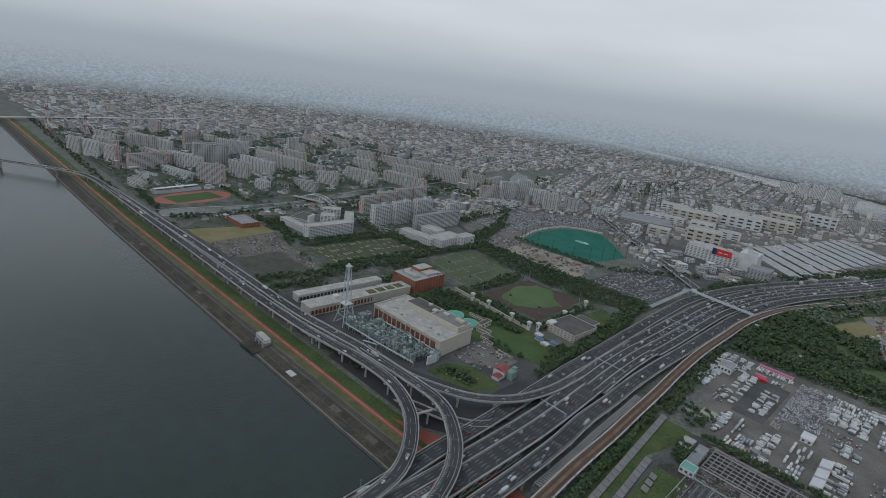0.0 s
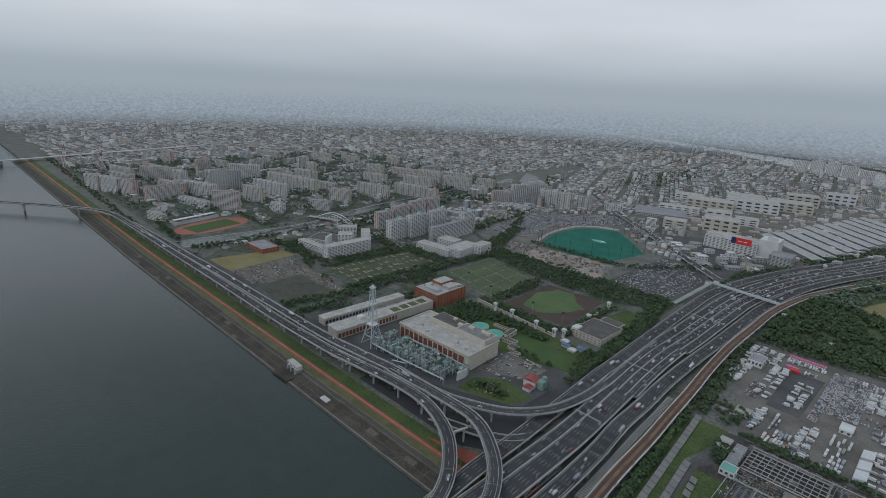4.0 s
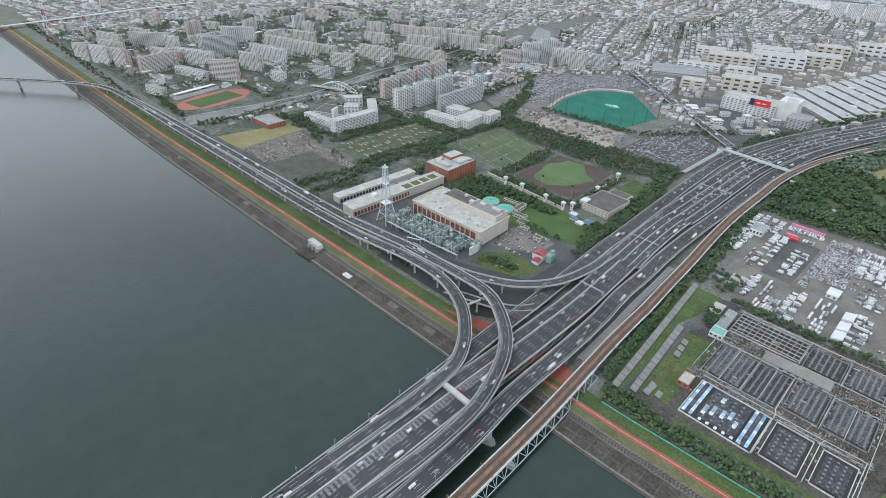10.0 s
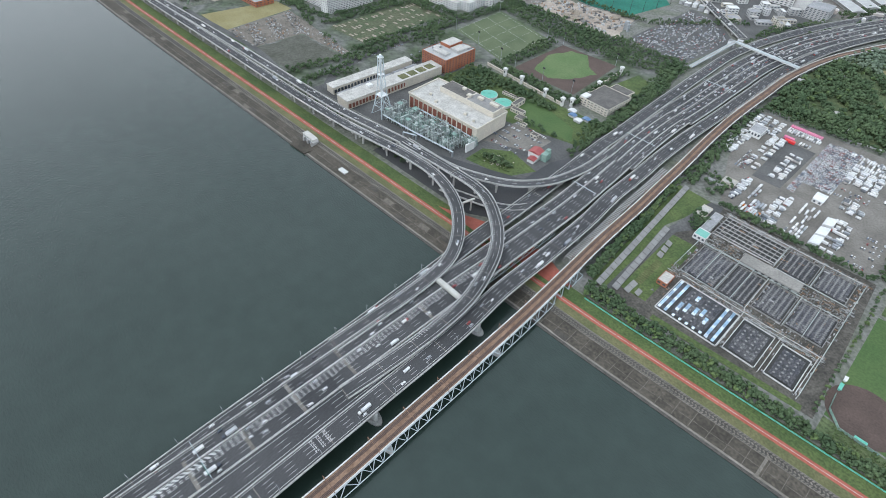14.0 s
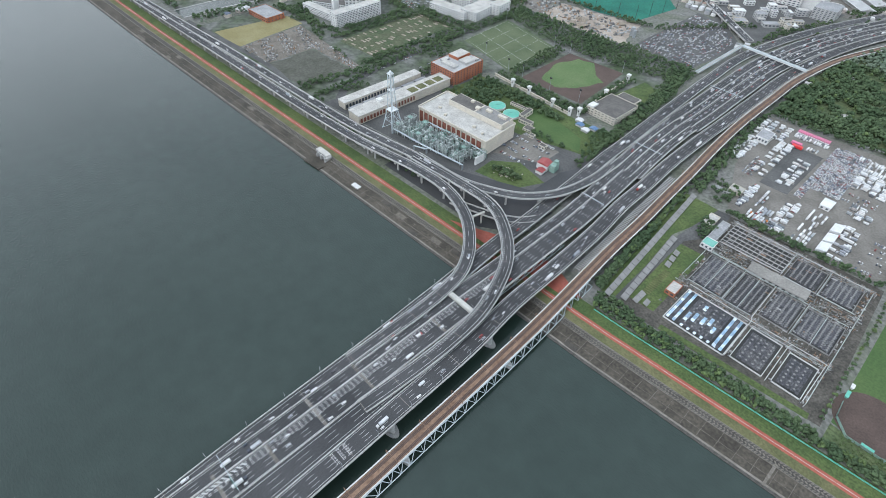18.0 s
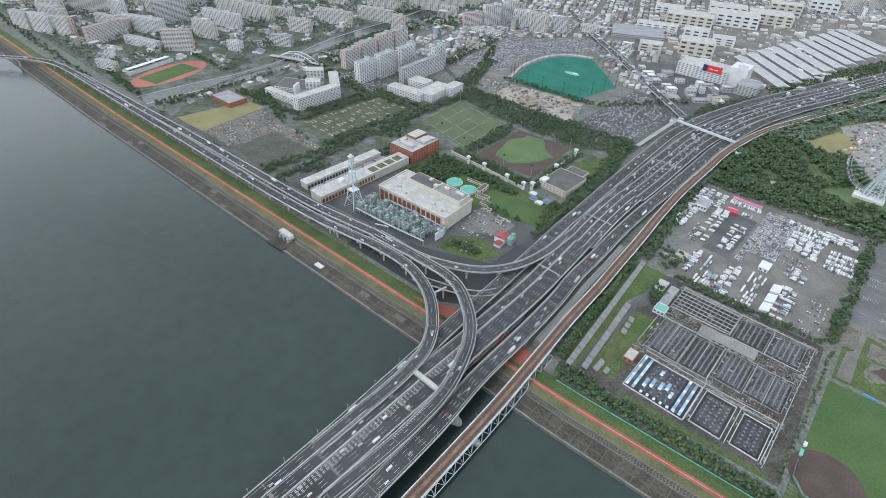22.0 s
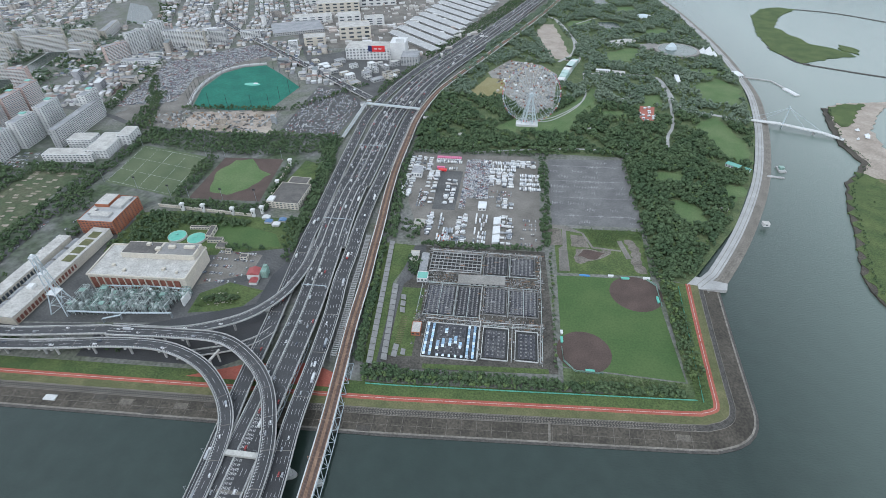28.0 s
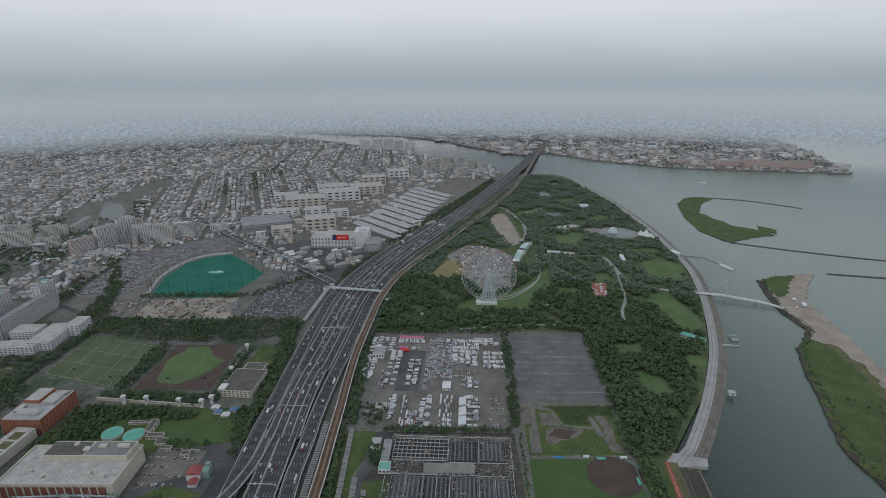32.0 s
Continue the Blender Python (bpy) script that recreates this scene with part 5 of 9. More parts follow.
# footbridge over the inland expressway
fb = thing("footbridge", "pale covered footbridge over the expressway", "footbridge", (-250, 1045, 15))
part("deck", MB().strip([(-306, 1052, 17), (-186, 1036, 17)], -3, 3, -1.4, 0.2), M["concrete_light"], fb)
part("deck", MB().strip([(-316, 905, 9), (-306, 1052, 17)], -3, 3, -1.4, 0.2), M["concrete"], fb)
for a, b in (((-306, 1052, 17), (-186, 1036, 17)), ((-316, 905, 9), (-306, 1052, 17))):
    for sg in (-3, 3):
        part("railing", MB().strip([a, b], sg - 0.2, sg + 0.2, 0.2, 1.6), M["steel_pale"], fb)
for x, y, z in ((-306, 1052, 15.6), (-240, 1043, 15.6), (-186, 1036, 15.6), (-311, 975, 11.4)):
    part("column", MB().tube((x, y, ZG - 0.5), (x, y, z), 1.0, 10), M["concrete"], fb)

# ---- buildings with floors and windows ----
def facade(win, slab, x, y, z, length_, h, rot, floors, bays, out, balcony, wscale=0.55):
    """Windows and balcony fronts on one side of a block; rot: the way the side runs, out: its outward shift."""
    c, s = math.cos(rot), math.sin(rot)
    fh = h / floors
    for f in range(floors):
        zz = z + f * fh
        if balcony:
            slab.box(x + s * out * 1.0, y - c * out * 1.0, zz + 0.05, length_ * 0.96, 1.2, fh * 0.38, rot)
        for b in range(bays):
            u = (b + 0.5) / bays * length_ - length_ / 2
            win.box(x + u * c + s * 0.02, y + u * s - c * 0.02, zz + fh * 0.42, length_ / bays * wscale, 0.24, fh * 0.42, rot)


def block(name, x, y, w, d, h, rot, wall, roof, label, balcony=True, group="", crown=None, floors=None, category="apartment block", z=None, bay=6.5):
    """A slab block: w along its own x axis, d deep, turned by rot."""
    z = ZG if z is None else z
    top = thing(name, label, category, (x, y, z), group)
    c, s = math.cos(rot), math.sin(rot)
    wall_ob = part("wall", MB().box(x, y, z - 0.5, w, d, h + 0.5, rot), M[wall], top)
    par = MB()
    for dx, dy, ww, dd in ((0, -d / 2 + 0.2, w, 0.4), (0, d / 2 - 0.2, w, 0.4), (-w / 2 + 0.2, 0, 0.4, d - 0.9), (w / 2 - 0.2, 0, 0.4, d - 0.9)):
        par.box(x + dx * c - dy * s, y + dx * s + dy * c, z + h, ww, dd, 1.0, rot)
    part("parapet", par, M[wall], top)
    part("roof", MB().box(x, y, z + h, w - 0.8, d - 0.8, 0.2, rot), M[roof], top)
    fl = floors or max(2, int(h / 3.1))
    win, slab = MB(), MB()
    facade(win, slab, x + s * d / 2, y - c * d / 2, z, w, h, rot, fl, max(2, int(w / bay)), 0.5, balcony)
    facade(win, MB(), x - s * d / 2, y + c * d / 2, z, w, h, rot, fl, max(2, int(w / bay)), 0.0, False, 0.4)
    facade(win, MB(), x + c * w / 2, y + s * w / 2, z, d, h, rot + math.pi / 2, fl, max(1, int(d / 7)), 0.0, False, 0.35)
    facade(win, MB(), x - c * w / 2, y - s * w / 2, z, d, h, rot - math.pi / 2, fl, max(1, int(d / 7)), 0.0, False, 0.35)
    part("window_grid", win, M["glass_dark"], wall_ob, "rows of dark windows", "stuff")
    if slab.v:
        part("balcony_tier", slab, M["wall_white"], wall_ob, "pale balcony fronts", "stuff")
    if crown:
        ph = part("penthouse", MB().box(x + c * w * 0.2, y + s * w * 0.2, z + h, min(9, w * 0.3), d * 0.6, 4.0, rot), M[wall], top)
        part("penthouse_roof", MB().box(x + c * w * 0.2, y + s * w * 0.2, z + h + 4.0, min(9, w * 0.3) + 1, d * 0.6 + 1, 0.8, rot), M[crown], ph)
    return top


rng = random.Random(4)
R90 = math.pi / 2
# pink and white towers with green roof houses
for x, y, w, h, wall, lab in ((-1012, 800, 52, 42, "wall_pink", "pink"), (-1016, 856, 52, 48, "wall_pink", "pink"), (-1020, 915, 52, 54, "wall_pink", "pink"), (-1024, 972, 48, 54, "wall_pink", "pink"),
                              (-918, 762, 48, 46, "wall_white", "white"), (-912, 820, 52, 52, "wall_white", "white"), (-905, 880, 52, 56, "wall_white", "white"), (-868, 950, 44, 52, "wall_white", "white")):
    block("apartment_block", x, y, w, 17, h, R90 + 0.06, wall, "roof_grey", f"tall {lab} apartment block with green roof houses", group="green-roofed apartment blocks", crown="roof_green")
block("apartment_block", -850, 880, 150, 14, 36, R90 + 0.08, "wall_grey", "roof_grey", "long grey apartment slab with rows of balconies")
for x, y, w, d, h in ((-790, 770, 90, 26, 14), (-748, 812, 40, 74, 16), (-800, 822, 46, 30, 18), (-726, 850, 24, 40, 20)):
    block("school_building", x, y, w, d, h, 0.12, "wall_white", "roof_pale", "low white building complex with flat roofs", False, "white low buildings", category="building")
# the stepped white office building and its wings
for x, y, w, d, h, r in ((-889, 604, 104, 22, 25, R90), (-921, 676, 92, 20, 24, 2.53), (-945, 566, 112, 16, 13, 0.1), (-975, 622, 90, 56, 11, 0.5)):
    block("office_building", x, y, w, d, h, r, "wall_white", "roof_pale" if h > 12 else "roof_dark", "white stepped office building with ribbon windows", h > 20, "office wings", category="office building", bay=3.6)
core = block("office_tower", -930, 628, 30, 26, 31, 0.9, "wall_white", "roof_pale", "white windowless core of an office building", False, category="office building", floors=11, bay=7)
part("roof_mast", MB().box(-936, 590, ZG + 11, 4, 22, 20, 0.5), M["wall_white"], core)
block("annex", -1008, 690, 38, 24, 20, 0.9, "wall_white", "roof_pale", "low white annex beside an office", False, category="building")
block("brick_hall", -1020, 480, 66, 40, 9, 0.05, "brick", "roof_grey", "low red-brown hall with a grey roof", False, category="hall")
# white and beige towers by the pond
for x, y, w, d, h, r, wl in ((-1040, 1290, 60, 16, 40, 1.1, "wall_pink"), (-1010, 1345, 54, 16, 58, 1.1, "wall_white"), (-985, 1400, 50, 16, 66, 1.1, "wall_white"), (-958, 1262, 90, 22, 12, 0.25, "wall_white"),
                             (-985, 1440, 44, 18, 50, 0.3, "wall_pink"), (-930, 1400, 64, 18, 48, 0.2, "wall_white"), (-866, 1390, 50, 18, 50, 0.2, "wall_cream"), (-820, 1430, 46, 18, 44, 0.2, "wall_grey"), (-760, 1500, 54, 18, 24, 0.35, "wall_white")):
    block("apartment_block", x, y, w, d, h, r, wl, "roof_grey", "pale apartment block near a pond", h > 20, "pale apartment blocks", "wall_grey" if h > 30 else None)
# slabs west of the canal
slabs = []
for x, y, w, h, r, wl in ((-1850, 345, 70, 42, 0.3, "wall_cream"), (-1765, 372, 80, 46, 0.3, "wall_white"), (-1695, 402, 60, 46, 0.3, "wall_pink"), (-1860, 424, 110, 40, 0.3, "wall_cream"), (-1900, 545, 130, 44, 0.75, "wall_cream"), (-1600, 565, 130, 40, 0.4, "wall_white"), (-1396, 560, 72, 50, 0.8, "wall_pink"), (-1527, 752, 140, 38, 0.25, "wall_white"), (-1555, 842, 220, 44, 0.25, "wall_cream"), (-1800, 790, 110, 50, 0.75, "wall_white"), (-1300, 660, 40, 24, 0.3, "wall_white"), (-1260, 770, 60, 26, 0.5, "wall_grey"), (-1330, 880, 70, 34, 0.4, "wall_cream"), (-1640, 660, 90, 60, 1.2, "wall_grey")):
    slabs.append((x, y))
    block("apartment_block", x, y, w, 16, h, r, wl, "roof_grey", "large pale housing slab with rows of balconies", True, "housing slabs", "wall_grey")
tries = 0
while len(slabs) < 54 and tries < 4000:
    tries += 1
    x, y = rng.uniform(-2250, -1120), rng.uniform(330, 1520)
    cx = -1138 - (y - 500) * 0.13
    if y < bank_y(x) + 110 or abs(x - cx) < 62 or (abs(x + 1254) < 95 and abs(y - 465) < 140) or any(math.hypot(x - a, y - b) < 92 for a, b in slabs):
        continue
    slabs.append((x, y))
    h = rng.choice((18, 24, 34, 40, 44, 48))
    w = rng.choice((60, 80, 100, 120)) if h < 46 else rng.choice((40, 56))
    block("apartment_block", x, y, w, rng.choice((12, 14, 17)), h, 0.28 + rng.choice((0, 0, R90)), rng.choice(("wall_cream", "wall_cream", "wall_white", "wall_pink")), "roof_grey", "pale housing slab with rows of balconies", True, "housing slabs", "wall_grey" if h > 30 else None)
for x, y, w, h in ((-1276, 1330, 110, 42), (-1330, 1400, 96, 40), (-1220, 1420, 70, 36), (-1420, 1330, 100, 44), (-1160, 1320, 60, 30)):
    block("apartment_block", x, y, w, 14, h, 0.30, "wall_cream", "roof_grey", "long cream housing slab above the trees", True, "housing slabs", "wall_grey")
# the halls, the sign building and the market
sb = block("sign_building", -378, 1392, 118, 62, 28, 0.04, "wall_white", "roof_pale", "white warehouse office with a red roof sign", False, category="warehouse", bay=9, floors=7)
part("wing", MB().box(-300, 1398, ZG, 40, 52, 42, 0.04), M["wall_white"], sb)
part("sign_board", MB().box(-348, 1361, ZG + 22, 34, 1.0, 15, 0.04), M["red_sign"], sb, "bright red sign board")
part("sign_board", MB().box(-370, 1360, ZG + 22, 10, 1.0, 15, 0.04), M["navy"], sb, "dark blue sign board")
part("sign_mark", MB().box(-356, 1360.1, ZG + 28, 8, 0.4, 2.4, 0.04).box(-344, 1360.6, ZG + 28, 8, 0.4, 2.4, 0.04), M["white_paint"], sb, "white bars on the sign")
part("sign_board", MB().box(-292, 1373, ZG + 42, 22, 1.0, 10, 0.04), M["white_paint"], sb, "white sign board")
block("warehouse", -262, 1352, 44, 52, 22, 0.04, "wall_grey", "roof_grey", "plain grey warehouse beside the expressway", False, category="warehouse")
for x, y, w, d, h, wl in ((-600, 1850, 140, 80, 30, "wall_cream"), (-500, 1950, 150, 80, 34, "wall_white"), (-420, 2070, 130, 80, 30, "wall_cream"), (-560, 2080, 120, 70, 26, "wall_white"), (-465, 1560, 90, 60, 34, "wall_cream"), (-640, 1700, 120, 40, 18, "wall_white"), (-420, 2240, 100, 60, 34, "wall_cream"), (-330, 2360, 90, 60, 40, "wall_white"), (-700, 1930, 90, 60, 22, "wall_white"), (-520, 1700, 70, 50, 26, "wall_white"), (-560, 1480, 60, 40, 22, "wall_cream"), (-440, 1700, 60, 40, 20, "wall_white")):
    block("warehouse", x, y, w, d, h, 0.32, wl, "roof_pale", "large cream and white market hall", False, "market halls", category="warehouse", bay=22, floors=3)
block("depot", -660, 1610, 150, 110, 9, 0.45, "wall_grey", "roof_grey", "wide low depot roof of grey-pink panels", False, category="depot")
for k in range(11):
    x, y = -282 + k * 13.5, 1515 + k * 53
    mk_ = thing("market_shed", "long grey market shed with pale roof edges", "shed", (x, y, ZG), "market sheds")
    part("wall", MB().box(x, y, ZG - 0.4, 216, 22, 8.4, -0.80), M["wall_grey"], mk_)
    part("roof", MB().gable(x, y, ZG + 8, 30, 220, 4.0, -0.80 + R90), M["wall_grey"], mk_)
    for sg in (-15.4, 15.4):
        part("roof_edge", MB().box(x + math.sin(0.80) * sg, y + math.cos(0.80) * sg, ZG + 7.4, 220, 0.9, 1.0, -0.80), M["white_paint"], mk_)
for x, y, h in ((-664, 3290, 60), (-590, 3300, 66), (-520, 3300, 70), (-450, 3290, 62), (-380, 3300, 48)):
    block("tower_block", x, y, 60, 24, h, 0.05, "wall_white", "roof_pale", "tall white tower block by the far river", False, "far towers")
for x, y, w, h in ((-130, 2760, 50, 40), (-60, 2700, 46, 46), (0, 2640, 50, 44), (60, 2560, 46, 40), (-200, 2620, 60, 36), (-120, 2540, 60, 38), (-260, 2500, 56, 34), (-40, 2440, 60, 36)):
    block("apartment_block", x, y, w, 22, h, 0.7, "wall_cream", "roof_grey", "pale apartment block beside the river bridge", True, "riverside blocks")
# resort hotels on the cape
for x, y, w, h in ((1120, 2790, 150, 26), (1290, 2740, 150, 30), (1420, 2700, 110, 42), (1530, 2690, 120, 34), (1620, 2680, 120, 38), (960, 2860, 110, 18)):
    block("hotel", x, y, w, 30, h, -0.12, "wall_pink", "roof_grey", "long pale hotel on the far cape", False, "hotels", category="hotel", bay=9)

# ---- the endless low city: houses and flats beyond counting ----
nrng = np.random.default_rng(7)
keep_out = [
    [(-1060, 200), (700, 200), (700, 900), (-300, 900), (-330, 1180), (-450, 1175), (-500, 1180), (-640, 1345), (-600, 1400), (-735, 1460), (-905, 1285), (-870, 985), (-1060, 985)],
    [(-180, 850), (1000, 850), (1000, 2600), (240, 2510), (60, 1900), (-150, 1300)],
    [(-700, 1480), (-240, 1370), (-130, 1400), (60, 1860), (180, 2340), (-120, 2380), (-430, 2180), (-680, 1980)],
    [(-1400, 1590), (-1130, 1560), (-1230, 1880), (-1400, 1900)],
    [(-1330, 350), (-1150, 350), (-1150, 570), (-1330, 570)],
    [(-560, 1360), (-416, 1200), (-300, 1090), (-240, 1200), (-220, 1420), (-440, 1450)],
]
np_exp, np_land, np_east = np.array([p[:2] for p in L_EXP]), np.array(land_poly), np.array(east_poly)


def inside_np(px, py, poly):
    hit = np.zeros(len(px), bool)
    n = len(poly)
    for i in range(n):
        (x0, y0), (x1, y1) = poly[i], poly[(i + 1) % n]
        if y0 != y1:
            hit ^= ((y0 > py) != (y1 > py)) & (px < (x1 - x0) * (py - y0) / (y1 - y0) + x0)
    return hit


def free_city(px, py):
    ok = (inside_np(px, py, land_poly) | inside_np(px, py, east_poly)) & (np.hypot(px, py) < 4950)
    for poly in keep_out:
        ok &= ~inside_np(px, py, poly)
    ok &= ~((px > -2300) & (px < -1060) & (py < 1560) & (np.sin(px * 0.043 + 1) * np.cos(py * 0.05) < -0.1))
    ok &= py > 255 + 130 + np.where(px < -1100, (px + 1100) * 0.02, (px + 1100) * 0.037)
    dist = np.full(len(px), 1e9)
    for a, b in zip(np_exp[::3], np_exp[3::3]):
        ab = b - a
        t = np.clip(((px - a[0]) * ab[0] + (py - a[1]) * ab[1]) / (ab @ ab), 0, 1)
        dist = np.minimum(dist, np.hypot(px - a[0] - t * ab[0], py - a[1] - t * ab[1]))
    ok &= dist > 70
    cx = -1138 - (py - 500) * 0.13
    ok &= ~((py < 2300) & (np.abs(px - cx) < 55))
    for a, b in slabs:
        ok &= np.hypot(px - a, py - b) > 48
    return ok


def spots(step, r0, r1, turn):
    k = int(r1 / step) + 1
    gx, gy = np.meshgrid(np.arange(-k, k), np.arange(-k, k))
    gx, gy = gx.ravel(), gy.ravel()
    street = (gx % 7 == 0) | (gy % 3 == 0)
    gx, gy = gx[~street].astype(float), gy[~street].astype(float)
    x = gx * step + nrng.uniform(-0.1, 0.1, len(gx)) * step
    y = gy * step * 1.05 + nrng.uniform(-0.1, 0.1, len(gx)) * step
    c, s = math.cos(turn), math.sin(turn)
    x, y = x * c - y * s, x * s + y * c
    r = np.hypot(x, y)
    m = (r > r0) & (r < r1) & (y > 120) & (x < 0.95 * y + 400)
    x, y = x[m], y[m]
    ok = free_city(x, y)
    return x[ok], y[ok]


def boxes_np(x, y, z, w, d, h, rot):
    """Open-bottomed boxes as quads: walls, and flat tops."""
    n = len(x)
    c, s = np.cos(rot), np.sin(rot)
    sx, sy = np.array([-1, 1, 1, -1]) / 2, np.array([-1, -1, 1, 1]) / 2
    px = x[:, None] + (w[:, None] * sx) * c[:, None] - (d[:, None] * sy) * s[:, None]
    py = y[:, None] + (w[:, None] * sx) * s[:, None] + (d[:, None] * sy) * c[:, None]
    v = np.zeros((n, 8, 3))
    v[:, :4, 0], v[:, 4:, 0], v[:, :4, 1], v[:, 4:, 1] = px, px, py, py
    v[:, :4, 2], v[:, 4:, 2] = z[:, None], (z + h)[:, None]
    o = (np.arange(n) * 8)[:, None]
    side = np.concatenate([o + np.array(q) for q in ((0, 1, 5, 4), (1, 2, 6, 5), (2, 3, 7, 6), (3, 0, 4, 7))])
    top = o + np.array((4, 5, 6, 7))
    return v.reshape(-1, 3), side, top


def roofs_np(x, y, z, w, d, h, rot):
    """Pitched roofs; the gable ends are quads folded to triangles."""
    n = len(x)
    c, s = np.cos(rot)[:, None], np.sin(rot)[:, None]
    lx = w[:, None] * np.array([-0.54, 0.54, 0.54, -0.54, 0, 0])
    ly = d[:, None] * np.array([-0.54, -0.54, 0.54, 0.54, -0.46, 0.46])
    v = np.zeros((n, 6, 3))
    v[:, :, 0], v[:, :, 1] = x[:, None] + lx * c - ly * s, y[:, None] + lx * s + ly * c
    v[:, :, 2] = z[:, None] + h[:, None] * np.array([0, 0, 0, 0, 1, 1])
    o = (np.arange(n) * 6)[:, None]
    tri = np.concatenate([o + np.array(q) for q in ((0, 1, 4), (2, 3, 5), (1, 2, 5), (1, 5, 4), (3, 0, 4), (3, 4, 5))])
    return v.reshape(-1, 3), tri


for ring, (step, r0, r1, turn) in enumerate(((14.5, 0, 1900, 0.25), (17.0, 1900, 2700, 0.4), (21.0, 2700, 3700, 0.15), (27.0, 3700, 4870, 0.33))):
    x, y = spots(step, r0, r1, turn)
    n = len(x)
    big = nrng.random(n) < (0.05 if ring < 2 else 0.08)
    rot = turn + np.where(nrng.random(n) < 0.5, 0, R90) + nrng.normal(0, 0.03, n)
    w, d = step * nrng.uniform(0.55, 0.82, n), step * nrng.uniform(0.6, 0.95, n)
    h = nrng.uniform(5.0, 7.5, n)
    pitched = (nrng.random(n) < 0.62) & ~big
    w, d = np.where(big & (ring < 4), nrng.uniform(11, 16, n), w), np.where(big & (ring < 4), nrng.uniform(16, 34, n), d)
    h = np.where(big, nrng.choice([12, 16, 20, 26, 33], n, p=[0.3, 0.3, 0.2, 0.15, 0.05]), h)
    z = np.full(n, ZG - 0.5)
    v, side, top = boxes_np(x, y, z, w, d, h + 0.5, rot)
    keep = np.repeat(~np.zeros(n, bool), 4)
    solid("house_walls", mesh_np("house_walls", v, side, M["house_wall"]), None, "pale plastered walls of crowded low houses", "houses", kind="stuff")
    f = ~pitched
    v2, _, top2 = boxes_np(x[f], y[f], z[f] + 0.5, w[f] * 1.0, d[f] * 1.0, h[f], rot[f])
    solid("flat_roofs", mesh_np("flat_roofs", v2.reshape(-1, 8, 3)[:, 4:].reshape(-1, 3) + np.array((0, 0, 0.02)), np.arange(f.sum() * 4).reshape(-1, 4), M["block_roof"]), None, "grey flat roofs of low city buildings", "roofs", kind="stuff")
    f = pitched
    v3, tri = roofs_np(x[f], y[f], z[f] + 0.5 + h[f], w[f], d[f], nrng.uniform(1.4, 2.6, f.sum()), rot[f])
    solid("pitched_roofs", mesh_np("pitched_roofs", v3, tri, M["house_roof"]), None, "grey and brown pitched house roofs", "roofs", kind="stuff")
    # window bands on the taller flats
    if ring < 2:
        b = big
        xs, ys, zs, ws, ds, rs = [], [], [], [], [], []
        for i in np.nonzero(b)[0]:
            for k in range(int(h[i] / 3.2)):
                xs.append(x[i]), ys.append(y[i]), zs.append(ZG + 1.4 + 3.2 * k), ws.append(w[i] + 0.3), ds.append(d[i] * 0.9), rs.append(rot[i])
        vb, sb_, _ = boxes_np(np.array(xs), np.array(ys), np.array(zs), np.array(ws), np.array(ds), np.full(len(xs), 1.3), np.array(rs))
        solid("window_bands", mesh_np("window_bands", vb, sb_, M["glass_dark"]), None, "dark window bands of mid-rise flats", "windows", kind="stuff")
# large sheds and warehouses of the far shore
x, y = nrng.uniform(-400, 2300, 420), nrng.uniform(2700, 4850, 420)
ok = inside_np(x, y, east_poly) & (np.hypot(x, y) < 4870)
x, y = x[ok], y[ok]
n = len(x)
w, d, h = nrng.uniform(20, 80, n), nrng.uniform(20, 60, n), nrng.uniform(6, 18, n)
v, side, top = boxes_np(x, y, np.full(n, 4.2), w, d, h, np.full(n, 0.5))
solid("far_sheds", mesh_np("far_sheds", v, np.concatenate([side, top]), M["block_wall"]), None, "pale warehouses across the river mouth", "warehouses", kind="stuff")

# the raised street past the driving range, and small works round the sign building
L_ST = smooth([(-960, 1700, 12), (-840, 1575, 12), (-718, 1462, 12), (-546, 1307, 12), (-416, 1190, 12), (-310, 1095, 12)], 14)
rs = road("raised_street", L_ST, 8.5, "grey raised street crossing towards the expressway", (-3.5, 3.5), (-7.4, 0.0, 7.4), joints=0)
piers(L_ST, 40, 8.5, 20, 900, z0=ZG)
for k in range(60):
    x, y = rng.uniform(-520, -270), rng.uniform(1180, 1400)
    if y < 1335 and (y - 1190) > -0.92 * (x + 416) + 28 and x < -262 - (1400 - y) * 0.1:
        w, d, h = rng.uniform(8, 30), rng.uniform(8, 22), rng.choice((4, 5, 6, 8, 12))
        block("small_works", x, y, w, d, h, 0.75, rng.choice(("wall_white", "wall_grey", "wall_cream")), rng.choice(("roof_grey", "roof_pale", "white_paint")), "small pale works building near the expressway", False, "small works", floors=max(1, h // 4), category="building", bay=6)
# sheds, kiosks and parked lorries between the halls
ms_ = MB()
for k in range(900):
    x, y = rng.uniform(-760, 100), rng.uniform(1400, 2350)
    if inside(x, y, [(-600, 1470), (-440, 1440), (-240, 1380), (-150, 1420), (-60, 1640), (-250, 1800), (-100, 2380), (-480, 2200), (-760, 2000), (-760, 1720)]):
        if k % 3:
            ms_.box(x, y, ZG, rng.uniform(5, 9), 2.4, 3.0, 0.35 + rng.choice((0, R90)))
        else:
            ms_.box(x, y, ZG, rng.uniform(6, 26), rng.uniform(6, 16), rng.uniform(3, 9), 0.35)
solid("market_sheds_small", ms_, M["block_wall"], "small sheds and lorries between market halls", "sheds", kind="stuff")
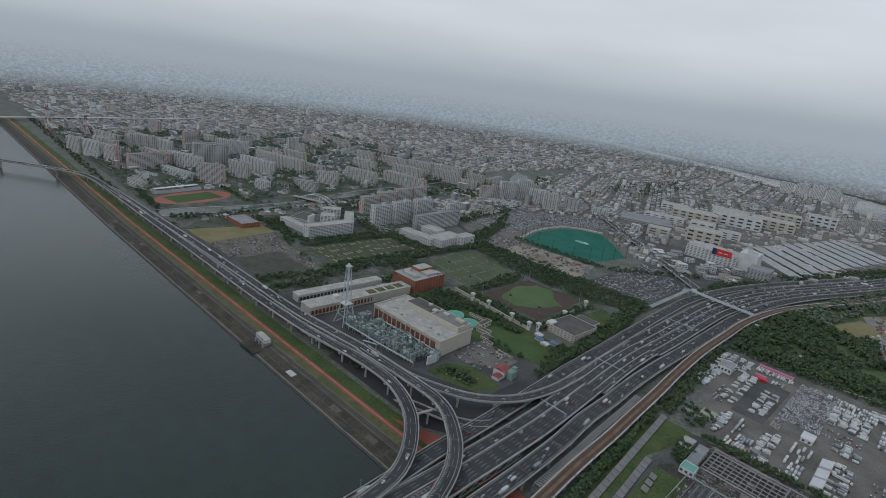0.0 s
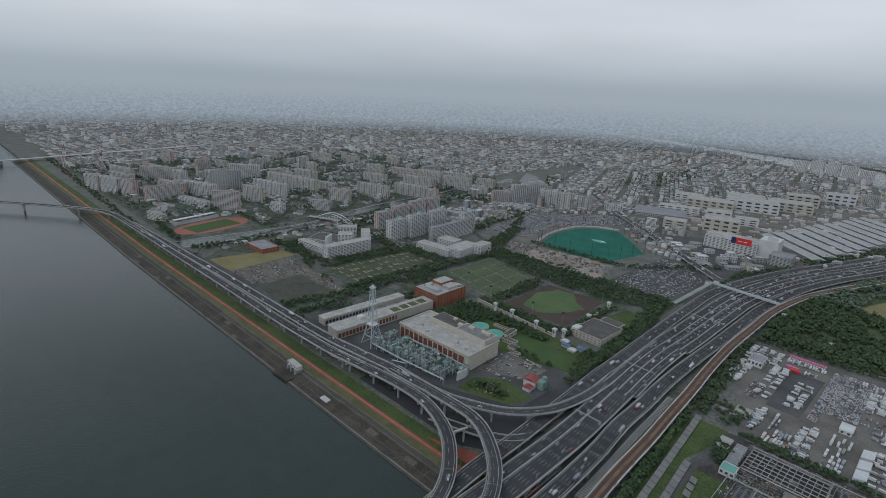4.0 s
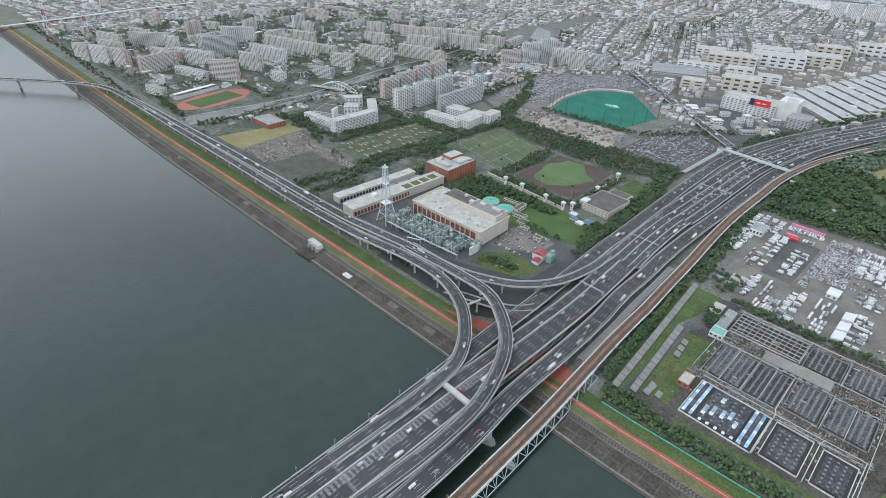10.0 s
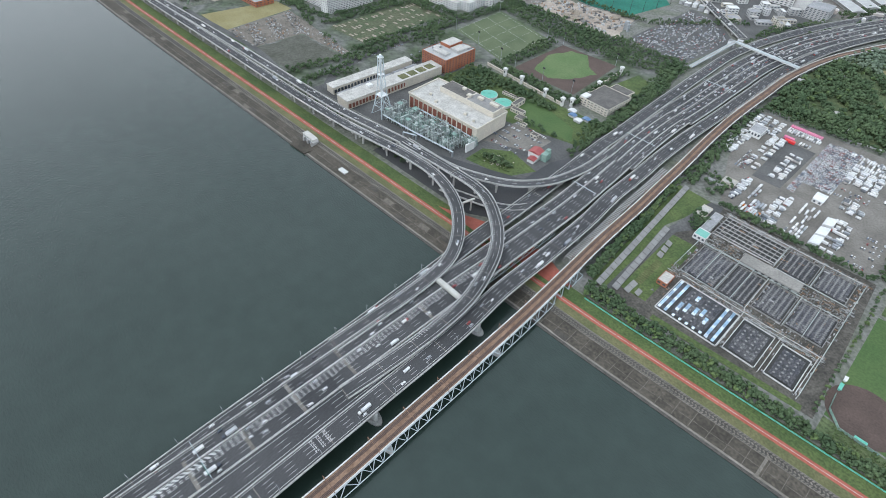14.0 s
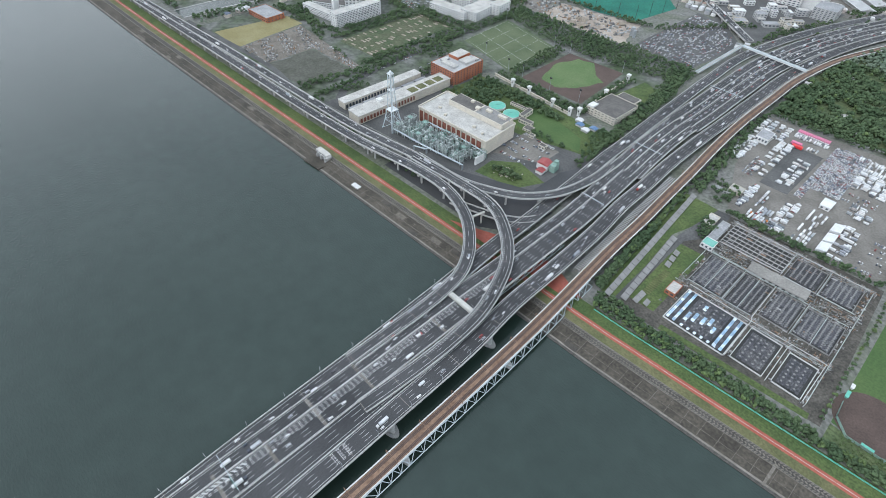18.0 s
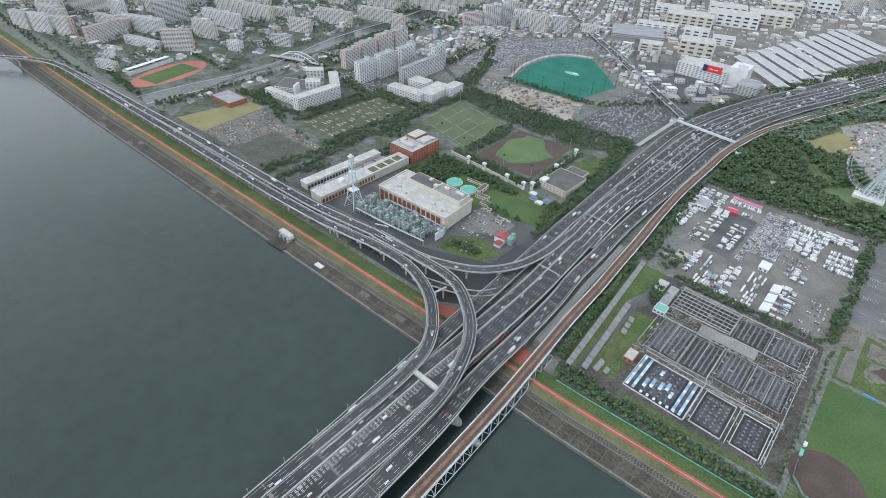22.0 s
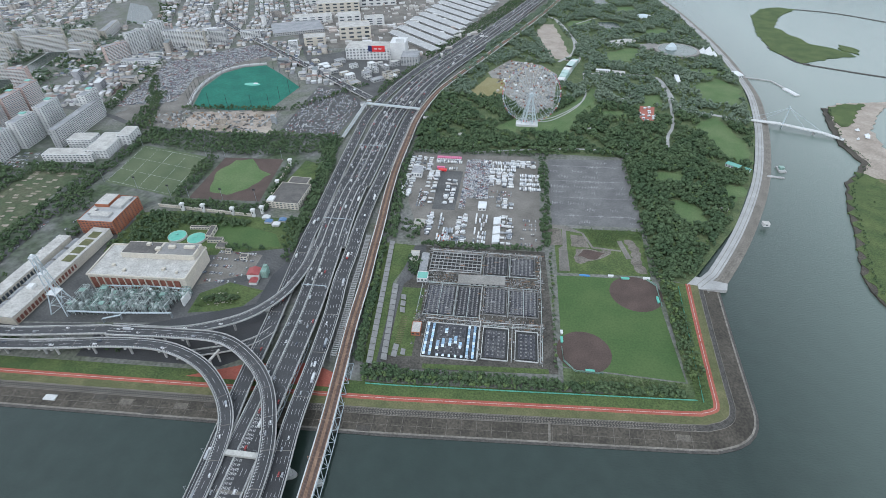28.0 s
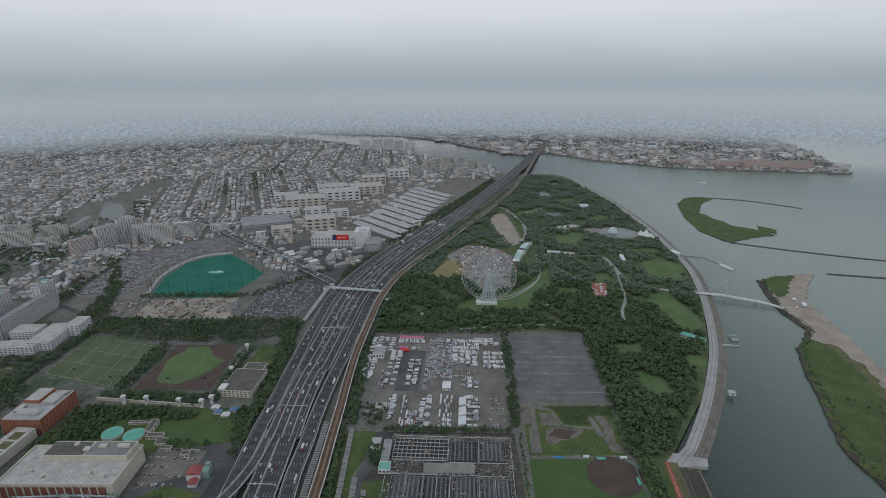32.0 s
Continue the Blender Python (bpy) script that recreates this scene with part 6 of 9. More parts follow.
# canal, arch bridge, pond
canal = smooth([(-1142, 352, ZG), (-1139, 446, ZG), (-1125, 566, ZG), (-1136, 710, ZG), (-1187, 868, ZG), (-1211, 1029, ZG), (-1230, 1228, ZG), (-1290, 1500, ZG)], 30)
solid("canal", MB().strip(canal, -22, 22, -0.3, 0.16), M["water"], "narrow still canal between housing blocks", kind="structure")
for o in (-24, 24):
    solid("canal_wall", MB().strip(canal, o - 1.5, o + 1.5, -0.3, 0.6), M["concrete"], "concrete wall of a canal", kind="structure")
patch("pond", [(-1240, 1632), (-1146, 1598), (-1200, 1720), (-1285, 1825), (-1376, 1866)], "water", "grey pond among trees", 0.1)
ab = thing("arch_bridge", "white steel arch bridge over a canal", "bridge", (-1117, 712, ZG))
part("deck", MB().strip([(-1204, 698, ZG + 3), (-1130, 726, ZG + 5), (-1056, 752, ZG + 3)], -7, 7, -1, 0.2), M["concrete"], ab)
for o in (-7.5, 7.5):
    pts = []
    for k in range(13):
        t = k / 12
        x0, y0 = -1180 + 100 * t, 707 + 37 * t
        pts.append((x0 + 0.44 * o, y0 - 0.9 * o, ZG + 4 + 17 * math.sin(math.pi * t)))
    part("arch", [m_.bar(a, b, 1.3) for m_ in (MB(),) for a, b in zip(pts, pts[1:])][-1], M["white_paint"], ab)
    hg = MB()
    for p in pts[1:-1]:
        hg.bar((p[0], p[1], ZG + 4), p, 0.3)
    part("hangers", hg, M["white_paint"], ab)
# grandstand
gs = thing("grandstand", "long pale grandstand beside a running track", "grandstand", (-1320, 470, ZG))
part("tier", MB().box(-1318, 450, ZG, 14, 120, 6, 0.24, 0.6, 1), M["concrete"], gs)
part("roof", MB().box(-1324, 449, ZG + 10, 12, 110, 0.8, 0.24), M["white_paint"], gs)
for k in range(6):
    part("column", MB().box(-1318 - k * 4.3 + 6, 405 + k * 18, ZG, 1, 1, 10.2), M["concrete"], gs)
# red and white lattice masts beyond the housing
for x, y, h in ((-2164, 330, 118), (-2080, 420, 96)):
    mt = thing("lattice_mast", "tall red and white lattice radio mast", "mast", (x, y, ZG))
    for seg in range(6):
        z0, z1 = ZG + h * seg / 6, ZG + h * (seg + 1) / 6
        a, b = 9 * (1 - seg / 6.6), 9 * (1 - (seg + 1) / 6.6)
        ms = MB()
        for sx, sy in ((-1, -1), (1, -1), (1, 1), (-1, 1)):
            ms.bar((x + sx * a, y + sy * a, z0), (x + sx * b, y + sy * b, z1), 0.9)
            ms.bar((x + sx * a, y + sy * a, z0), (x - sy * b, y + sx * b, z1), 0.6)
        part("section", ms, M["roof_red"] if seg % 2 == 0 else M["white_paint"], mt)
fbr = thing("far_bridge", "distant grey road bridge over the river", "bridge", (-2500, 0, 0), kind="structure")
part("deck", MB().strip([(-2380, -700, 17), (-2470, 196, 17), (-2552, 491, 17), (-2700, 1000, 14)], -9, 9, -2.5, 0), M["concrete_light"], fbr)
for k in range(8):
    part("pier", MB().box(-2475, 180 - k * 110, -2, 5, 14, 17), M["concrete"], fbr)
ch = thing("incinerator_chimney", "slim white chimney far in the city", "chimney", (-1330, 3560, ZG))
part("shaft", MB().tube((-1330, 3560, ZG), (-1330, 3560, ZG + 150), 7, 12, 5), M["white_paint"], ch)
part("hall", MB().box(-1380, 3540, ZG, 90, 60, 40), M["wall_grey"], ch)

# ---- the works site: hall, sheds, mast, pipework ----
hall = thing("machine_hall", "cream hall with red-brown louvres between pale columns", "hall", (-455, 480, ZG))
part("wall", MB().prism([(-524, 450), (-394, 456), (-398, 520), (-528, 512)], ZG - 0.5, ZG + 22), M["wall_cream"], hall)
part("roof", MB().prism([(-523, 451), (-395, 457), (-399, 519), (-527, 511)], ZG + 22.0, ZG + 22.4), M["roof_pale"], hall)
for a, b in (((-525, 449.4), (-393, 455.4)), ((-393.4, 456), (-397.4, 520)), ((-398, 520.6), (-528, 512.6)), ((-528.6, 512), (-524.6, 450))):
    part("parapet", MB().strip([(a[0], a[1], ZG + 21.4), (b[0], b[1], ZG + 21.4)], -0.8, 0.8, 0, 2.2), M["wall_cream"], hall)
for k in range(13):
    x = -519 + k * 9.3
    y = 450.2 + k * 0.43
    part("louvre", MB().box(x + 1.5, y - 0.5, ZG + 1, 7.0, 1.0, 17, 0.046), M["louver"], hall, "red-brown louvre panel")
    part("column", MB().box(x - 3.2, y - 0.9, ZG, 1.3, 2.0, 20, 0.046), M["wall_cream"], hall)
part("roof_house", MB().box(-450, 503, ZG + 22, 100, 26, 8, 0.05), M["wall_cream"], hall)
part("roof_house_top", MB().box(-476, 501.7, ZG + 30, 46, 23, 0.4, 0.05), M["roof_dark"], hall)
part("roof_house_top", MB().box(-426, 504.2, ZG + 30, 48, 23, 0.4, 0.05), M["solar"], hall)
for x, y, w, d, z in ((-452, 500, 7, 6, 30.4), (-436, 506, 9, 5, 30.4), (-470, 508, 5, 5, 30.4), (-412, 508, 14, 5, 30.4), (-500, 470, 4, 3, 22.4), (-480, 462, 3, 5, 22.4), (-430, 470, 4, 4, 22.4), (-410, 466, 3, 3, 22.4)):
    part("roof_unit", MB().box(x, y, ZG + z, w, d, 2.8, 0.05), M["wall_cream"], hall)
    part("roof_vent", MB().tube((x + w * 0.9, y, ZG + z), (x + w * 0.9, y, ZG + z + 1.6), 0.6, 8), M["steel_grey"], hall)
for i, (x, y, w, d, h, lab) in enumerate(((-627, 460, 17, 152, 11, "long narrow cream shed with a flat roof"), (-583, 466, 26, 182, 13, "long cream workshop with pale flat roof"))):
    sh = thing("workshop", lab, "shed", (x, y, ZG), "long workshops")
    part("wall", MB().box(x, y, ZG - 0.5, w, d, h + 0.5, -0.02), M["wall_cream"], sh)
    part("roof", MB().box(x, y, ZG + h, w + 1, d + 1, 0.7, -0.02), M["roof_pale"], sh)
    for k in range(int(d / 6)):
        yy = y - d / 2 + 3 + k * 6
        part("window", MB().box(x + w / 2 - 0.02 * (yy - y) * 0 + 0.1, yy, ZG + 3, 0.4, 3.6, h * 0.5), M["louver"] if i else M["glass_dark"], sh)
    if i:
        for k in range(4):
            part("roof_garden", MB().box(x + 3, y + 20 + k * 18, ZG + h + 0.7, 14, 14, 0.3, -0.02), M["grass_dry"], sh, "green roof bed")
        part("roof_unit", MB().box(x - 4, y - 40, ZG + h + 0.7, 8, 8, 4), M["wall_white"], sh)
for k in range(6):
    g = thing("gabled_shed", "small grey gabled shed between workshops", "shed", (-607, 395 + k * 26, ZG), "small sheds")
    part("wall", MB().box(-607, 395 + k * 26, ZG - 0.5, 13, 20, 6.5), M["wall_grey"], g)
    part("roof", MB().gable(-607, 395 + k * 26, ZG + 6, 13, 20, 3.2, 0, 0.6), M["roof_grey"], g)
bb = block("brick_office", -592, 595, 54, 70, 22, 0.03, "brick", "wall_grey", "red-brown brick office building with flat roof", False, category="office building", bay=5)
for x, y, w, d, h, m_ in ((-604, 612, 22, 30, 5, "brick"), (-580, 606, 18, 22, 4, "wall_grey"), (-590, 576, 30, 12, 3.5, "wall_grey"), (-608, 582, 8, 14, 3, "roof_grey"), (-576, 622, 12, 8, 3, "roof_grey")):
    part("roof_house", MB().box(x, y, ZG + 22, w, d, h, 0.03), M[m_], bb)
    part("roof_deck", MB().box(x, y, ZG + 22 + h, w - 1, d - 1, 0.3, 0.03), M["roof_pale"], bb)
# lattice mast on splayed legs
tw = thing("lattice_tower", "white lattice tower on four splayed legs", "tower", (-533, 407, ZG))
prof = [(0, 11.0), (14, 8.0), (30, 5.2), (46, 4.0), (60, 3.2), (74, 2.8), (86, 2.4)]
for (z0, a), (z1, b) in zip(prof, prof[1:]):
    for k, (sx, sy) in enumerate(((-1, -1), (1, -1), (1, 1), (-1, 1))):
        nx, ny = (-sy, sx)
        part("leg", MB().tube((-533 + sx * a, 407 + sy * a, ZG + z0 - 0.3), (-533 + sx * b, 407 + sy * b, ZG + z1), 0.75 if z0 < 30 else 0.5, 7), M["steel_pale"], tw)
        br = MB().tube((-533 + sx * a, 407 + sy * a, ZG + z0), (-533 + nx * b, 407 + ny * b, ZG + z1), 0.3, 5)
        br.tube((-533 + sx * b, 407 + sy * b, ZG + z1), (-533 + nx * b, 407 + ny * b, ZG + z1), 0.3, 5)
        part("brace", br, M["steel_pale"], tw)
part("platform", MB().box(-533, 407, ZG + 30, 13, 13, 0.8), M["white_paint"], tw)
part("platform", MB().box(-533, 407, ZG + 60, 8, 8, 0.8), M["white_paint"], tw)
part("flue", MB().tube((-533, 407, ZG + 28), (-533, 407, ZG + 88), 1.5, 12), M["white_paint"], tw)
part("platform", MB().box(-533, 407, ZG + 84, 7, 7, 0.8), M["white_paint"], tw)
# process units: frames, vessels and pipes
prng = random.Random(21)
for i in range(22):
    col, row = i % 11, i // 11
    x, y = -518 + col * 12.4 + prng.uniform(-1.5, 1.5), 408 + row * 21 + col * 1.6
    if col > 9 and row == 0:
        continue
    u = thing("process_unit", "grey-green steel frame packed with pipes and vessels", "process plant", (x, y, ZG), "process units")
    hh = prng.uniform(8, 17)
    w, d = 10.0, 16.0
    fr = MB()
    for sx in (-1, 0, 1):
        for sy in (-1, 0, 1):
            fr.box(x + sx * w / 2, y + sy * d / 2, ZG - 0.3, 0.5, 0.5, hh + 0.3)
    for z in (hh * 0.5, hh):
        for s in (-1, 0, 1):
            fr.box(x, y + s * d / 2, ZG + z - 0.4, w, 0.4, 0.4).box(x + s * w / 2, y, ZG + z - 0.4, 0.4, d, 0.4)
    part("steel_frame", fr, M["pipe_green"] if prng.random() < 0.3 else M["pipe"], u)
    part("deck_plate", MB().box(x + prng.uniform(-1, 1), y + prng.uniform(-3, 3), ZG + hh * prng.choice((0.5, 1.0)), w * 0.7, d * 0.4, 0.2), M["pipe_green"], u)
    for k in range(prng.randint(2, 4)):
        vx, vy, r = x + prng.uniform(-3.5, 3.5), y + prng.uniform(-6, 6), prng.uniform(1.0, 2.6)
        vh = prng.uniform(5, 16)
        part("vessel", MB().tube((vx, vy, ZG - 0.2), (vx, vy, ZG + vh), r, 10).tube((vx, vy, ZG + vh), (vx, vy, ZG + vh + r * 0.6), r, 10, r * 0.4), M["pipe"], u)
    pp = MB()
    for k in range(prng.randint(16, 24)):
        z = ZG + prng.uniform(1.5, hh + 1.6)
        r = prng.uniform(0.15, 0.6)
        a = (x + prng.uniform(-w, w) / 2, y + prng.uniform(-d, d) / 2, z)
        b = (x + prng.choice((-1, 1)) * w / 2, a[1], z) if prng.random() < 0.5 else (a[0], y + prng.choice((-1, 1)) * d / 2, z)
        c = (b[0], b[1], ZG + prng.uniform(0, hh))
        pp.tube(a, b, r, 6).tube(b, c, r, 6)
    part("pipe_run", pp, M["pipe"], u, "grey pipes", "stuff")
for pts in ([(-520, 398, 8), (-460, 402, 8), (-392, 410, 8)], [(-500, 446, 9), (-430, 452, 9), (-390, 452, 9)], [(-470, 392, 7), (-452, 400, 7), (-448, 440, 7)]):
    pr = thing("pipe_rack", "long pale pipe run on steel trestles", "pipe rack", (pts[0][0], pts[0][1], ZG), "pipe racks")
    for o in (-0.9, 0, 0.9):
        part("pipe", [m_.tube((a[0], a[1] + o, ZG + a[2]), (b[0], b[1] + o, ZG + b[2]), 0.35, 7) for m_ in (MB(),) for a, b in zip(pts, pts[1:])][-1], M["steel_pale"], pr)
    for p in pts:
        part("trestle", MB().box(p[0], p[1], ZG - 0.3, 0.6, 3.0, p[2]), M["steel_grey"], pr)
pl = thing("wall_panel_unit", "tall white screen panel beside pipework", "screen", (-388, 438, ZG))
part("panel", MB().box(-388, 438, ZG - 0.3, 2, 16, 12), M["wall_white"], pl)
# round green covered tanks
for x, y in ((-471, 565), (-440, 563)):
    tk = thing("round_tank", "round tank with bright green domed cover", "tank", (x, y, ZG), "round tanks")
    part("wall", MB().tube((x, y, ZG - 0.3), (x, y, ZG + 3.6), 13.2, 36), M["concrete_light"], tk)
    part("cover", MB().tube((x, y, ZG + 3.6), (x, y, ZG + 5.2), 12.8, 36, 2.0), M["tank_green"], tk)
    part("hatch", MB().tube((x, y, ZG + 5.2), (x, y, ZG + 6.0), 1.6, 14), M["roof_green"], tk)
    rb_ = MB()
    for k in range(12):
        t = k * math.pi / 6
        rb_.bar((x + 12.6 * math.cos(t), y + 12.6 * math.sin(t), ZG + 3.8), (x + 2 * math.cos(t), y + 2 * math.sin(t), ZG + 5.3), 0.22)
    part("ribs", rb_, M["roof_green"], tk)
for x, y, w, d, h in ((-410, 562, 22, 8, 5), (-424, 578, 8, 26, 7), (-448, 590, 30, 5, 3), (-396, 552, 14, 12, 3), (-352, 530, 10, 8, 5), (-380, 540, 8, 6, 4)):
    block("service_building", x, y, w, d, h, 0.1, "wall_cream", "roof_dark", "small cream service building with dark roof", False, "service buildings", floors=1, category="building", bay=4)
# the white piers and the wall round the ball park
for x, y in ((-499, 633), (-465, 634), (-415, 631), (-381, 630), (-371, 640), (-376, 718), (-381, 791)):
    pi = thing("gate_pier", "tall white pier in a park wall", "pier", (x, y, ZG), "white piers")
    part("shaft", MB().box(x, y, ZG - 0.4, 4.0, 4.0, 11.4), M["wall_white"], pi)
    part("cap", MB().box(x, y, ZG + 11, 6.0, 6.0, 2.6), M["wall_white"], pi)
    part("opening", MB().box(x, y - 2.0, ZG + 6.5, 1.8, 0.3, 3.0), M["dark"], pi)
pw = thing("park_wall", "long pale wall of repeated small arches", "wall", (-440, 632, ZG))
for a, b in (((-545, 640), (-381, 630)), ((-373, 640), (-384, 800))):
    n = int(math.hypot(b[0] - a[0], b[1] - a[1]) / 4)
    for k in range(n):
        t = (k + 0.5) / n
        h = math.atan2(b[1] - a[1], b[0] - a[0])
        part("wall_panel", MB().box(a[0] + (b[0] - a[0]) * t, a[1] + (b[1] - a[1]) * t, ZG - 0.3, 2.8, 0.8, 4.2, h), M["wall_cream"], pw)
    part("coping", MB().strip([(a[0], a[1], ZG), (b[0], b[1], ZG)], -0.8, 0.8, 3.9, 4.7), M["wall_cream"], pw)
    part("footing", MB().strip([(a[0], a[1], ZG), (b[0], b[1], ZG)], -0.7, 0.7, -0.3, 0.9), M["wall_cream"], pw)
pm = block("pump_house", -342, 686, 50, 60, 11, -0.03, "wall_cream", "roof_dark", "cream pump house with a dark flat roof", False, category="pump house", bay=6)
part("annex", MB().box(-342, 730, ZG - 0.3, 34, 22, 9, -0.03), M["wall_cream"], pm)
part("annex_roof", MB().box(-342, 730, ZG + 8.7, 31, 19, 0.4, -0.03), M["roof_dark"], pm)
part("roof_frame", MB().box(-364, 664, ZG + 11, 10, 14, 3, -0.03), M["wall_white"], pm)
rh = thing("red_roof_house", "small plant house with red roof and green tower", "house", (-320, 495, ZG))
part("wall", MB().box(-322, 496, ZG - 0.4, 16, 14, 9, 0.1), M["wall_white"], rh)
part("roof", MB().gable(-322, 496, ZG + 8.6, 16, 14, 3, 0.1, 0.5), M["roof_red"], rh)
part("tower", MB().box(-309, 500, ZG - 0.4, 8, 12, 11, 0.1).box(-309, 504, ZG + 10, 5, 5, 4, 0.1), M["pipe_green"], rh)
part("porch", MB().box(-318, 483, ZG - 0.4, 10, 9, 5, 0.1), M["wall_white"], rh)
part("porch_roof", MB().gable(-318, 483, ZG + 4.6, 10, 9, 2, 0.1, 0.4), M["roof_red"], rh)
for x, y, c_ in ((-352, 618, "blue"), (-338, 612, "wall_white"), (-332, 624, "blue"), (-360, 628, "wall_white")):
    s_ = thing("blue_tarp_shed", "low shed with pale blue sheeting", "shed", (x, y, ZG), "tarp sheds")
    part("wall", MB().box(x, y, ZG - 0.3, 11, 8, 3.3), M["wall_grey"], s_)
    part("roof", MB().gable(x, y, ZG + 3, 11, 8, 1.4, 0, 0.4), M[c_] if c_ != "blue" else M["panel_blue"], s_)
sb2 = thing("rubble_heap", "scattered pale rubble on weeds", "rubble", (-350, 447, ZG), kind="stuff")
rb2 = MB()
for k in range(120):
    rb2.box(-352 + prng.gauss(0, 8), 448 + prng.gauss(0, 5), ZG, prng.uniform(0.6, 2.2), prng.uniform(0.6, 2), prng.uniform(0.4, 1.4), prng.uniform(0, 3), 0.7)
part("rubble", rb2, M["wall_cream"], sb2, kind="stuff")
# lines of the sports pitch
ln_ = thing("pitch_lines", "white painted lines of sports pitches", "line", (-610, 750, ZG), kind="structure")
for k in range(5):
    t = k / 4
    part("line", MB().strip([(-678 + 133 * t, 705 - 30 * t, ZG + 0.2), (-686 + 133 * t, 828 - 28 * t, ZG + 0.2)], -0.12, 0.12, 0, 0.03), M["white_line"], ln_)
for k in range(4):
    t = k / 3
    part("line", MB().strip([(-678 - 8 * t, 705 + 123 * t, ZG + 0.205), (-545 - 8 * t, 675 + 125 * t, ZG + 0.205)], -0.12, 0.12, 0, 0.03), M["white_line"], ln_)
for x, y in ((-540, 668), (-548, 805), (-680, 700), (-690, 832), (-508, 668), (-395, 672), (-404, 810), (-512, 806), (-450, 668), (-610, 686)):
    fl = thing("floodlight", "tall dark sports floodlight pole", "floodlight", (x, y, ZG), "floodlights")
    part("pole", MB().tube((x, y, ZG - 0.3), (x, y, ZG + 22), 0.4, 7, 0.25), M["steel_grey"], fl)
    part("lamp_head", MB().box(x, y, ZG + 20.5, 4.0, 1.0, 2.6), M["dark"], fl)
# dug trenches and rubble in the fields
tr_ = thing("dug_trench", "pale sandy trenches dug in a grass field", "trench", (-780, 620, ZG), kind="stuff")
tm, ts = MB(), MB()
for a in range(4):
    for k in range(26):
        if prng.random() < (0.75, 0.5, 0.7, 0.35)[a]:
            x, y = -828 + a * 24 + prng.uniform(-3, 3), 532 + k * 7.4
            tm.box(x + 4 + k * 0.2, y, ZG + 0.04, prng.uniform(5, 13), prng.uniform(2.5, 6), 0.14 + k * 0.002 + a * 0.06, 0.06)
            if prng.random() < 0.4:
                ts.box(x + 10, y, ZG + 0.05, prng.uniform(3, 6), prng.uniform(2, 5), 0.4 + k * 0.003 + a * 0.08, 0.1)
part("trench", tm, M["soil"], tr_, kind="stuff")
part("spoil", ts, M["sand"], tr_, kind="stuff")
jk = MB()
for k in range(2600):
    x, y = prng.uniform(-936, -724), prng.uniform(370, 504)
    if inside(x, y, [(-920, 370), (-935, 503), (-832, 495), (-727, 487), (-726, 474), (-836, 468), (-836, 372)]) and prng.random() < 0.5 + 0.5 * math.sin(y * 0.16 + x * 0.05):
        jk.box(x, y, ZG, prng.uniform(0.8, 4), prng.uniform(0.8, 3), prng.uniform(0.4, 2.2), prng.uniform(0, 3), 0.7)
for k in range(500):
    x, y = prng.uniform(-788, -480), prng.uniform(914, 1005)
    if inside(x, y, [(-786, 916), (-500, 914), (-478, 1000), (-712, 996)]):
        jk.box(x, y, ZG, prng.uniform(1, 9), prng.uniform(1, 6), prng.uniform(0.5, 4), prng.uniform(0, 3), 0.6)
for k in range(16):
    x, y, r = prng.uniform(-650, -500), prng.uniform(920, 1000), prng.uniform(6, 16)
    hp = MB().tube((x, y, ZG - 0.2), (x + prng.uniform(-2, 2), y, ZG + r * 0.3), r, 11, r * 0.2)
    solid("soil_mound", hp, M["soil" if k % 3 else "sand"], "rounded mound of pale bare soil", "mound", "soil mounds")
solid("rubble", jk, M["duct"], "heaps of mixed building rubble and scrap", "rubble", kind="stuff")
# driving range
dr = thing("driving_range", "green driving range with curved white net wall", "driving range", (-620, 1150, ZG))
arc = smooth([(-695, 1020, ZG), (-722, 1120, ZG), (-718, 1222, ZG), (-682, 1272, ZG), (-630, 1293, ZG)], 12)
part("stand_wall", MB().strip(arc, -3, 0, -0.3, 3.4), M["wall_grey"], dr)
for k, z in enumerate((2.8, 3.0)):
    part("rail", MB().strip(arc, -3.0 - 3.2 * k, -2.4 - 3.2 * k, z + 0.6, z + 1.2), M["white_paint"], dr)
for p in arc[::2] + [(-600, 1264, ZG), (-573, 1238, ZG), (-535, 1200, ZG), (-493, 1155, ZG), (-500, 1110, ZG), (-507, 1068, ZG), (-514, 1025, ZG), (-550, 1017, ZG), (-600, 1008, ZG), (-645, 1015, ZG), (-690, 1024, ZG)]:
    part("net_pole", MB().tube((p[0], p[1], ZG - 0.3), (p[0], p[1], ZG + 34), 0.4, 6), M["dark"], dr)
part("target_green", MB().prism(disc(-612, 1160, 20, 20, ry=9), ZG, ZG + 0.3), M["tank_green"], dr)
part("target_mark", MB().prism(disc(-606, 1166, 6, 14, ry=4), ZG + 0.3, ZG + 0.5), M["white_paint"], dr)
cr = thing("crusher_plant", "pale grey crusher tower on a demolition site", "machine", (-478, 960, ZG))
part("tower", MB().box(-480, 962, ZG - 0.3, 7, 7, 16).tube((-472, 955, ZG), (-472, 955, ZG + 14), 2.6, 12), M["steel_grey"], cr)
part("conveyor", MB().bar((-480, 962, ZG + 14), (-500, 940, ZG + 1), 1.4), M["steel_grey"], cr)

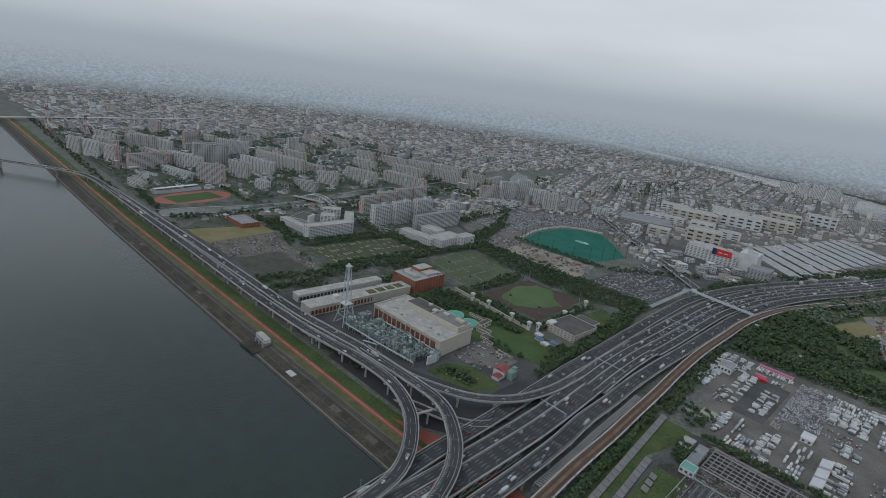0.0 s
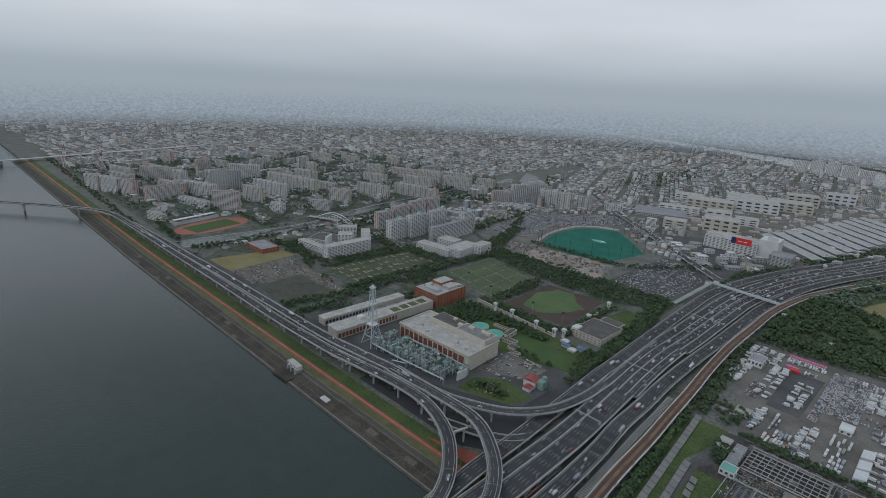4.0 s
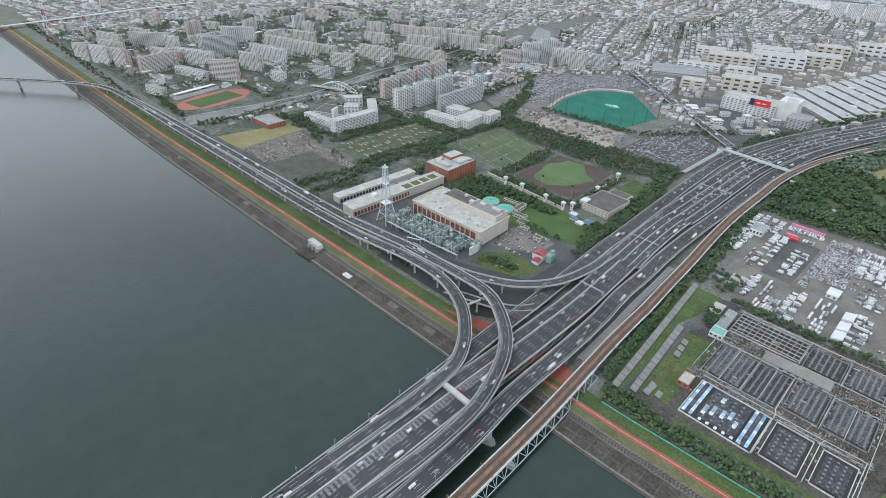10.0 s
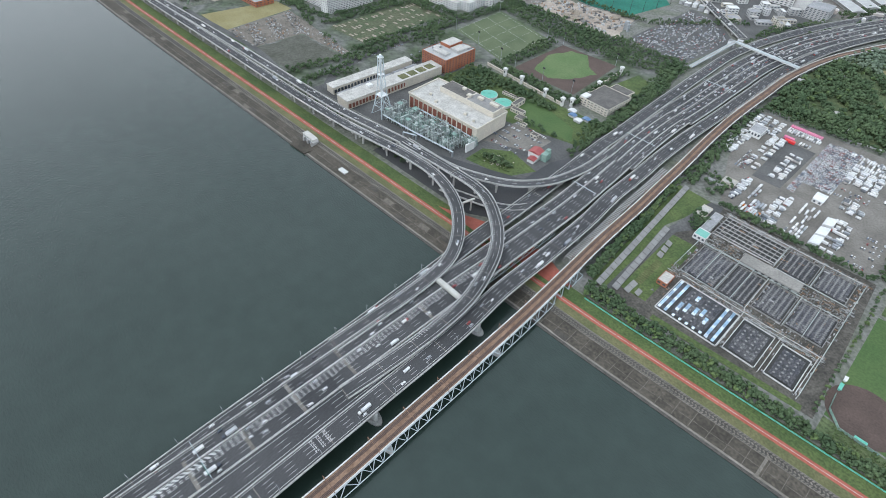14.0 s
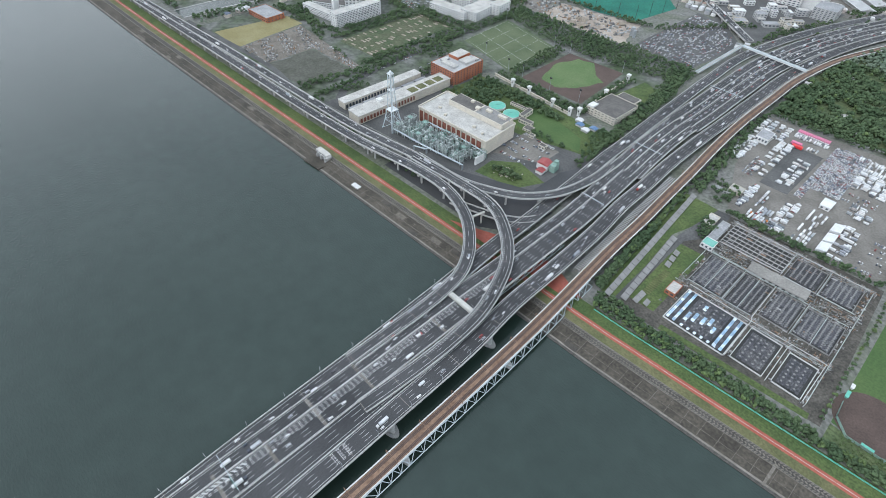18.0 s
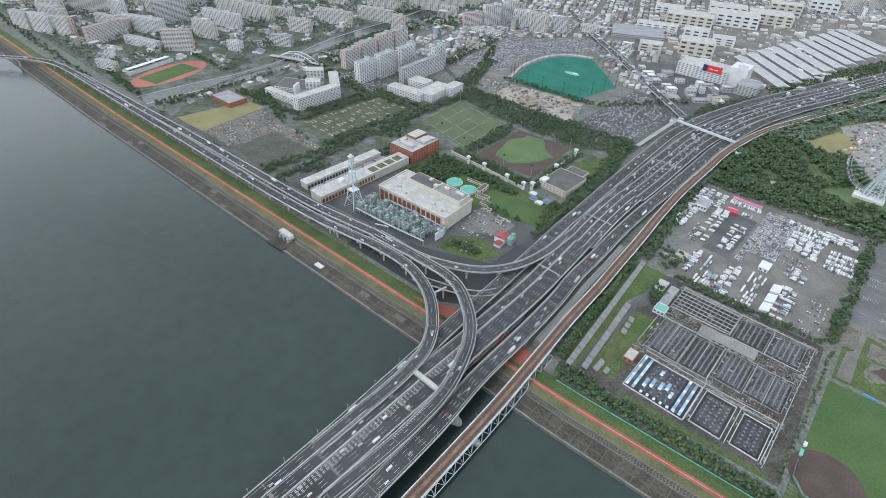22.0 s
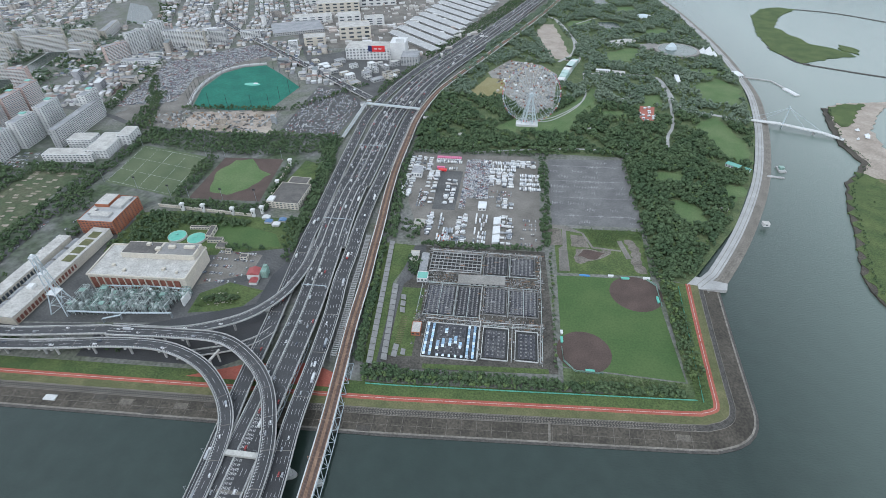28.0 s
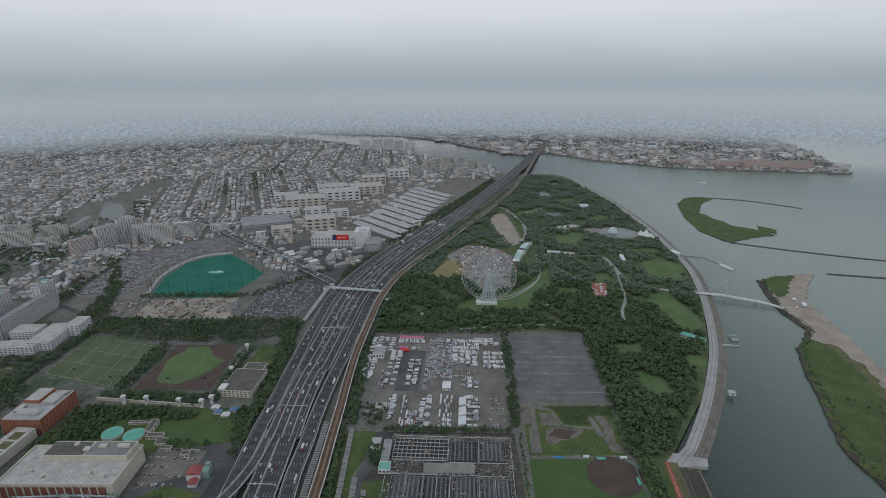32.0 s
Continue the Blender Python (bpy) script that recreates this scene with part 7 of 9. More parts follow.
# ---- treatment plant ----
def basin(x0, x1, y0, y1, nx, ny, kind):
    b = thing("treatment_basin", "sunken concrete basin with rows of dark covers", "basin", (x0, y0, ZG), "treatment basins")
    part("floor", MB().box((x0 + x1) / 2, (y0 + y1) / 2, ZG - 0.2, x1 - x0, y1 - y0, 0.5), M["pit"], b)
    for xa, ya, xb, yb in ((x0, y0, x1, y0), (x0, y1, x1, y1), (x0, y0, x0, y1), (x1, y0, x1, y1)):
        part("rim", MB().box((xa + xb) / 2, (ya + yb) / 2, ZG - 0.2, abs(xb - xa) + 0.7, abs(yb - ya) + 0.7, 1.7), M["concrete_light" if kind else "solar"], b)
    return b


panel_mesh, hatch_mesh = {}, MB().box(0, 0, 0, 1.1, 2.2, 0.8).mesh("hatch", M["concrete_light"])
def covers(b, x0, x1, y0, y1, nx, ny, material, single, hatches=True, fill=0.86):
    """Rows of covers over a basin; the nearest are pieces of their own."""
    px, py = (x1 - x0) / nx, (y1 - y0) / ny
    key = (round(px, 2), round(py, 2), material)
    if key not in panel_mesh:
        panel_mesh[key] = MB().box(0, 0, 0, px * fill, py * 0.93, 0.35).mesh("cover_panel", M[material])
    joined, jh = MB(), MB()
    for i in range(nx):
        for j in range(ny):
            x, y = x0 + (i + 0.5) * px, y0 + (j + 0.5) * py
            if single:
                o = part("cover_panel", panel_mesh[key], None, b)
                o.location = (x - b.location.x, y - b.location.y, 1.05)
                o.matrix_parent_inverse = Matrix()
            else:
                joined.box(x, y, ZG + 1.05, px * fill, py * 0.93, 0.35)
            if hatches and i % 4 == 2 and j % 2 == 1:
                jh.tube((x, y, ZG + 1.4), (x, y, ZG + 1.9), 1.15, 7, 0.9)
    if joined.v:
        part("cover_field", joined, M[material], b, "rows of dark covers", "stuff")
    if jh.v:
        part("hatch_field", jh, M["solar"], b, "small pale hatches", "stuff")


bs = basin(-80, -17, 387, 440, 0, 0, 1)
covers(bs, -66, -32, 392, 438, 18, 15, "panel_dark", True)
for x0, x1, y0, y1, nx, ny in ((-79, -69, 389, 439, 3, 10), (-30, -20, 389, 439, 3, 10), (-65, -61, 398, 412, 1, 3), (-59, -55, 402, 416, 1, 3), (-51, -47, 405, 417, 1, 3), (-45, -41, 409, 421, 1, 3), (-39, -35, 402, 412, 1, 2), (-57, -53, 424, 432, 1, 2)):
    for i in range(nx):
        for j in range(ny):
            x, y = x0 + (i + 0.5) * (x1 - x0) / nx, y0 + (j + 0.5) * (y1 - y0) / ny
            part("cover_panel", MB().box(x, y, ZG + 1.46, (x1 - x0) / nx * 0.86, (y1 - y0) / ny * 0.9, 0.3), M["panel_dark"] if i == 1 and nx == 3 else M["panel_sky" if (i + j) % 3 else "panel_white"], bs)
for k in range(6):
    part("cover_panel", MB().box(-62 + k * 7, 390.5, ZG + 1.46, 2.6, 3.4, 0.3), M["panel_white"], bs)
for x0, x1, y0, y1, nx, ny in ((-12, 18, 391, 440, 16, 15), (26, 52, 393, 438, 14, 14)):
    covers(basin(x0, x1, y0, y1, 0, 0, 1), x0 + 3, x1 - 3, y0 + 3, y1 - 5, nx, ny, "panel_dark", True)
for x0, x1, y0, y1, nx, ny in ((-88, -51, 453, 508, 24, 30), (-49, -19, 453, 508, 20, 30), (-15, 14, 461, 510, 20, 28), (17, 53, 462, 508, 24, 26), (-19, 14, 534, 574, 22, 22), (17, 50, 535, 575, 22, 22)):
    covers(basin(x0, x1, y0, y1, 0, 0, 0), x0 + 2.0, x1 - 2.0, y0 + 2.5, y1 - 2.5, nx, ny, "panel_dark", False)
bt = basin(-92, -23, 537, 577, 0, 0, 0)
for k in range(13):
    part("beam", MB().box(-92 + k * 5.75, 557, ZG + 0.4, 0.6, 39, 1.2), M["concrete"], bt)
for k in range(6):
    part("walkway", MB().box(-57.5, 540 + k * 7, ZG + 1.3, 68, 1.1, 0.5), M["concrete"], bt)
gal = thing("gallery_building", "long low grey gallery roof over the basins", "building", (-20, 520, ZG))
part("wall", MB().box(-20, 520, ZG - 0.3, 60, 15, 4.3, 0.03), M["wall_grey"], gal)
part("roof", MB().box(-20, 520, ZG + 4, 62, 17, 0.6, 0.03), M["paving"], gal)
for k in range(8):
    part("opening", MB().box(-46 + k * 7, 512.3, ZG + 0.6, 3.4, 0.4, 2.6, 0.03), M["dark"], gal)
pr = thing("basin_pipes", "white pipes running between the basins", "pipe", (-18, 450, ZG))
for pts in ([(-16, 388), (-16, 446), (-18, 452), (-18, 512)], [(-82, 446), (-16, 446), (56, 448)], [(22, 390), (22, 442), (24, 448)], [(54, 392), (55, 447)], [(-90, 511), (-50, 512)], [(-22, 535), (-22, 578)], [(-92, 533), (-24, 535)], [(-50, 452), (-50, 510)], [(16, 460), (16, 512)], [(-13, 441), (52, 443)], [(-88, 451.5), (-20, 452.5)], [(-90, 509.5), (14, 511.5)], [(17, 510), (54, 511)], [(-96, 455), (-96, 520)], [(57, 392), (57, 580)], [(-34, 452), (-34, 509)], [(-70, 452), (-70, 509)], [(35, 461), (35, 509)], [(-20, 532), (52, 533)], [(16, 533), (16, 577)], [(-92, 579), (52, 580)]):
    mb_ = MB()
    for a, b in zip(pts, pts[1:]):
        mb_.tube((a[0], a[1], ZG + 2.4), (b[0], b[1], ZG + 2.4), 0.36, 7)
    part("pipe", mb_, M["concrete_light" if pts[0][0] in (-16, -82, 22, 54, -92) else "pipe"], pr)
    part("support", MB().box(pts[0][0], pts[0][1], ZG, 0.7, 0.7, 2.2), M["concrete"], pr)
for x, y, w, d, h, wl, rf, lab in ((-91, 426, 11, 18, 5, "brick", "roof_pale", "small brick pump hut with pale roof"), (-98, 518, 14, 14, 6, "wall_white", "roof_green", "small hut with a pale green roof"), (-100, 545, 10, 40, 6, "wall_grey", "roof_grey", "long grey shed beside the basins"), (-116, 560, 12, 22, 4, "wall_cream", "roof_pale", "small cream plant building"), (-122, 640, 16, 14, 5, "wall_cream", "roof_pale", "small cream yard office"), (-150, 790, 18, 26, 8, "wall_white", "roof_grey", "white warehouse in a truck yard"), (-132, 628, 24, 5, 3, "wall_grey", "roof_grey", "low grey shelter beside a yard")):
    block("service_building", x, y, w, d, h, 0.02, wl, rf, lab, False, floors=1, category="building", bay=4)
# sludge and clutter between the basins
cl = MB()
for k in range(3200):
    x, y = prng.uniform(-96, 60), prng.choice((prng.uniform(441, 453), prng.uniform(509, 535), prng.uniform(577, 585), prng.uniform(441, 585)))
    on = any(x0 + 1.6 < x < x1 - 1.6 and y0 + 1.6 < y < y1 - 1.6 for x0, x1, y0, y1 in ((-88, -51, 453, 508), (-49, -19, 453, 508), (-15, 14, 461, 510), (17, 53, 462, 508), (-19, 14, 534, 574), (17, 50, 535, 575), (-92, -23, 537, 577), (-50, 10, 512, 528)))
    if on and prng.random() < 0.82:
        continue
    w_, d_ = prng.choice(((prng.uniform(0.4, 1.6), prng.uniform(0.4, 1.6)), (prng.uniform(2, 7), 0.3), (0.3, prng.uniform(2, 7))))
    cl.box(x, y, ZG + (1.3 if on else 0), w_, d_, prng.uniform(0.4, 1.5), 0.03, 0.9)
for k in range(260):
    x, y = prng.choice((prng.uniform(-16, -12), prng.uniform(18, 26), prng.uniform(-96, -82), prng.uniform(53, 58))), prng.uniform(388, 585)
    cl.box(x, y, ZG, prng.uniform(0.4, 2.2), prng.uniform(0.4, 2.6), prng.uniform(0.4, 1.8), 0.03, 0.9)
solid("plant_clutter", cl, M["duct"], "valves, ducts and cabinets between basins", "equipment", kind="stuff")
# solar racks
def solar_row(x0, y0, x1, y1, w):
    h = math.atan2(y1 - y0, x1 - x0)
    n = max(1, int(math.hypot(x1 - x0, y1 - y0) / 9.5))
    for k in range(n):
        t = (k + 0.5) / n
        x, y = x0 + (x1 - x0) * t, y0 + (y1 - y0) * t
        rk = thing("solar_rack", "tilted grey solar panel rack on grass", "solar panel", (x, y, ZG), "solar racks")
        c, s = math.cos(h), math.sin(h)
        vs = []
        for u, v, z in ((-4.5, -w / 2, 1.2), (4.5, -w / 2, 1.2), (4.5, w / 2, 2.8), (-4.5, w / 2, 2.8)):
            for dz in (0, 0.25):
                vs.append((x + u * c - v * s, y + u * s + v * c, ZG + z + dz))
        part("panel", MB().add(vs, [(0, 2, 4, 6), (7, 5, 3, 1), (0, 1, 3, 2), (2, 3, 5, 4), (4, 5, 7, 6), (6, 7, 1, 0)]), M["solar"], rk)
        part("frame", MB().box(x, y, ZG - 0.2, 0.5, w * 0.8, 1.9, h), M["steel_grey"], rk)


solar_row(-135, 368, -154, 592, 6.5)
solar_row(-120, 375, -131, 502, 6.5)
solar_row(-110, 381, -110, 400, 6)
solar_row(-113, 450, -117, 484, 6)
solar_row(-100, 381, -101, 398, 5)
for k in range(14):
    solid("planting_bed", MB().box(-109, 403 + k * 3.3, ZG, 8, 1.2, 0.5), M["grass_dry"], "narrow planted bed on the lawn", "bed", "planting beds")
# dugouts and backstops of the ball field
for x, y, w, d, lab in ((79.5, 430, 2, 8, 0), (108, 388, 9, 2, 0), (203, 512, 2, 10, 0), (168, 549, 10, 2, 0), (80, 442, 2, 5, 1), (196, 552, 8, 3, 1), (150, 552, 6, 2, 1)):
    dg = thing("dugout", "small turquoise dugout shelter" if not lab else "small white shelter by a ball field", "dugout", (x, y, ZG), "dugouts")
    part("wall", MB().box(x, y, ZG - 0.2, w, d, 2.4), M["roof_green" if not lab else "wall_white"], dg)
    part("roof", MB().box(x, y, ZG + 2.2, w + 1, d + 1, 0.3), M["tank_green" if not lab else "wall_white"], dg)
for a, b in (((80, 400), (92, 386)), ((92, 386), (122, 386)), ((80, 400), (79, 420)), ((206, 500), (206, 540)), ((206, 540), (196, 550))):
    bk = thing("backstop", "green mesh backstop fence", "fence", (a[0], a[1], ZG), "backstops")
    part("mesh", MB().strip([(a[0], a[1], ZG), (b[0], b[1], ZG)], -0.06, 0.06, -0.2, 3.2), M["pipe_green"], bk)
    part("post", MB().box(a[0], a[1], ZG - 0.2, 0.3, 0.3, 4), M["steel_grey"], bk)
tp = solid("blue_tarp", MB().box(116, 550, ZG, 14, 3, 1.2, -0.05, 0.8), M["blue"], "crumpled bright blue tarpaulin heap", "tarpaulin")
# bay lines of the empty car park
bl, brng = MB(), random.Random(17)
for row in range(12):
    y = 674 + row * 17.0
    for k in range(0, 50, 5):
        if brng.random() < 0.42:
            for q in range(k, k + brng.choice((3, 5, 7))):
                x = 80 + min(q, 50) * 2.55
                bl.box(x, y + 0.036 * (x - 80), ZG + 0.16, 0.3, brng.choice((5.0, 9.5)), 0.02)
            bl.box(86 + k * 2.55, y + 0.036 * (k * 2.55 + 6), ZG + 0.165, 13, 0.25, 0.02, 0.036)
for y in (690, 742, 795, 846):
    bl.box(143, y + 2.3, ZG + 0.17, 122, 0.35, 0.02, 0.036)
solid("bay_lines", bl, mat("worn_line", (0.48, 0.48, 0.47), (0.26, 0.26, 0.265), 0.8, big=0.05, small=0.3, amp=0.3), "faded white parking bay lines", "line", kind="stuff")

# ---- the park: wheel, halls, bridge ----
WX, WY, WZ, WR = 42.0, 1016.0, 66.0, 55.0
wh = thing("ferris_wheel", "giant white ferris wheel with many gondolas", "ferris wheel", (WX, WY, ZG))
tilt = 0.0
def wpt(r, t, o):
    return (WX + r * math.cos(t), WY + o, WZ + r * math.sin(t))


NW = 36
for o in (-3.2, 3.2):
    for r, th in ((WR, 0.24), (WR - 4, 0.18), (WR * 0.62, 0.14)):
        rim = MB()
        for k in range(NW * 2):
            rim.tube(wpt(r, k * math.pi / NW, o), wpt(r, (k + 1) * math.pi / NW, o), th, 5)
        part("rim", rim, M["steel_pale"], wh)
    for k in range(NW):
        t = 2 * math.pi * k / NW
        part("spoke", MB().tube(wpt(3, t, o * 0.7), wpt(WR, t, o), 0.16, 5), M["steel_pale"], wh)
part("hub", MB().tube((WX, WY - 5, WZ), (WX, WY + 5, WZ), 3.4, 18), M["steel_pale"], wh)
gm = MB().box(0, 0, -1.5, 2.4, 2.4, 2.6, 0, 0.85).mesh("gondola", pick_mat("gondola_paint", [(0.45, 0.12, 0.12), (0.55, 0.55, 0.55), (0.30, 0.12, 0.16), (0.50, 0.40, 0.20), (0.25, 0.30, 0.40)], 0.4, isl=False))
for k in range(68):
    g = part("gondola", gm, None, wh)
    p = wpt(WR + 1.6, 2 * math.pi * k / 68, 0)
    g.location = (p[0] - WX, p[1] - WY, p[2] - ZG)
    g.matrix_parent_inverse = Matrix()
for o in (-8, 8):
    for dx in (-16, -8, 8, 16):
        part("leg", MB().tube((WX + dx, WY + o * 1.3, ZG - 0.3), (WX + dx * 0.1, WY + o * 0.6, WZ), 0.9, 8), M["steel_pale"], wh)
    for z in (16, 30, 44):
        f = 1 - (z / (WZ - ZG))
        part("tie", MB().tube((WX - 16 * f, WY + o * (0.6 + 0.7 * f), ZG + z), (WX + 16 * f, WY + o * (0.6 + 0.7 * f), ZG + z), 0.45, 6), M["steel_pale"], wh)
    for z0, z1 in ((0, 16), (16, 30), (30, 44)):
        f0, f1 = 1 - z0 / (WZ - ZG), 1 - z1 / (WZ - ZG)
        part("brace", MB().tube((WX - 16 * f0, WY + o * (0.6 + 0.7 * f0), ZG + z0), (WX + 16 * f1, WY + o * (0.6 + 0.7 * f1), ZG + z1), 0.35, 5).tube((WX + 16 * f0, WY + o * (0.6 + 0.7 * f0), ZG + z0), (WX - 16 * f1, WY + o * (0.6 + 0.7 * f1), ZG + z1), 0.35, 5), M["steel_pale"], wh)
part("platform", MB().box(WX - 4, WY - 6, ZG - 0.3, 44, 20, 4.3), M["wall_white"], wh)
part("platform_roof", MB().box(WX - 12, WY - 12, ZG + 4, 26, 9, 1.0), M["white_paint"], wh)
GLASS_HALL = mat("pale_green_glass", (0.34, 0.47, 0.43), (0.42, 0.54, 0.50), 0.3, big=0.1, small=0.8, amp=0.15)
gl = thing("glass_hall", "pale green curved glass hall in the park", "hall", (140, 1325, ZG))
for k in range(8):
    t = k / 7
    part("bay", MB().box(120 + 38 * t, 1262 + 128 * t, ZG - 0.3, 34 - 10 * abs(t - 0.5), 18, 9 + 6 * math.sin(math.pi * t), 1.28, 0.9), GLASS_HALL if k % 3 else M["wall_white"], gl)
def hut(name, x, y, w, d, h, rot, label, roof="roof_pale", cat="building"):
    t = thing(name, label, cat, (x, y, ZG))
    part("wall", MB().box(x, y, ZG - 0.3, w, d, h + 0.3, rot), M["wall_white"], t)
    part("roof", MB().box(x, y, ZG + h, w + 1.2, d + 1.2, 0.5, rot), M[roof], t)
    for k in range(max(1, int(w / 5))):
        u = (k + 0.5) / max(1, int(w / 5)) * w - w / 2
        part("window", MB().box(x + u * math.cos(rot) + math.sin(rot) * d / 2, y + u * math.sin(rot) - math.cos(rot) * d / 2, ZG + 1.2, 2.6, 0.3, h * 0.5, rot), M["glass_dark"], t)
    return t


hut("park_hall", 225, 1338, 34, 9, 5, -0.1, "long white park pavilion with flat roof", "white_paint")
hut("park_hall", 262, 1330, 30, 14, 4, -0.1, "low white park building", "roof_pale")
hut("glass_terrace", 392, 1290, 9, 46, 8, -0.1, "tall narrow white glass terrace building", "white_paint")
hut("cafe_pavilion", 406, 872, 40, 12, 5, -0.72, "long pale green-roofed cafe by the shore", "roof_green")
hut("pier_house", 545, 1345, 16, 30, 6, 0.2, "white ferry pier house on the shore", "white_paint")
hut("shelter", 372, 1272, 16, 9, 4, 0.2, "low pale park shelter", "roof_pale")
for k in range(16):
    hut("picnic_roof", 272 + prng.uniform(0, 34), 1052 + prng.uniform(0, 74), 5, 4, 2.6, prng.uniform(0, 1), "small white picnic shelter", "white_paint", "shelter")
for x, y in ((-10, 935), (-90, 945), (-60, 905), (160, 1000), (230, 930), (20, 940), (395, 700), (345, 735)):
    hut("park_shelter", x, y, 9, 8, 4, prng.uniform(0, 1), "small pale roofed park shelter among trees", "roof_pale", "shelter")
aq = thing("aquarium", "round pale aquarium terrace with glass dome", "aquarium", (440, 1510, ZG))
part("terrace", MB().tube((440, 1515, ZG - 0.3), (440, 1515, ZG + 6), 58, 40), M["paving"], aq)
part("pool", MB().tube((440, 1515, ZG + 6), (440, 1515, ZG + 6.3), 50, 40), M["water"], aq)
part("dome", MB().tube((425, 1520, ZG + 6), (425, 1520, ZG + 14), 15, 20, 12).tube((425, 1520, ZG + 14), (425, 1520, ZG + 22), 12, 20, 3), M["steel_pale"], aq)
part("terrace", MB().box(372, 1545, ZG - 0.3, 60, 40, 5, 0.4), M["paving"], aq)
tn = thing("white_tent", "tall white peaked tent roof by the aquarium", "tent", (516, 1500, ZG))
for dx, dy, r, h in ((0, 0, 15, 22), (-12, 10, 12, 16), (10, -12, 12, 14)):
    part("canopy", MB().tube((516 + dx, 1500 + dy, ZG + 3), (516 + dx, 1500 + dy, ZG + h), r, 8, 0.4), M["white_paint"], tn)
    part("mast", MB().tube((516 + dx, 1500 + dy, ZG - 0.3), (516 + dx, 1500 + dy, ZG + h + 2), 0.4, 6), M["steel_pale"], tn)
ov = thing("oval_hall", "pale oval roof building among trees", "hall", (410, 1854, ZG))
part("roof", MB().tube((410, 1854, ZG + 5), (410, 1854, ZG + 9), 24, 28, 12), M["steel_pale"], ov)
part("wall", MB().tube((410, 1854, ZG - 0.3), (410, 1854, ZG + 5.2), 22, 28), M["wall_white"], ov)
hut("aquarium_wing", 305, 1575, 70, 26, 7, 0.5, "low pale park hall", "roof_pale")
for k in range(40):
    x, y = prng.uniform(-30, 82), prng.uniform(1120, 1380)
    solid("market_stall", MB().box(x, y, ZG, prng.uniform(3, 7), prng.uniform(3, 5), 3, prng.uniform(0, 1)), M["junk"] if k % 3 else M["white_paint"], "small stall on the park plaza", "stall", "plaza stalls")
pc = MB()
for k in range(420):
    x, y = prng.uniform(-50, 108), prng.uniform(1075, 1390)
    if inside(x, y, [(-54, 1300), (-7, 1392), (72, 1366), (108, 1304), (90, 1090), (44, 1072), (-14, 1182)]):
        pc.box(x, y, ZG, prng.uniform(1.5, 6), prng.uniform(1.5, 5), prng.uniform(0.8, 3.4), prng.uniform(0, 3), 0.85)
solid("plaza_clutter", pc, M["junk"], "small kiosks, planters and parked things on a plaza", "clutter", kind="stuff")
# cable-stayed bridge to the beach
cb = thing("cable_bridge", "pale cable-stayed footbridge to the beach", "bridge", (551, 1065, 0))
cl_ = [(486, 1084, 7), (540, 1068, 9), (612, 1036, 7.5), (646, 1016, 3.2)]
part("deck", MB().strip(cl_, -5, 5, -1.4, 0.2), M["concrete_light"], cb)
part("mast", MB().tube((549, 1064, -2), (549, 1064, 46), 1.5, 10, 0.8), M["steel_pale"], cb)
part("mast_head", MB().box(549, 1064, 41, 7, 2, 1.4, -0.4), M["steel_pale"], cb)
for p in ((486, 1084, 8), (510, 1077, 9), (585, 1048, 8.5), (612, 1036, 8)):
    part("cable", MB().tube((549, 1064, 43), p, 0.35, 5), M["steel_pale"], cb)
for x, y in ((500, 1080), (600, 1041), (640, 1020)):
    part("pier", MB().box(x, y, -2, 4, 4, 9.0, -0.4), M["concrete"], cb)
for pts, lab in (([(560, 1350, 2), (620, 1330, 2), (640, 1270, 2)], "grey ferry pier"), ([(440, 862, 1.5), (480, 856, 1.5)], "small grey jetty")):
    solid("pier", MB().strip(pts, -3, 3, -3.5, 0), M["concrete"], lab + " on the bay", "pier")
solid("pontoon", MB().box(640, 1262, -1, 12, 44, 3.2, 0.3), M["wall_white"], "pale ferry pontoon in the water", "pontoon")
dk = thing("dolphin_platform", "small green-grey work platform in the water", "platform", (484, 885, 0))
part("deck", MB().box(484, 885, -2, 12, 20, 5), M["concrete"], dk)
part("cabin", MB().box(484, 885, 3, 8, 8, 4), M["pipe_green"], dk)
for x, y, r in ((690, 1062, 5), (698, 1040, 6), (694, 1030, 5), (672, 1020, 3)):
    bt_ = thing("beach_tent", "white peaked tent roof on the beach", "tent", (x, y, 1.8), "beach tents")
    part("canopy", MB().tube((x, y, 4.0), (x, y, 8.0), r, 6, 0.5), M["white_paint"], bt_)
    part("post", MB().tube((x, y, 1.4), (x, y, 8.3), 0.3, 6), M["steel_pale"], bt_)
solid("boat", MB().prism([(1000, 2330), (1030, 2322), (1038, 2326), (1030, 2332), (1000, 2338)], -0.5, 3), M["white_paint"], "white boat on the bay", "boat")
solid("small_boat", MB().prism([(505, 575), (507, 575), (508, 578), (506, 581), (504, 578)], -0.3, 1.0), M["white_paint"], "tiny white boat near the quay", "boat")

# ---- trees ----
trng = np.random.default_rng(12)


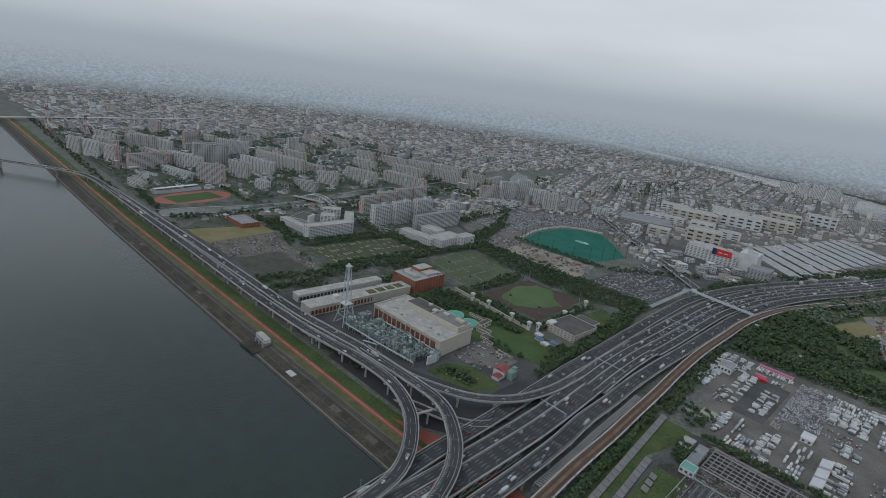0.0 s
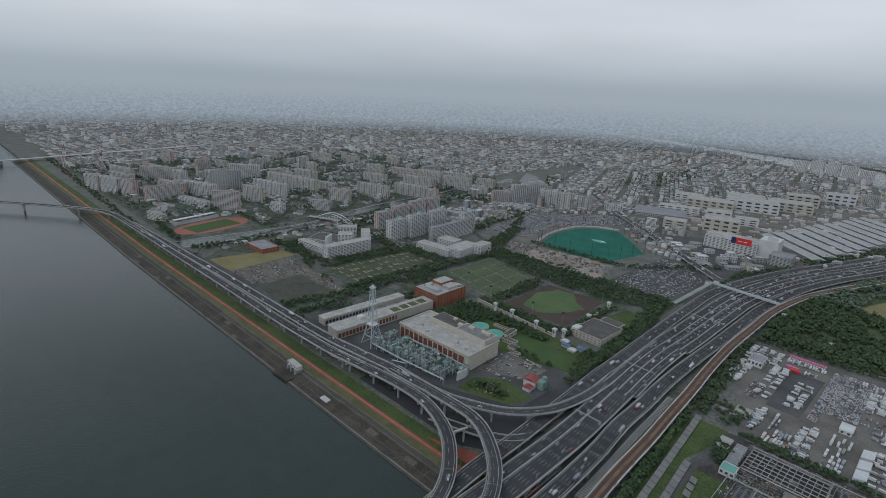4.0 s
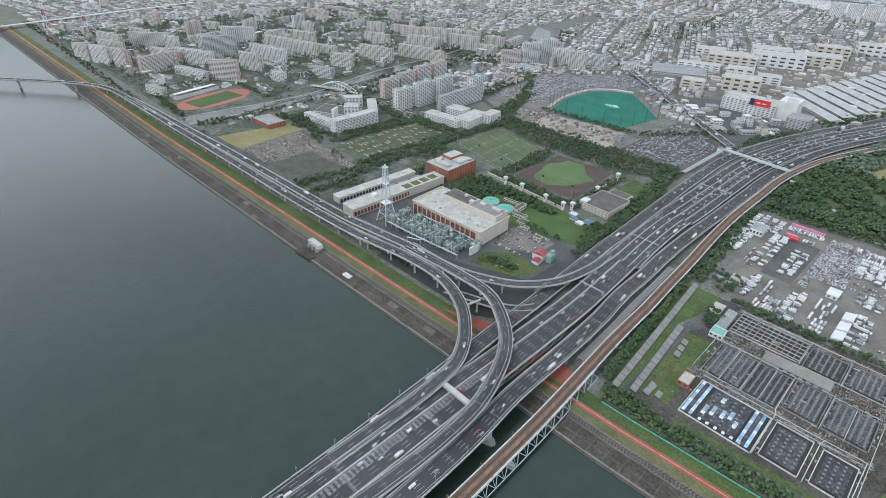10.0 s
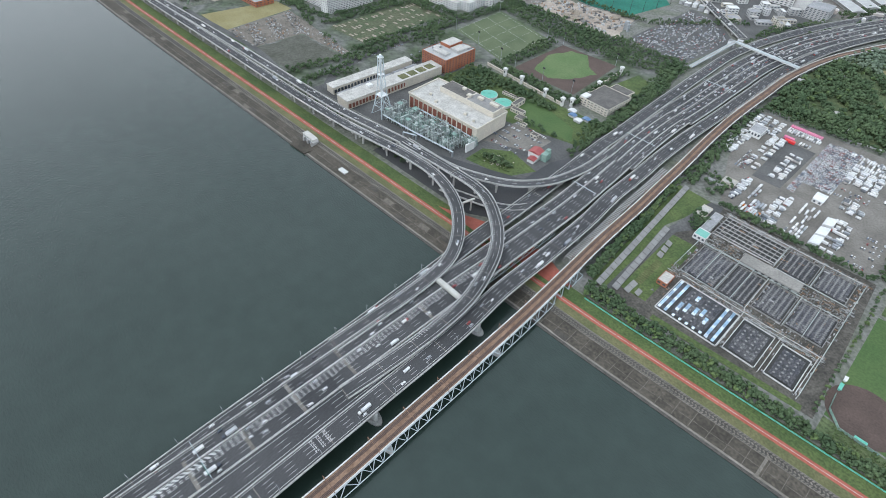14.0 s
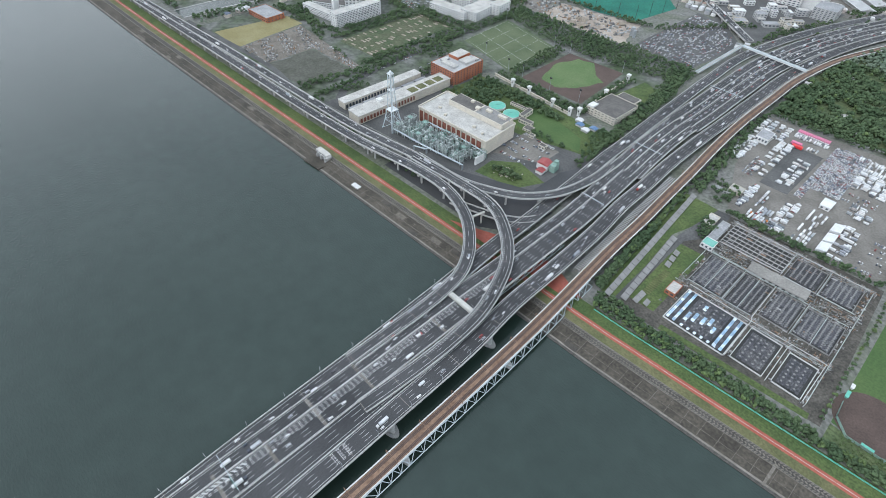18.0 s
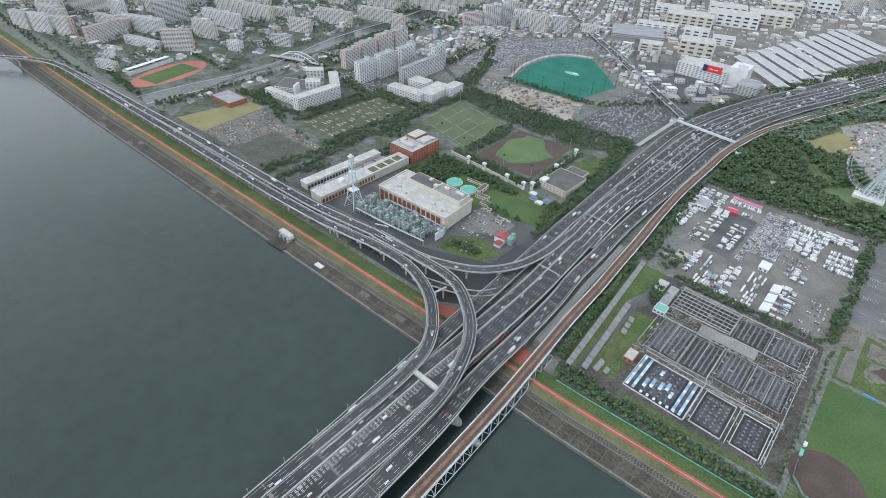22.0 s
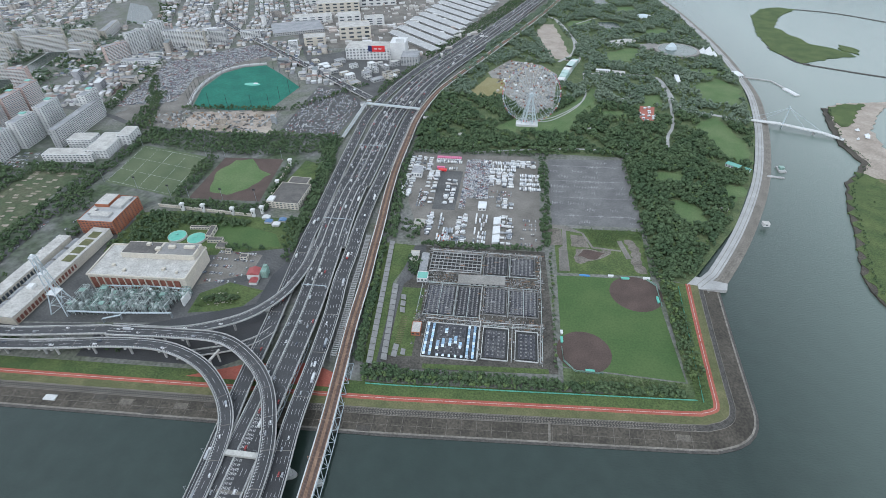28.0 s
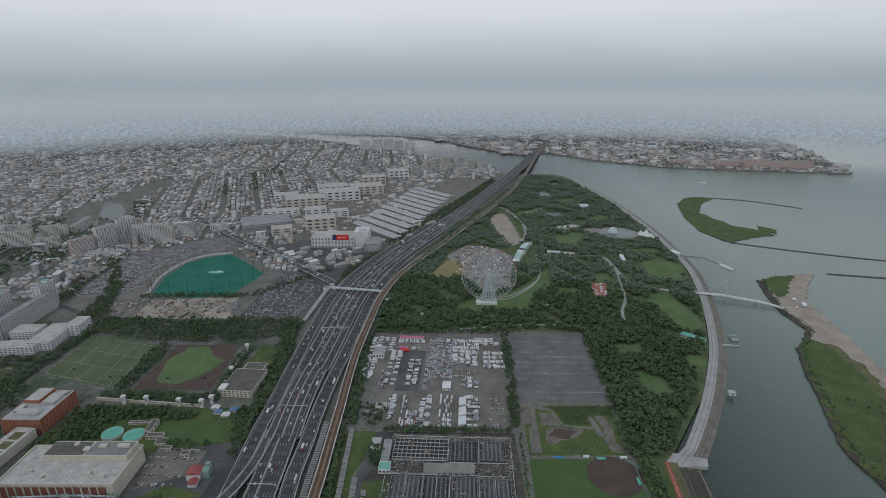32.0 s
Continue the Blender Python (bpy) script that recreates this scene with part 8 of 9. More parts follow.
def ico():
    t = (1 + 5 ** 0.5) / 2
    v = np.array([(-1, t, 0), (1, t, 0), (-1, -t, 0), (1, -t, 0), (0, -1, t), (0, 1, t), (0, -1, -t), (0, 1, -t), (t, 0, -1), (t, 0, 1), (-t, 0, -1), (-t, 0, 1)], float)
    f = np.array([(0, 11, 5), (0, 5, 1), (0, 1, 7), (0, 7, 10), (0, 10, 11), (1, 5, 9), (5, 11, 4), (11, 10, 2), (10, 7, 6), (7, 1, 8), (3, 9, 4), (3, 4, 2), (3, 2, 6), (3, 6, 8), (3, 8, 9), (4, 9, 5), (2, 4, 11), (6, 2, 10), (8, 6, 7), (9, 8, 1)])
    return v / np.linalg.norm(v[0]), f


ICO_V, ICO_F = ico()


def crown(clumps, leaves, r=1.0, tall=1.0):
    """A crown about one metre in radius: uneven clumps and loose sprays of leaves with gaps between."""
    vs, fs, n = [], [], 0
    for k in range(clumps):
        a, u = trng.uniform(0, 2 * math.pi), trng.uniform(0, 1)
        rad = r * (0.15 + 0.62 * math.sqrt(u))
        c = np.array((rad * math.cos(a), rad * math.sin(a), tall * (0.35 + 0.75 * (1 - u) + trng.uniform(-0.2, 0.15))))
        size = trng.uniform(0.26, 0.44) * (1.2 - 0.4 * u)
        v = ICO_V * (size * (1 + trng.uniform(-0.28, 0.28, (12, 1)))) * np.array((1, 1, 0.8)) + c
        vs.append(v)
        fs.append(ICO_F + n)
        n += 12
    for k in range(leaves):
        d = trng.normal(size=3)
        d /= np.linalg.norm(d)
        c = d * np.array((0.92, 0.92, 0.62 * tall)) * trng.uniform(0.7, 1.08) * r + np.array((0, 0, tall * 0.72))
        p, q = trng.normal(size=3), trng.normal(size=3)
        s = trng.uniform(0.08, 0.17)
        vs.append(np.array([c, c + p * s, c + q * s]))
        fs.append(np.array([(0, 1, 2)]) + n)
        n += 3
    return np.concatenate(vs), np.concatenate(fs)


CROWNS = [crown(11, 46) for _ in range(5)]
WOODS = [crown(7, 16) for _ in range(6)]
SIMPLE = [crown(3, 4) for _ in range(4)]


def trunk_mesh():
    m = MB().tube((0, 0, -0.4), (0, 0, 3.4), 0.30, 7, 0.2)
    for k in range(4):
        t = k * 1.6 + 0.3
        m.tube((0, 0, 2.2 + 0.3 * k), (1.3 * math.cos(t), 1.3 * math.sin(t), 4.6 + 0.2 * k), 0.13, 5, 0.06)
    return m.mesh("trunk", M["bark"])


TRUNK = trunk_mesh()
CROWN_MESH = []
for mname in ("leaf", "leaf", "leaf_light"):
    for v, f in CROWNS[:4]:
        CROWN_MESH.append(mesh_np("crown", v * np.array((3.6, 3.6, 4.2)) + np.array((0, 0, 2.0)), f, M[mname]))


def tree(x, y, size, label="leafy green tree with a rounded uneven crown", group="dyke trees"):
    t = thing("tree", label, "tree", (x, y, ZG), group)
    for nm, me in (("trunk", TRUNK), ("crown", rng.choice(CROWN_MESH))):
        o = part(nm, me, None, t)
        o.matrix_parent_inverse = Matrix()
    t.scale = (size, size, size * rng.uniform(0.85, 1.1))
    t.rotation_euler = (0, 0, rng.uniform(0, 6.28))


def scatter(name, pts, templates, size, material, label, lift=0.25):
    """Many trees in one mesh: crowns down to the ground, beyond counting."""
    pts = np.asarray(pts, float)
    pick = trng.integers(0, len(templates), len(pts))
    vs, fs, n = [], [], 0
    for k, (v, f) in enumerate(templates):
        p = pts[pick == k]
        if not len(p):
            continue
        a = trng.uniform(0, 2 * math.pi, len(p))
        s = trng.uniform(size[0], size[1], len(p))
        hs = s * trng.uniform(0.95, 1.35, len(p))
        c, sn = np.cos(a)[:, None], np.sin(a)[:, None]
        out = np.zeros((len(p), len(v), 3))
        out[:, :, 0] = p[:, :1] + (v[:, 0] * c - v[:, 1] * sn) * s[:, None]
        out[:, :, 1] = p[:, 1:2] + (v[:, 0] * sn + v[:, 1] * c) * s[:, None]
        out[:, :, 2] = ZG + (v[:, 2] * 1.0 + lift) * hs[:, None]
        o = (np.arange(len(p)) * len(v))[:, None, None] + f[None]
        vs.append(out.reshape(-1, 3))
        fs.append(o.reshape(-1, 3) + n)
        n += len(p) * len(v)
    return solid(name, mesh_np(name, np.concatenate(vs), np.concatenate(fs), M[material]), None, label, "trees", kind="stuff")


def fill(poly, step, jitter=0.45, avoid=(), clear=0.0):
    xs, ys = [p[0] for p in poly], [p[1] for p in poly]
    gx, gy = np.meshgrid(np.arange(min(xs), max(xs), step), np.arange(min(ys), max(ys), step))
    x, y = gx.ravel() + trng.uniform(-jitter, jitter, gx.size) * step, gy.ravel() + trng.uniform(-jitter, jitter, gx.size) * step
    ok = inside_np(x, y, poly)
    for a in avoid:
        ok &= ~inside_np(x, y, a)
    if clear:
        ok &= np.sin(x * 0.031 + 1.3) * np.sin(y * 0.027) + 0.5 * np.sin(x * 0.083) * np.cos(y * 0.071) > clear
    return np.stack([x[ok], y[ok]], 1)


# single trees along the dyke, the plant and the ball field
for x in range(-136, 206, 7):
    for k in range(2):
        tree(x + rng.uniform(-2, 2), bank_y(x) + 60 + k * 7 + rng.uniform(-2, 2), rng.uniform(0.75, 1.15), "dense green tree beside the dyke fence")
for y in range(395, 560, 6):
    for x in (213, 220, 226):
        tree(x + rng.uniform(-2, 2), y + rng.uniform(-2, 2), rng.uniform(0.8, 1.25), "dark green tree beside a ball field", "ball field trees")
for y in range(388, 590, 8):
    tree(71.5 + rng.uniform(-1, 1), y, rng.uniform(0.55, 0.8), "slim green tree between plant and ball field", "plant trees")
for y in range(372, 600, 6):
    tree(-148 - (y - 375) * 0.085 + rng.uniform(-2, 2), y, rng.uniform(0.75, 1.15), "green tree beside the railway viaduct", "railway trees")

clear_areas = PARK_LAWNS + [
    [(56, 1695), (86, 1500), (108, 1392), (155, 1420), (166, 1560), (124, 1785)], [(-96, 1164), (-60, 1275), (-60, 1305), (-7, 1402), (76, 1374), (116, 1308), (96, 1080), (42, 1062), (-20, 1150), (-76, 1140)],
    [(262, 1052), (296, 1040), (316, 1132), (278, 1136)], disc(440, 1515, 66), disc(410, 1854, 26), disc(290, 1750, 48, 20, ry=54), disc(292, 2060, 32, 20, ry=80), disc(365, 2250, 26, 20, ry=64), [(96, 1240), (170, 1240), (185, 1400), (110, 1400)], disc(516, 1500, 22), [(335, 1580), (360, 1520), (400, 1530), (370, 1590)], [(10, 985), (74, 985), (74, 1060), (10, 1060)],
    [(206, 1328), (290, 1318), (290, 1345), (206, 1352)], [(384, 1262), (402, 1262), (402, 1318), (384, 1318)], [(380, 880), (425, 845), (432, 860), (390, 900)],
]
for line, w in (([(175, 1324), (260, 1318), (349, 1309), (366, 1140), (420, 1105), (486, 1083)], 8), ([(349, 1309), (354, 1202), (334, 1050), (312, 990), (300, 930)], 6), ([(-60, 880), (60, 905), (150, 915), (230, 905)], 5), ([(120, 1400), (160, 1470), (170, 1600), (130, 1800), (90, 1840)], 7)):
    for a, b in zip(line, line[1:]):
        dx, dy = b[0] - a[0], b[1] - a[1]
        m = math.hypot(dx, dy)
        nx, ny = -dy / m * w, dx / m * w
        clear_areas.append([(a[0] + nx, a[1] + ny), (b[0] + nx, b[1] + ny), (b[0] - nx, b[1] - ny), (a[0] - nx, a[1] - ny)])
park = [(-172, 884), (60, 892), (150, 898), (214, 884), (216, 552), (244, 556), (268, 582), (342, 698), (414, 842), (470, 1005), (506, 1140), (532, 1300), (537, 1560), (516, 1900), (458, 2250), (415, 2400), (250, 2440), (60, 1850), (-58, 1550), (-150, 1180), (-178, 1000)]
wp = fill(park, 7.4, avoid=clear_areas)
near = np.hypot(wp[:, 0], wp[:, 1]) < 1150
gap = np.sin(wp[:, 0] * 0.047 + 0.6 * np.sin(wp[:, 1] * 0.02)) * np.sin(wp[:, 1] * 0.041) + 0.5 * np.sin(wp[:, 0] * 0.11 + wp[:, 1] * 0.09)
gap += 0.5 * np.sin(wp[:, 0] * 0.23 + 2 * np.sin(wp[:, 1] * 0.05)) * np.sin(wp[:, 1] * 0.19 + wp[:, 0] * 0.03)
thin = trng.random(len(wp)) < np.where(gap > 0.55, 0.06, np.where(gap > 0.25, 0.45, 0.93))
thin &= ~((wp[:, 1] > 1380) & (gap > 0.3))
thin |= (wp[:, 0] < 262 + 0.2 * (wp[:, 1] - 560)) & (wp[:, 1] < 900) & (trng.random(len(wp)) < 0.97)
thin |= (wp[:, 1] < 905) & (wp[:, 0] < 214) & (trng.random(len(wp)) < 0.95)
thin |= near & (wp[:, 1] < 960) & (wp[:, 0] > 200) & (gap < 0.75) & (trng.random(len(wp)) < 0.95)
scatter("park_woods", wp[near & thin], CROWNS, (4.2, 7.0), "leaf", "dense dark green park woodland")
# woods past 1150 m take the leaf colour with haze painted in
scatter("park_woods", wp[~near & thin], WOODS, (4.4, 7.2), "leaf_hazed", "dense dark green park woodland")
sp = fill(park, 13, avoid=clear_areas)
sp = sp[trng.random(len(sp)) < 0.35]
scatter("park_woods", sp, WOODS, (3.0, 5.0), "leaf_light", "lighter green trees among park woodland", 0.6)
# belts of trees round the works, the fields and the expressway
belts = [
    ([(-140, 350), (205, 364), (205, 372), (-140, 366)], 4.6), ([(-150, 368), (-143, 368), (-162, 590), (-170, 590)], 5), ([(-170, 600), (-150, 600), (-172, 860), (-190, 860)], 6), ([(-300, 560), (-270, 640), (-300, 800), (-330, 905), (-345, 905), (-330, 780)], 6), ([(-712, 480), (-696, 470), (-690, 640), (-704, 640)], 7), ([(-735, 500), (-716, 500), (-712, 720), (-730, 720)], 7), ([(-770, 900), (-742, 905), (-780, 1080), (-810, 1080)], 8),
    ([(-113, 585), (58, 592), (58, 600), (-114, 597)], 5), ([(-172, 862), (50, 874), (120, 884), (60, 892), (-176, 884)], 7), ([(60, 600), (74, 600), (73, 866), (60, 864)], 6),
    ([(204, 560), (216, 560), (214, 884), (206, 880)], 7), ([(-700, 842), (-545, 816), (-400, 824), (-312, 850), (-312, 900), (-330, 915), (-440, 905), (-700, 905)], 8),
    ([(-716, 640), (-690, 640), (-690, 905), (-712, 905)], 7), ([(-540, 668), (-516, 666), (-518, 806), (-545, 808)], 7), ([(-516, 640), (-384, 632), (-384, 662), (-520, 660)], 6),
    ([(-300, 530), (-282, 530), (-280, 620), (-304, 790), (-322, 900), (-334, 900), (-318, 780), (-298, 620)], 6), ([(-690, 375), (-678, 380), (-690, 560), (-700, 560)], 8),
    ([(-560, 520), (-480, 532), (-480, 600), (-556, 625)], 9), ([(-430, 590), (-410, 615), (-380, 620), (-380, 604)], 6), ([(-312, 560), (-290, 560), (-290, 640), (-330, 640)], 8),
    ([(-640, 350), (-420, 360), (-420, 352), (-640, 338)], 6), ([(-850, 520), (-838, 520), (-826, 712), (-728, 716), (-728, 730), (-850, 726)], 7), ([(-740, 365), (-716, 365), (-700, 460), (-728, 500), (-716, 470)], 7),
    ([(-860, 514), (-1000, 560), (-1010, 700), (-1030, 700), (-1030, 540), (-870, 500)], 8), ([(-1160, 640), (-1140, 640), (-1190, 1000), (-1210, 1000)], 8), ([(-1120, 360), (-1090, 360), (-1150, 640), (-1165, 600)], 8),
    ([(-1060, 740), (-1040, 740), (-1050, 1000), (-1070, 1000)], 8), ([(-1290, 1240), (-1060, 1180), (-1060, 1250), (-1130, 1320), (-1290, 1380)], 9), ([(-1130, 1560), (-1080, 1600), (-1180, 1850), (-1260, 1860), (-1150, 1680)], 10),
    ([(-1060, 2120), (-1000, 2000), (-880, 2000), (-880, 2700), (-960, 2860), (-1040, 2860)], 16), ([(-240, 1400), (-200, 1340), (-20, 1850), (120, 2330), (90, 2340), (-60, 1900)], 8), ([(-300, 1080), (-250, 1200), (-214, 1300), (-240, 1340), (-300, 1200)], 8),
    ([(-880, 980), (-850, 980), (-880, 1120), (-900, 1280), (-930, 1240)], 8), ([(-700, 1000), (-480, 1010), (-500, 1035), (-700, 1012)], 8), ([(-1350, 365), (-1130, 350), (-1130, 365), (-1340, 380)], 8), ([(-1180, 575), (-1340, 575), (-1340, 560), (-1180, 560)], 8),
    ([(-1095, 380), (-1082, 380), (-1094, 690), (-1104, 690)], 7), ([(-1148, 380), (-1138, 380), (-1146, 690), (-1156, 690)], 7), ([(-1140, 720), (-1110, 720), (-1150, 1000), (-1200, 1200), (-1230, 1200), (-1190, 1000)], 8), ([(-1095, 740), (-1065, 740), (-1130, 1180), (-1190, 1180)], 9), ([(-850, 730), (-730, 735), (-730, 748), (-850, 745)], 7), ([(-1040, 520), (-960, 525), (-880, 530), (-850, 530), (-850, 545), (-960, 540), (-1040, 535)], 7), ([(-868, 560), (-856, 560), (-856, 700), (-868, 700)], 6), ([(-960, 720), (-860, 690), (-850, 715), (-950, 745)], 8), ([(-722, 880), (-700, 880), (-760, 1010), (-860, 1180), (-885, 1180), (-790, 1010)], 8), ([(-520, 1012), (-460, 1020), (-330, 1180), (-345, 1190), (-470, 1040)], 9), ([(-470, 905), (-330, 896), (-322, 908), (-470, 920)], 7),
    ([(-545, 520), (-400, 526), (-400, 534), (-545, 528)], 6), ([(-545, 560), (-490, 556), (-486, 606), (-545, 615)], 7), ([(-490, 590), (-430, 596), (-420, 625), (-490, 626)], 7), ([(-390, 545), (-330, 552), (-332, 558), (-392, 552)], 6), ([(-545, 615), (-380, 605), (-380, 614), (-545, 626)], 6), ([(-640, 540), (-620, 540), (-622, 640), (-640, 640)], 7), ([(-380, 640), (-366, 640), (-372, 800), (-386, 800)], 6), ([(-372, 436), (-330, 444), (-322, 456), (-365, 450)], 5),
    ([(-152, 372), (-145, 372), (-158, 500), (-168, 590), (-178, 590), (-165, 500)], 4),
    ([(-2600, 322), (-1300, 312), (-1300, 330), (-2600, 345)], 12), ([(-140, 600), (-112, 604), (-116, 640), (-150, 650)], 8), ([(-118, 520), (-105, 520), (-105, 560), (-124, 560)], 6),
]
bp = np.concatenate([fill(poly, st, 0.5) for poly, st in belts])
for ln_x, gap_ in ((canal, 33.0), (L_357L, 14.0), (L_RAIL, 10.0), (L_357R, 12.0), (EXP_C, 29.0)):
    q = np.array([p[:2] for p in ln_x if p[1] < 1600])
    bp = bp[np.min(np.hypot(bp[:, None, 0] - q[None, :, 0], bp[:, None, 1] - q[None, :, 1]), 1) > gap_]
scatter("tree_belt", bp[bp[:, 1] < 700], CROWNS, (2.6, 4.6), "leaf", "green belt of street and hedge trees")
scatter("tree_belt", bp[bp[:, 1] >= 700], WOODS, (2.8, 5.2), "leaf", "green belt of street and hedge trees")
verge = fill([(-1055, 350), (-640, 356), (-560, 640), (-330, 664), (-330, 900), (-700, 900), (-860, 880), (-1050, 740)], 8.5, avoid=(
    [(-690, 668), (-382, 660), (-390, 816), (-700, 840)], [(-846, 495), (-722, 490), (-722, 722), (-846, 725)], [(-1040, 345), (-716, 345), (-708, 480), (-1040, 515)], [(-1055, 530), (-862, 530), (-862, 715), (-1055, 715)],
    [(-640, 360), (-540, 360), (-540, 640), (-640, 640)], [(-384, 640), (-312, 640), (-312, 812), (-384, 812)], [(-884, 735), (-716, 735), (-716, 890), (-884, 890)], [(-1050, 740), (-884, 740), (-884, 900), (-1050, 900)], [(-722, 350), (-690, 350), (-702, 900), (-722, 900)]), clear=0.3)
scatter("tree_belt", verge, WOODS, (2.8, 5.0), "leaf", "green trees and hedges between sports grounds")
# shrubs on waste ground
shr = np.concatenate([fill(poly, 3.2, 0.5) for poly in ([(84, 374), (206, 362), (208, 382), (90, 386)], [(134, 618), (166, 616), (168, 636), (178, 640), (204, 634), (206, 662), (122, 656)], [(212, 372), (230, 366), (230, 400), (212, 400)], [(-380, 430), (-320, 440), (-350, 470)])])
scatter("shrubs", shr, SIMPLE, (1.2, 2.4), "leaf_light", "low light green shrubs and vines", 0.0)
# clumps of trees between the housing slabs and in the city
x, y = trng.uniform(-2300, -1060, 9000), trng.uniform(345, 1600, 9000)
ok = np.abs(x + 1138 + (y - 500) * 0.13) > 40
ok &= ~((np.abs(x + 1254) < 80) & (np.abs(y - 465) < 110)) & (y > 255 + 100)
ok &= np.sin(x * 0.02) * np.sin(y * 0.023 + 1) > -0.15 + trng.normal(0, 0.2, len(x))
for a, b in slabs:
    ok &= (np.abs(x - a) > 22) | (np.abs(y - b) > 22)
scatter("estate_trees", np.stack([x[ok], y[ok]], 1), SIMPLE, (4.5, 8.0), "leaf_hazed", "green trees between housing slabs")
x, y = trng.uniform(-4600, 300, 15000), trng.uniform(1000, 4800, 15000)
ok = free_city(x, y) & (np.sin(x * 0.009) * np.sin(y * 0.008 + 2) + trng.normal(0, 0.4, len(x)) > 0.25)
scatter("city_trees", np.stack([x[ok], y[ok]], 1), SIMPLE, (3.5, 7.0), "leaf_hazed", "small green trees scattered through the city")
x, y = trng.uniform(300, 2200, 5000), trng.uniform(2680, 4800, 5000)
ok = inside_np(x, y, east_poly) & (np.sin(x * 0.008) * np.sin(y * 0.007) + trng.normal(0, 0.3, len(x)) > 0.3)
scatter("far_trees", np.stack([x[ok], y[ok]], 1), SIMPLE, (5, 11), "leaf_hazed", "dark tree groups across the river mouth")
pts = []
for (x0, y0), (x1, y1) in zip(BEACH_W, BEACH_W[1:]):
    n = int(math.hypot(x1 - x0, y1 - y0) / 7)
    pts += [(x0 + (x1 - x0) * (k + trng.random()) / n + trng.uniform(3, 9), y0 + (y1 - y0) * (k + trng.random()) / n) for k in range(n)]
pts += [(trng.uniform(510, 600), trng.uniform(520, 800)) for k in range(16)]
bpts = np.array([p for p in pts if inside(p[0], p[1], BEACH_W + BEACH_E)])
scatter("beach_shrubs", bpts, WOODS, (1.2, 2.8), "leaf", "dark shrubs along the edge of the beach island", -0.9)

# ---- vehicles ----
vr = random.Random(5)


def car_meshes(lng, wid, hgt, hood):
    b = MB().box(0, 0, 0.28, lng, wid, hgt * 0.48, 0, 0.97, 0.94).box(-lng * 0.05, 0, 0.28 + hgt * 0.48, lng * hood, wid * 0.92, hgt * 0.42, 0, 0.78, 0.84)
    g = MB().box(-lng * 0.05, 0, 0.30 + hgt * 0.50, lng * hood * 0.985, wid * 0.935, hgt * 0.28, 0, 0.86, 0.92)
    t = MB()
    for sx in (-0.31, 0.31):
        for sy in (-1, 1):
            t.tube((sx * lng, sy * (wid / 2 - 0.22), 0.32), (sx * lng, sy * (wid / 2 + 0.02), 0.32), 0.32, 9)
    return b.mesh("body", M["car"]), g.mesh("window_band", M["glass_dark"]), t.mesh("wheel_set", M["dark"])


CARS = [car_meshes(4.4, 1.75, 1.5, 0.58), car_meshes(4.8, 1.8, 1.9, 0.72), car_meshes(3.6, 1.6, 1.75, 0.78)]


def truck_meshes(lng, hgt, wid=2.4):
    box = MB().box(-lng * 0.14, 0, 1.0, lng * 0.70, wid, hgt - 1.0)
    cab = MB().box(lng * 0.37, 0, 0.55, lng * 0.22 if lng < 9 else 2.3, wid * 0.96, 2.2, 0, 0.9, 0.95)
    ch = MB().box(0, 0, 0.55, lng * 0.96, wid * 0.7, 0.45)
    t = MB()
    for sx in (-0.38, -0.26, 0.34):
        for sy in (-1, 1):
            t.tube((sx * lng, sy * (wid / 2 - 0.3), 0.5), (sx * lng, sy * (wid / 2), 0.5), 0.5, 9)
    return box.mesh("cargo_box", M["truck"]), cab.mesh("cab", M["car"]), ch.mesh("chassis", M["dark"]), t.mesh("wheel_set", M["dark"])


TRUCKS = [truck_meshes(6.5, 2.9, 2.1), truck_meshes(8.6, 3.4), truck_meshes(12.5, 3.7, 2.5)]


def vehicle(x, y, z, h, truck=False, group="cars on the roads"):
    if truck:
        t = thing("truck", "pale box truck driving on the road", "truck", (x, y, z), "trucks on the roads")
        for nm, me in zip(("cargo_box", "cab", "chassis", "wheel_set"), vr.choice(TRUCKS)):
            part(nm, me, None, t, "", "stuff" if nm == "wheel_set" else "").matrix_parent_inverse = Matrix()
    else:
        t = thing("car", "small passenger car driving on the road", "car", (x, y, z), group)
        body, glass, wheels_ = vr.choice(CARS)
        bo = part("body", body, None, t)
        for ob in (bo, part("window_band", glass, None, bo), part("wheel_set", wheels_, None, t, "", "stuff")):
            ob.matrix_parent_inverse = Matrix()
    t.rotation_euler = (0, 0, h)


def traffic(line, lanes, s0, s1, gap, trucks=0.25):
    """Vehicles in lanes: (side offset, +1 along the line or -1 against it)."""
    for off, way in lanes:
        s = s0 + vr.uniform(0, gap)
        while s < min(s1, length(line) - 10):
            p, h = along(line, s)
            vehicle(p[0] + math.sin(h) * off, p[1] - math.cos(h) * off, p[2] + 0.02, h if way > 0 else h + math.pi, vr.random() < trucks)
            s += gap * vr.uniform(0.45, 1.9)


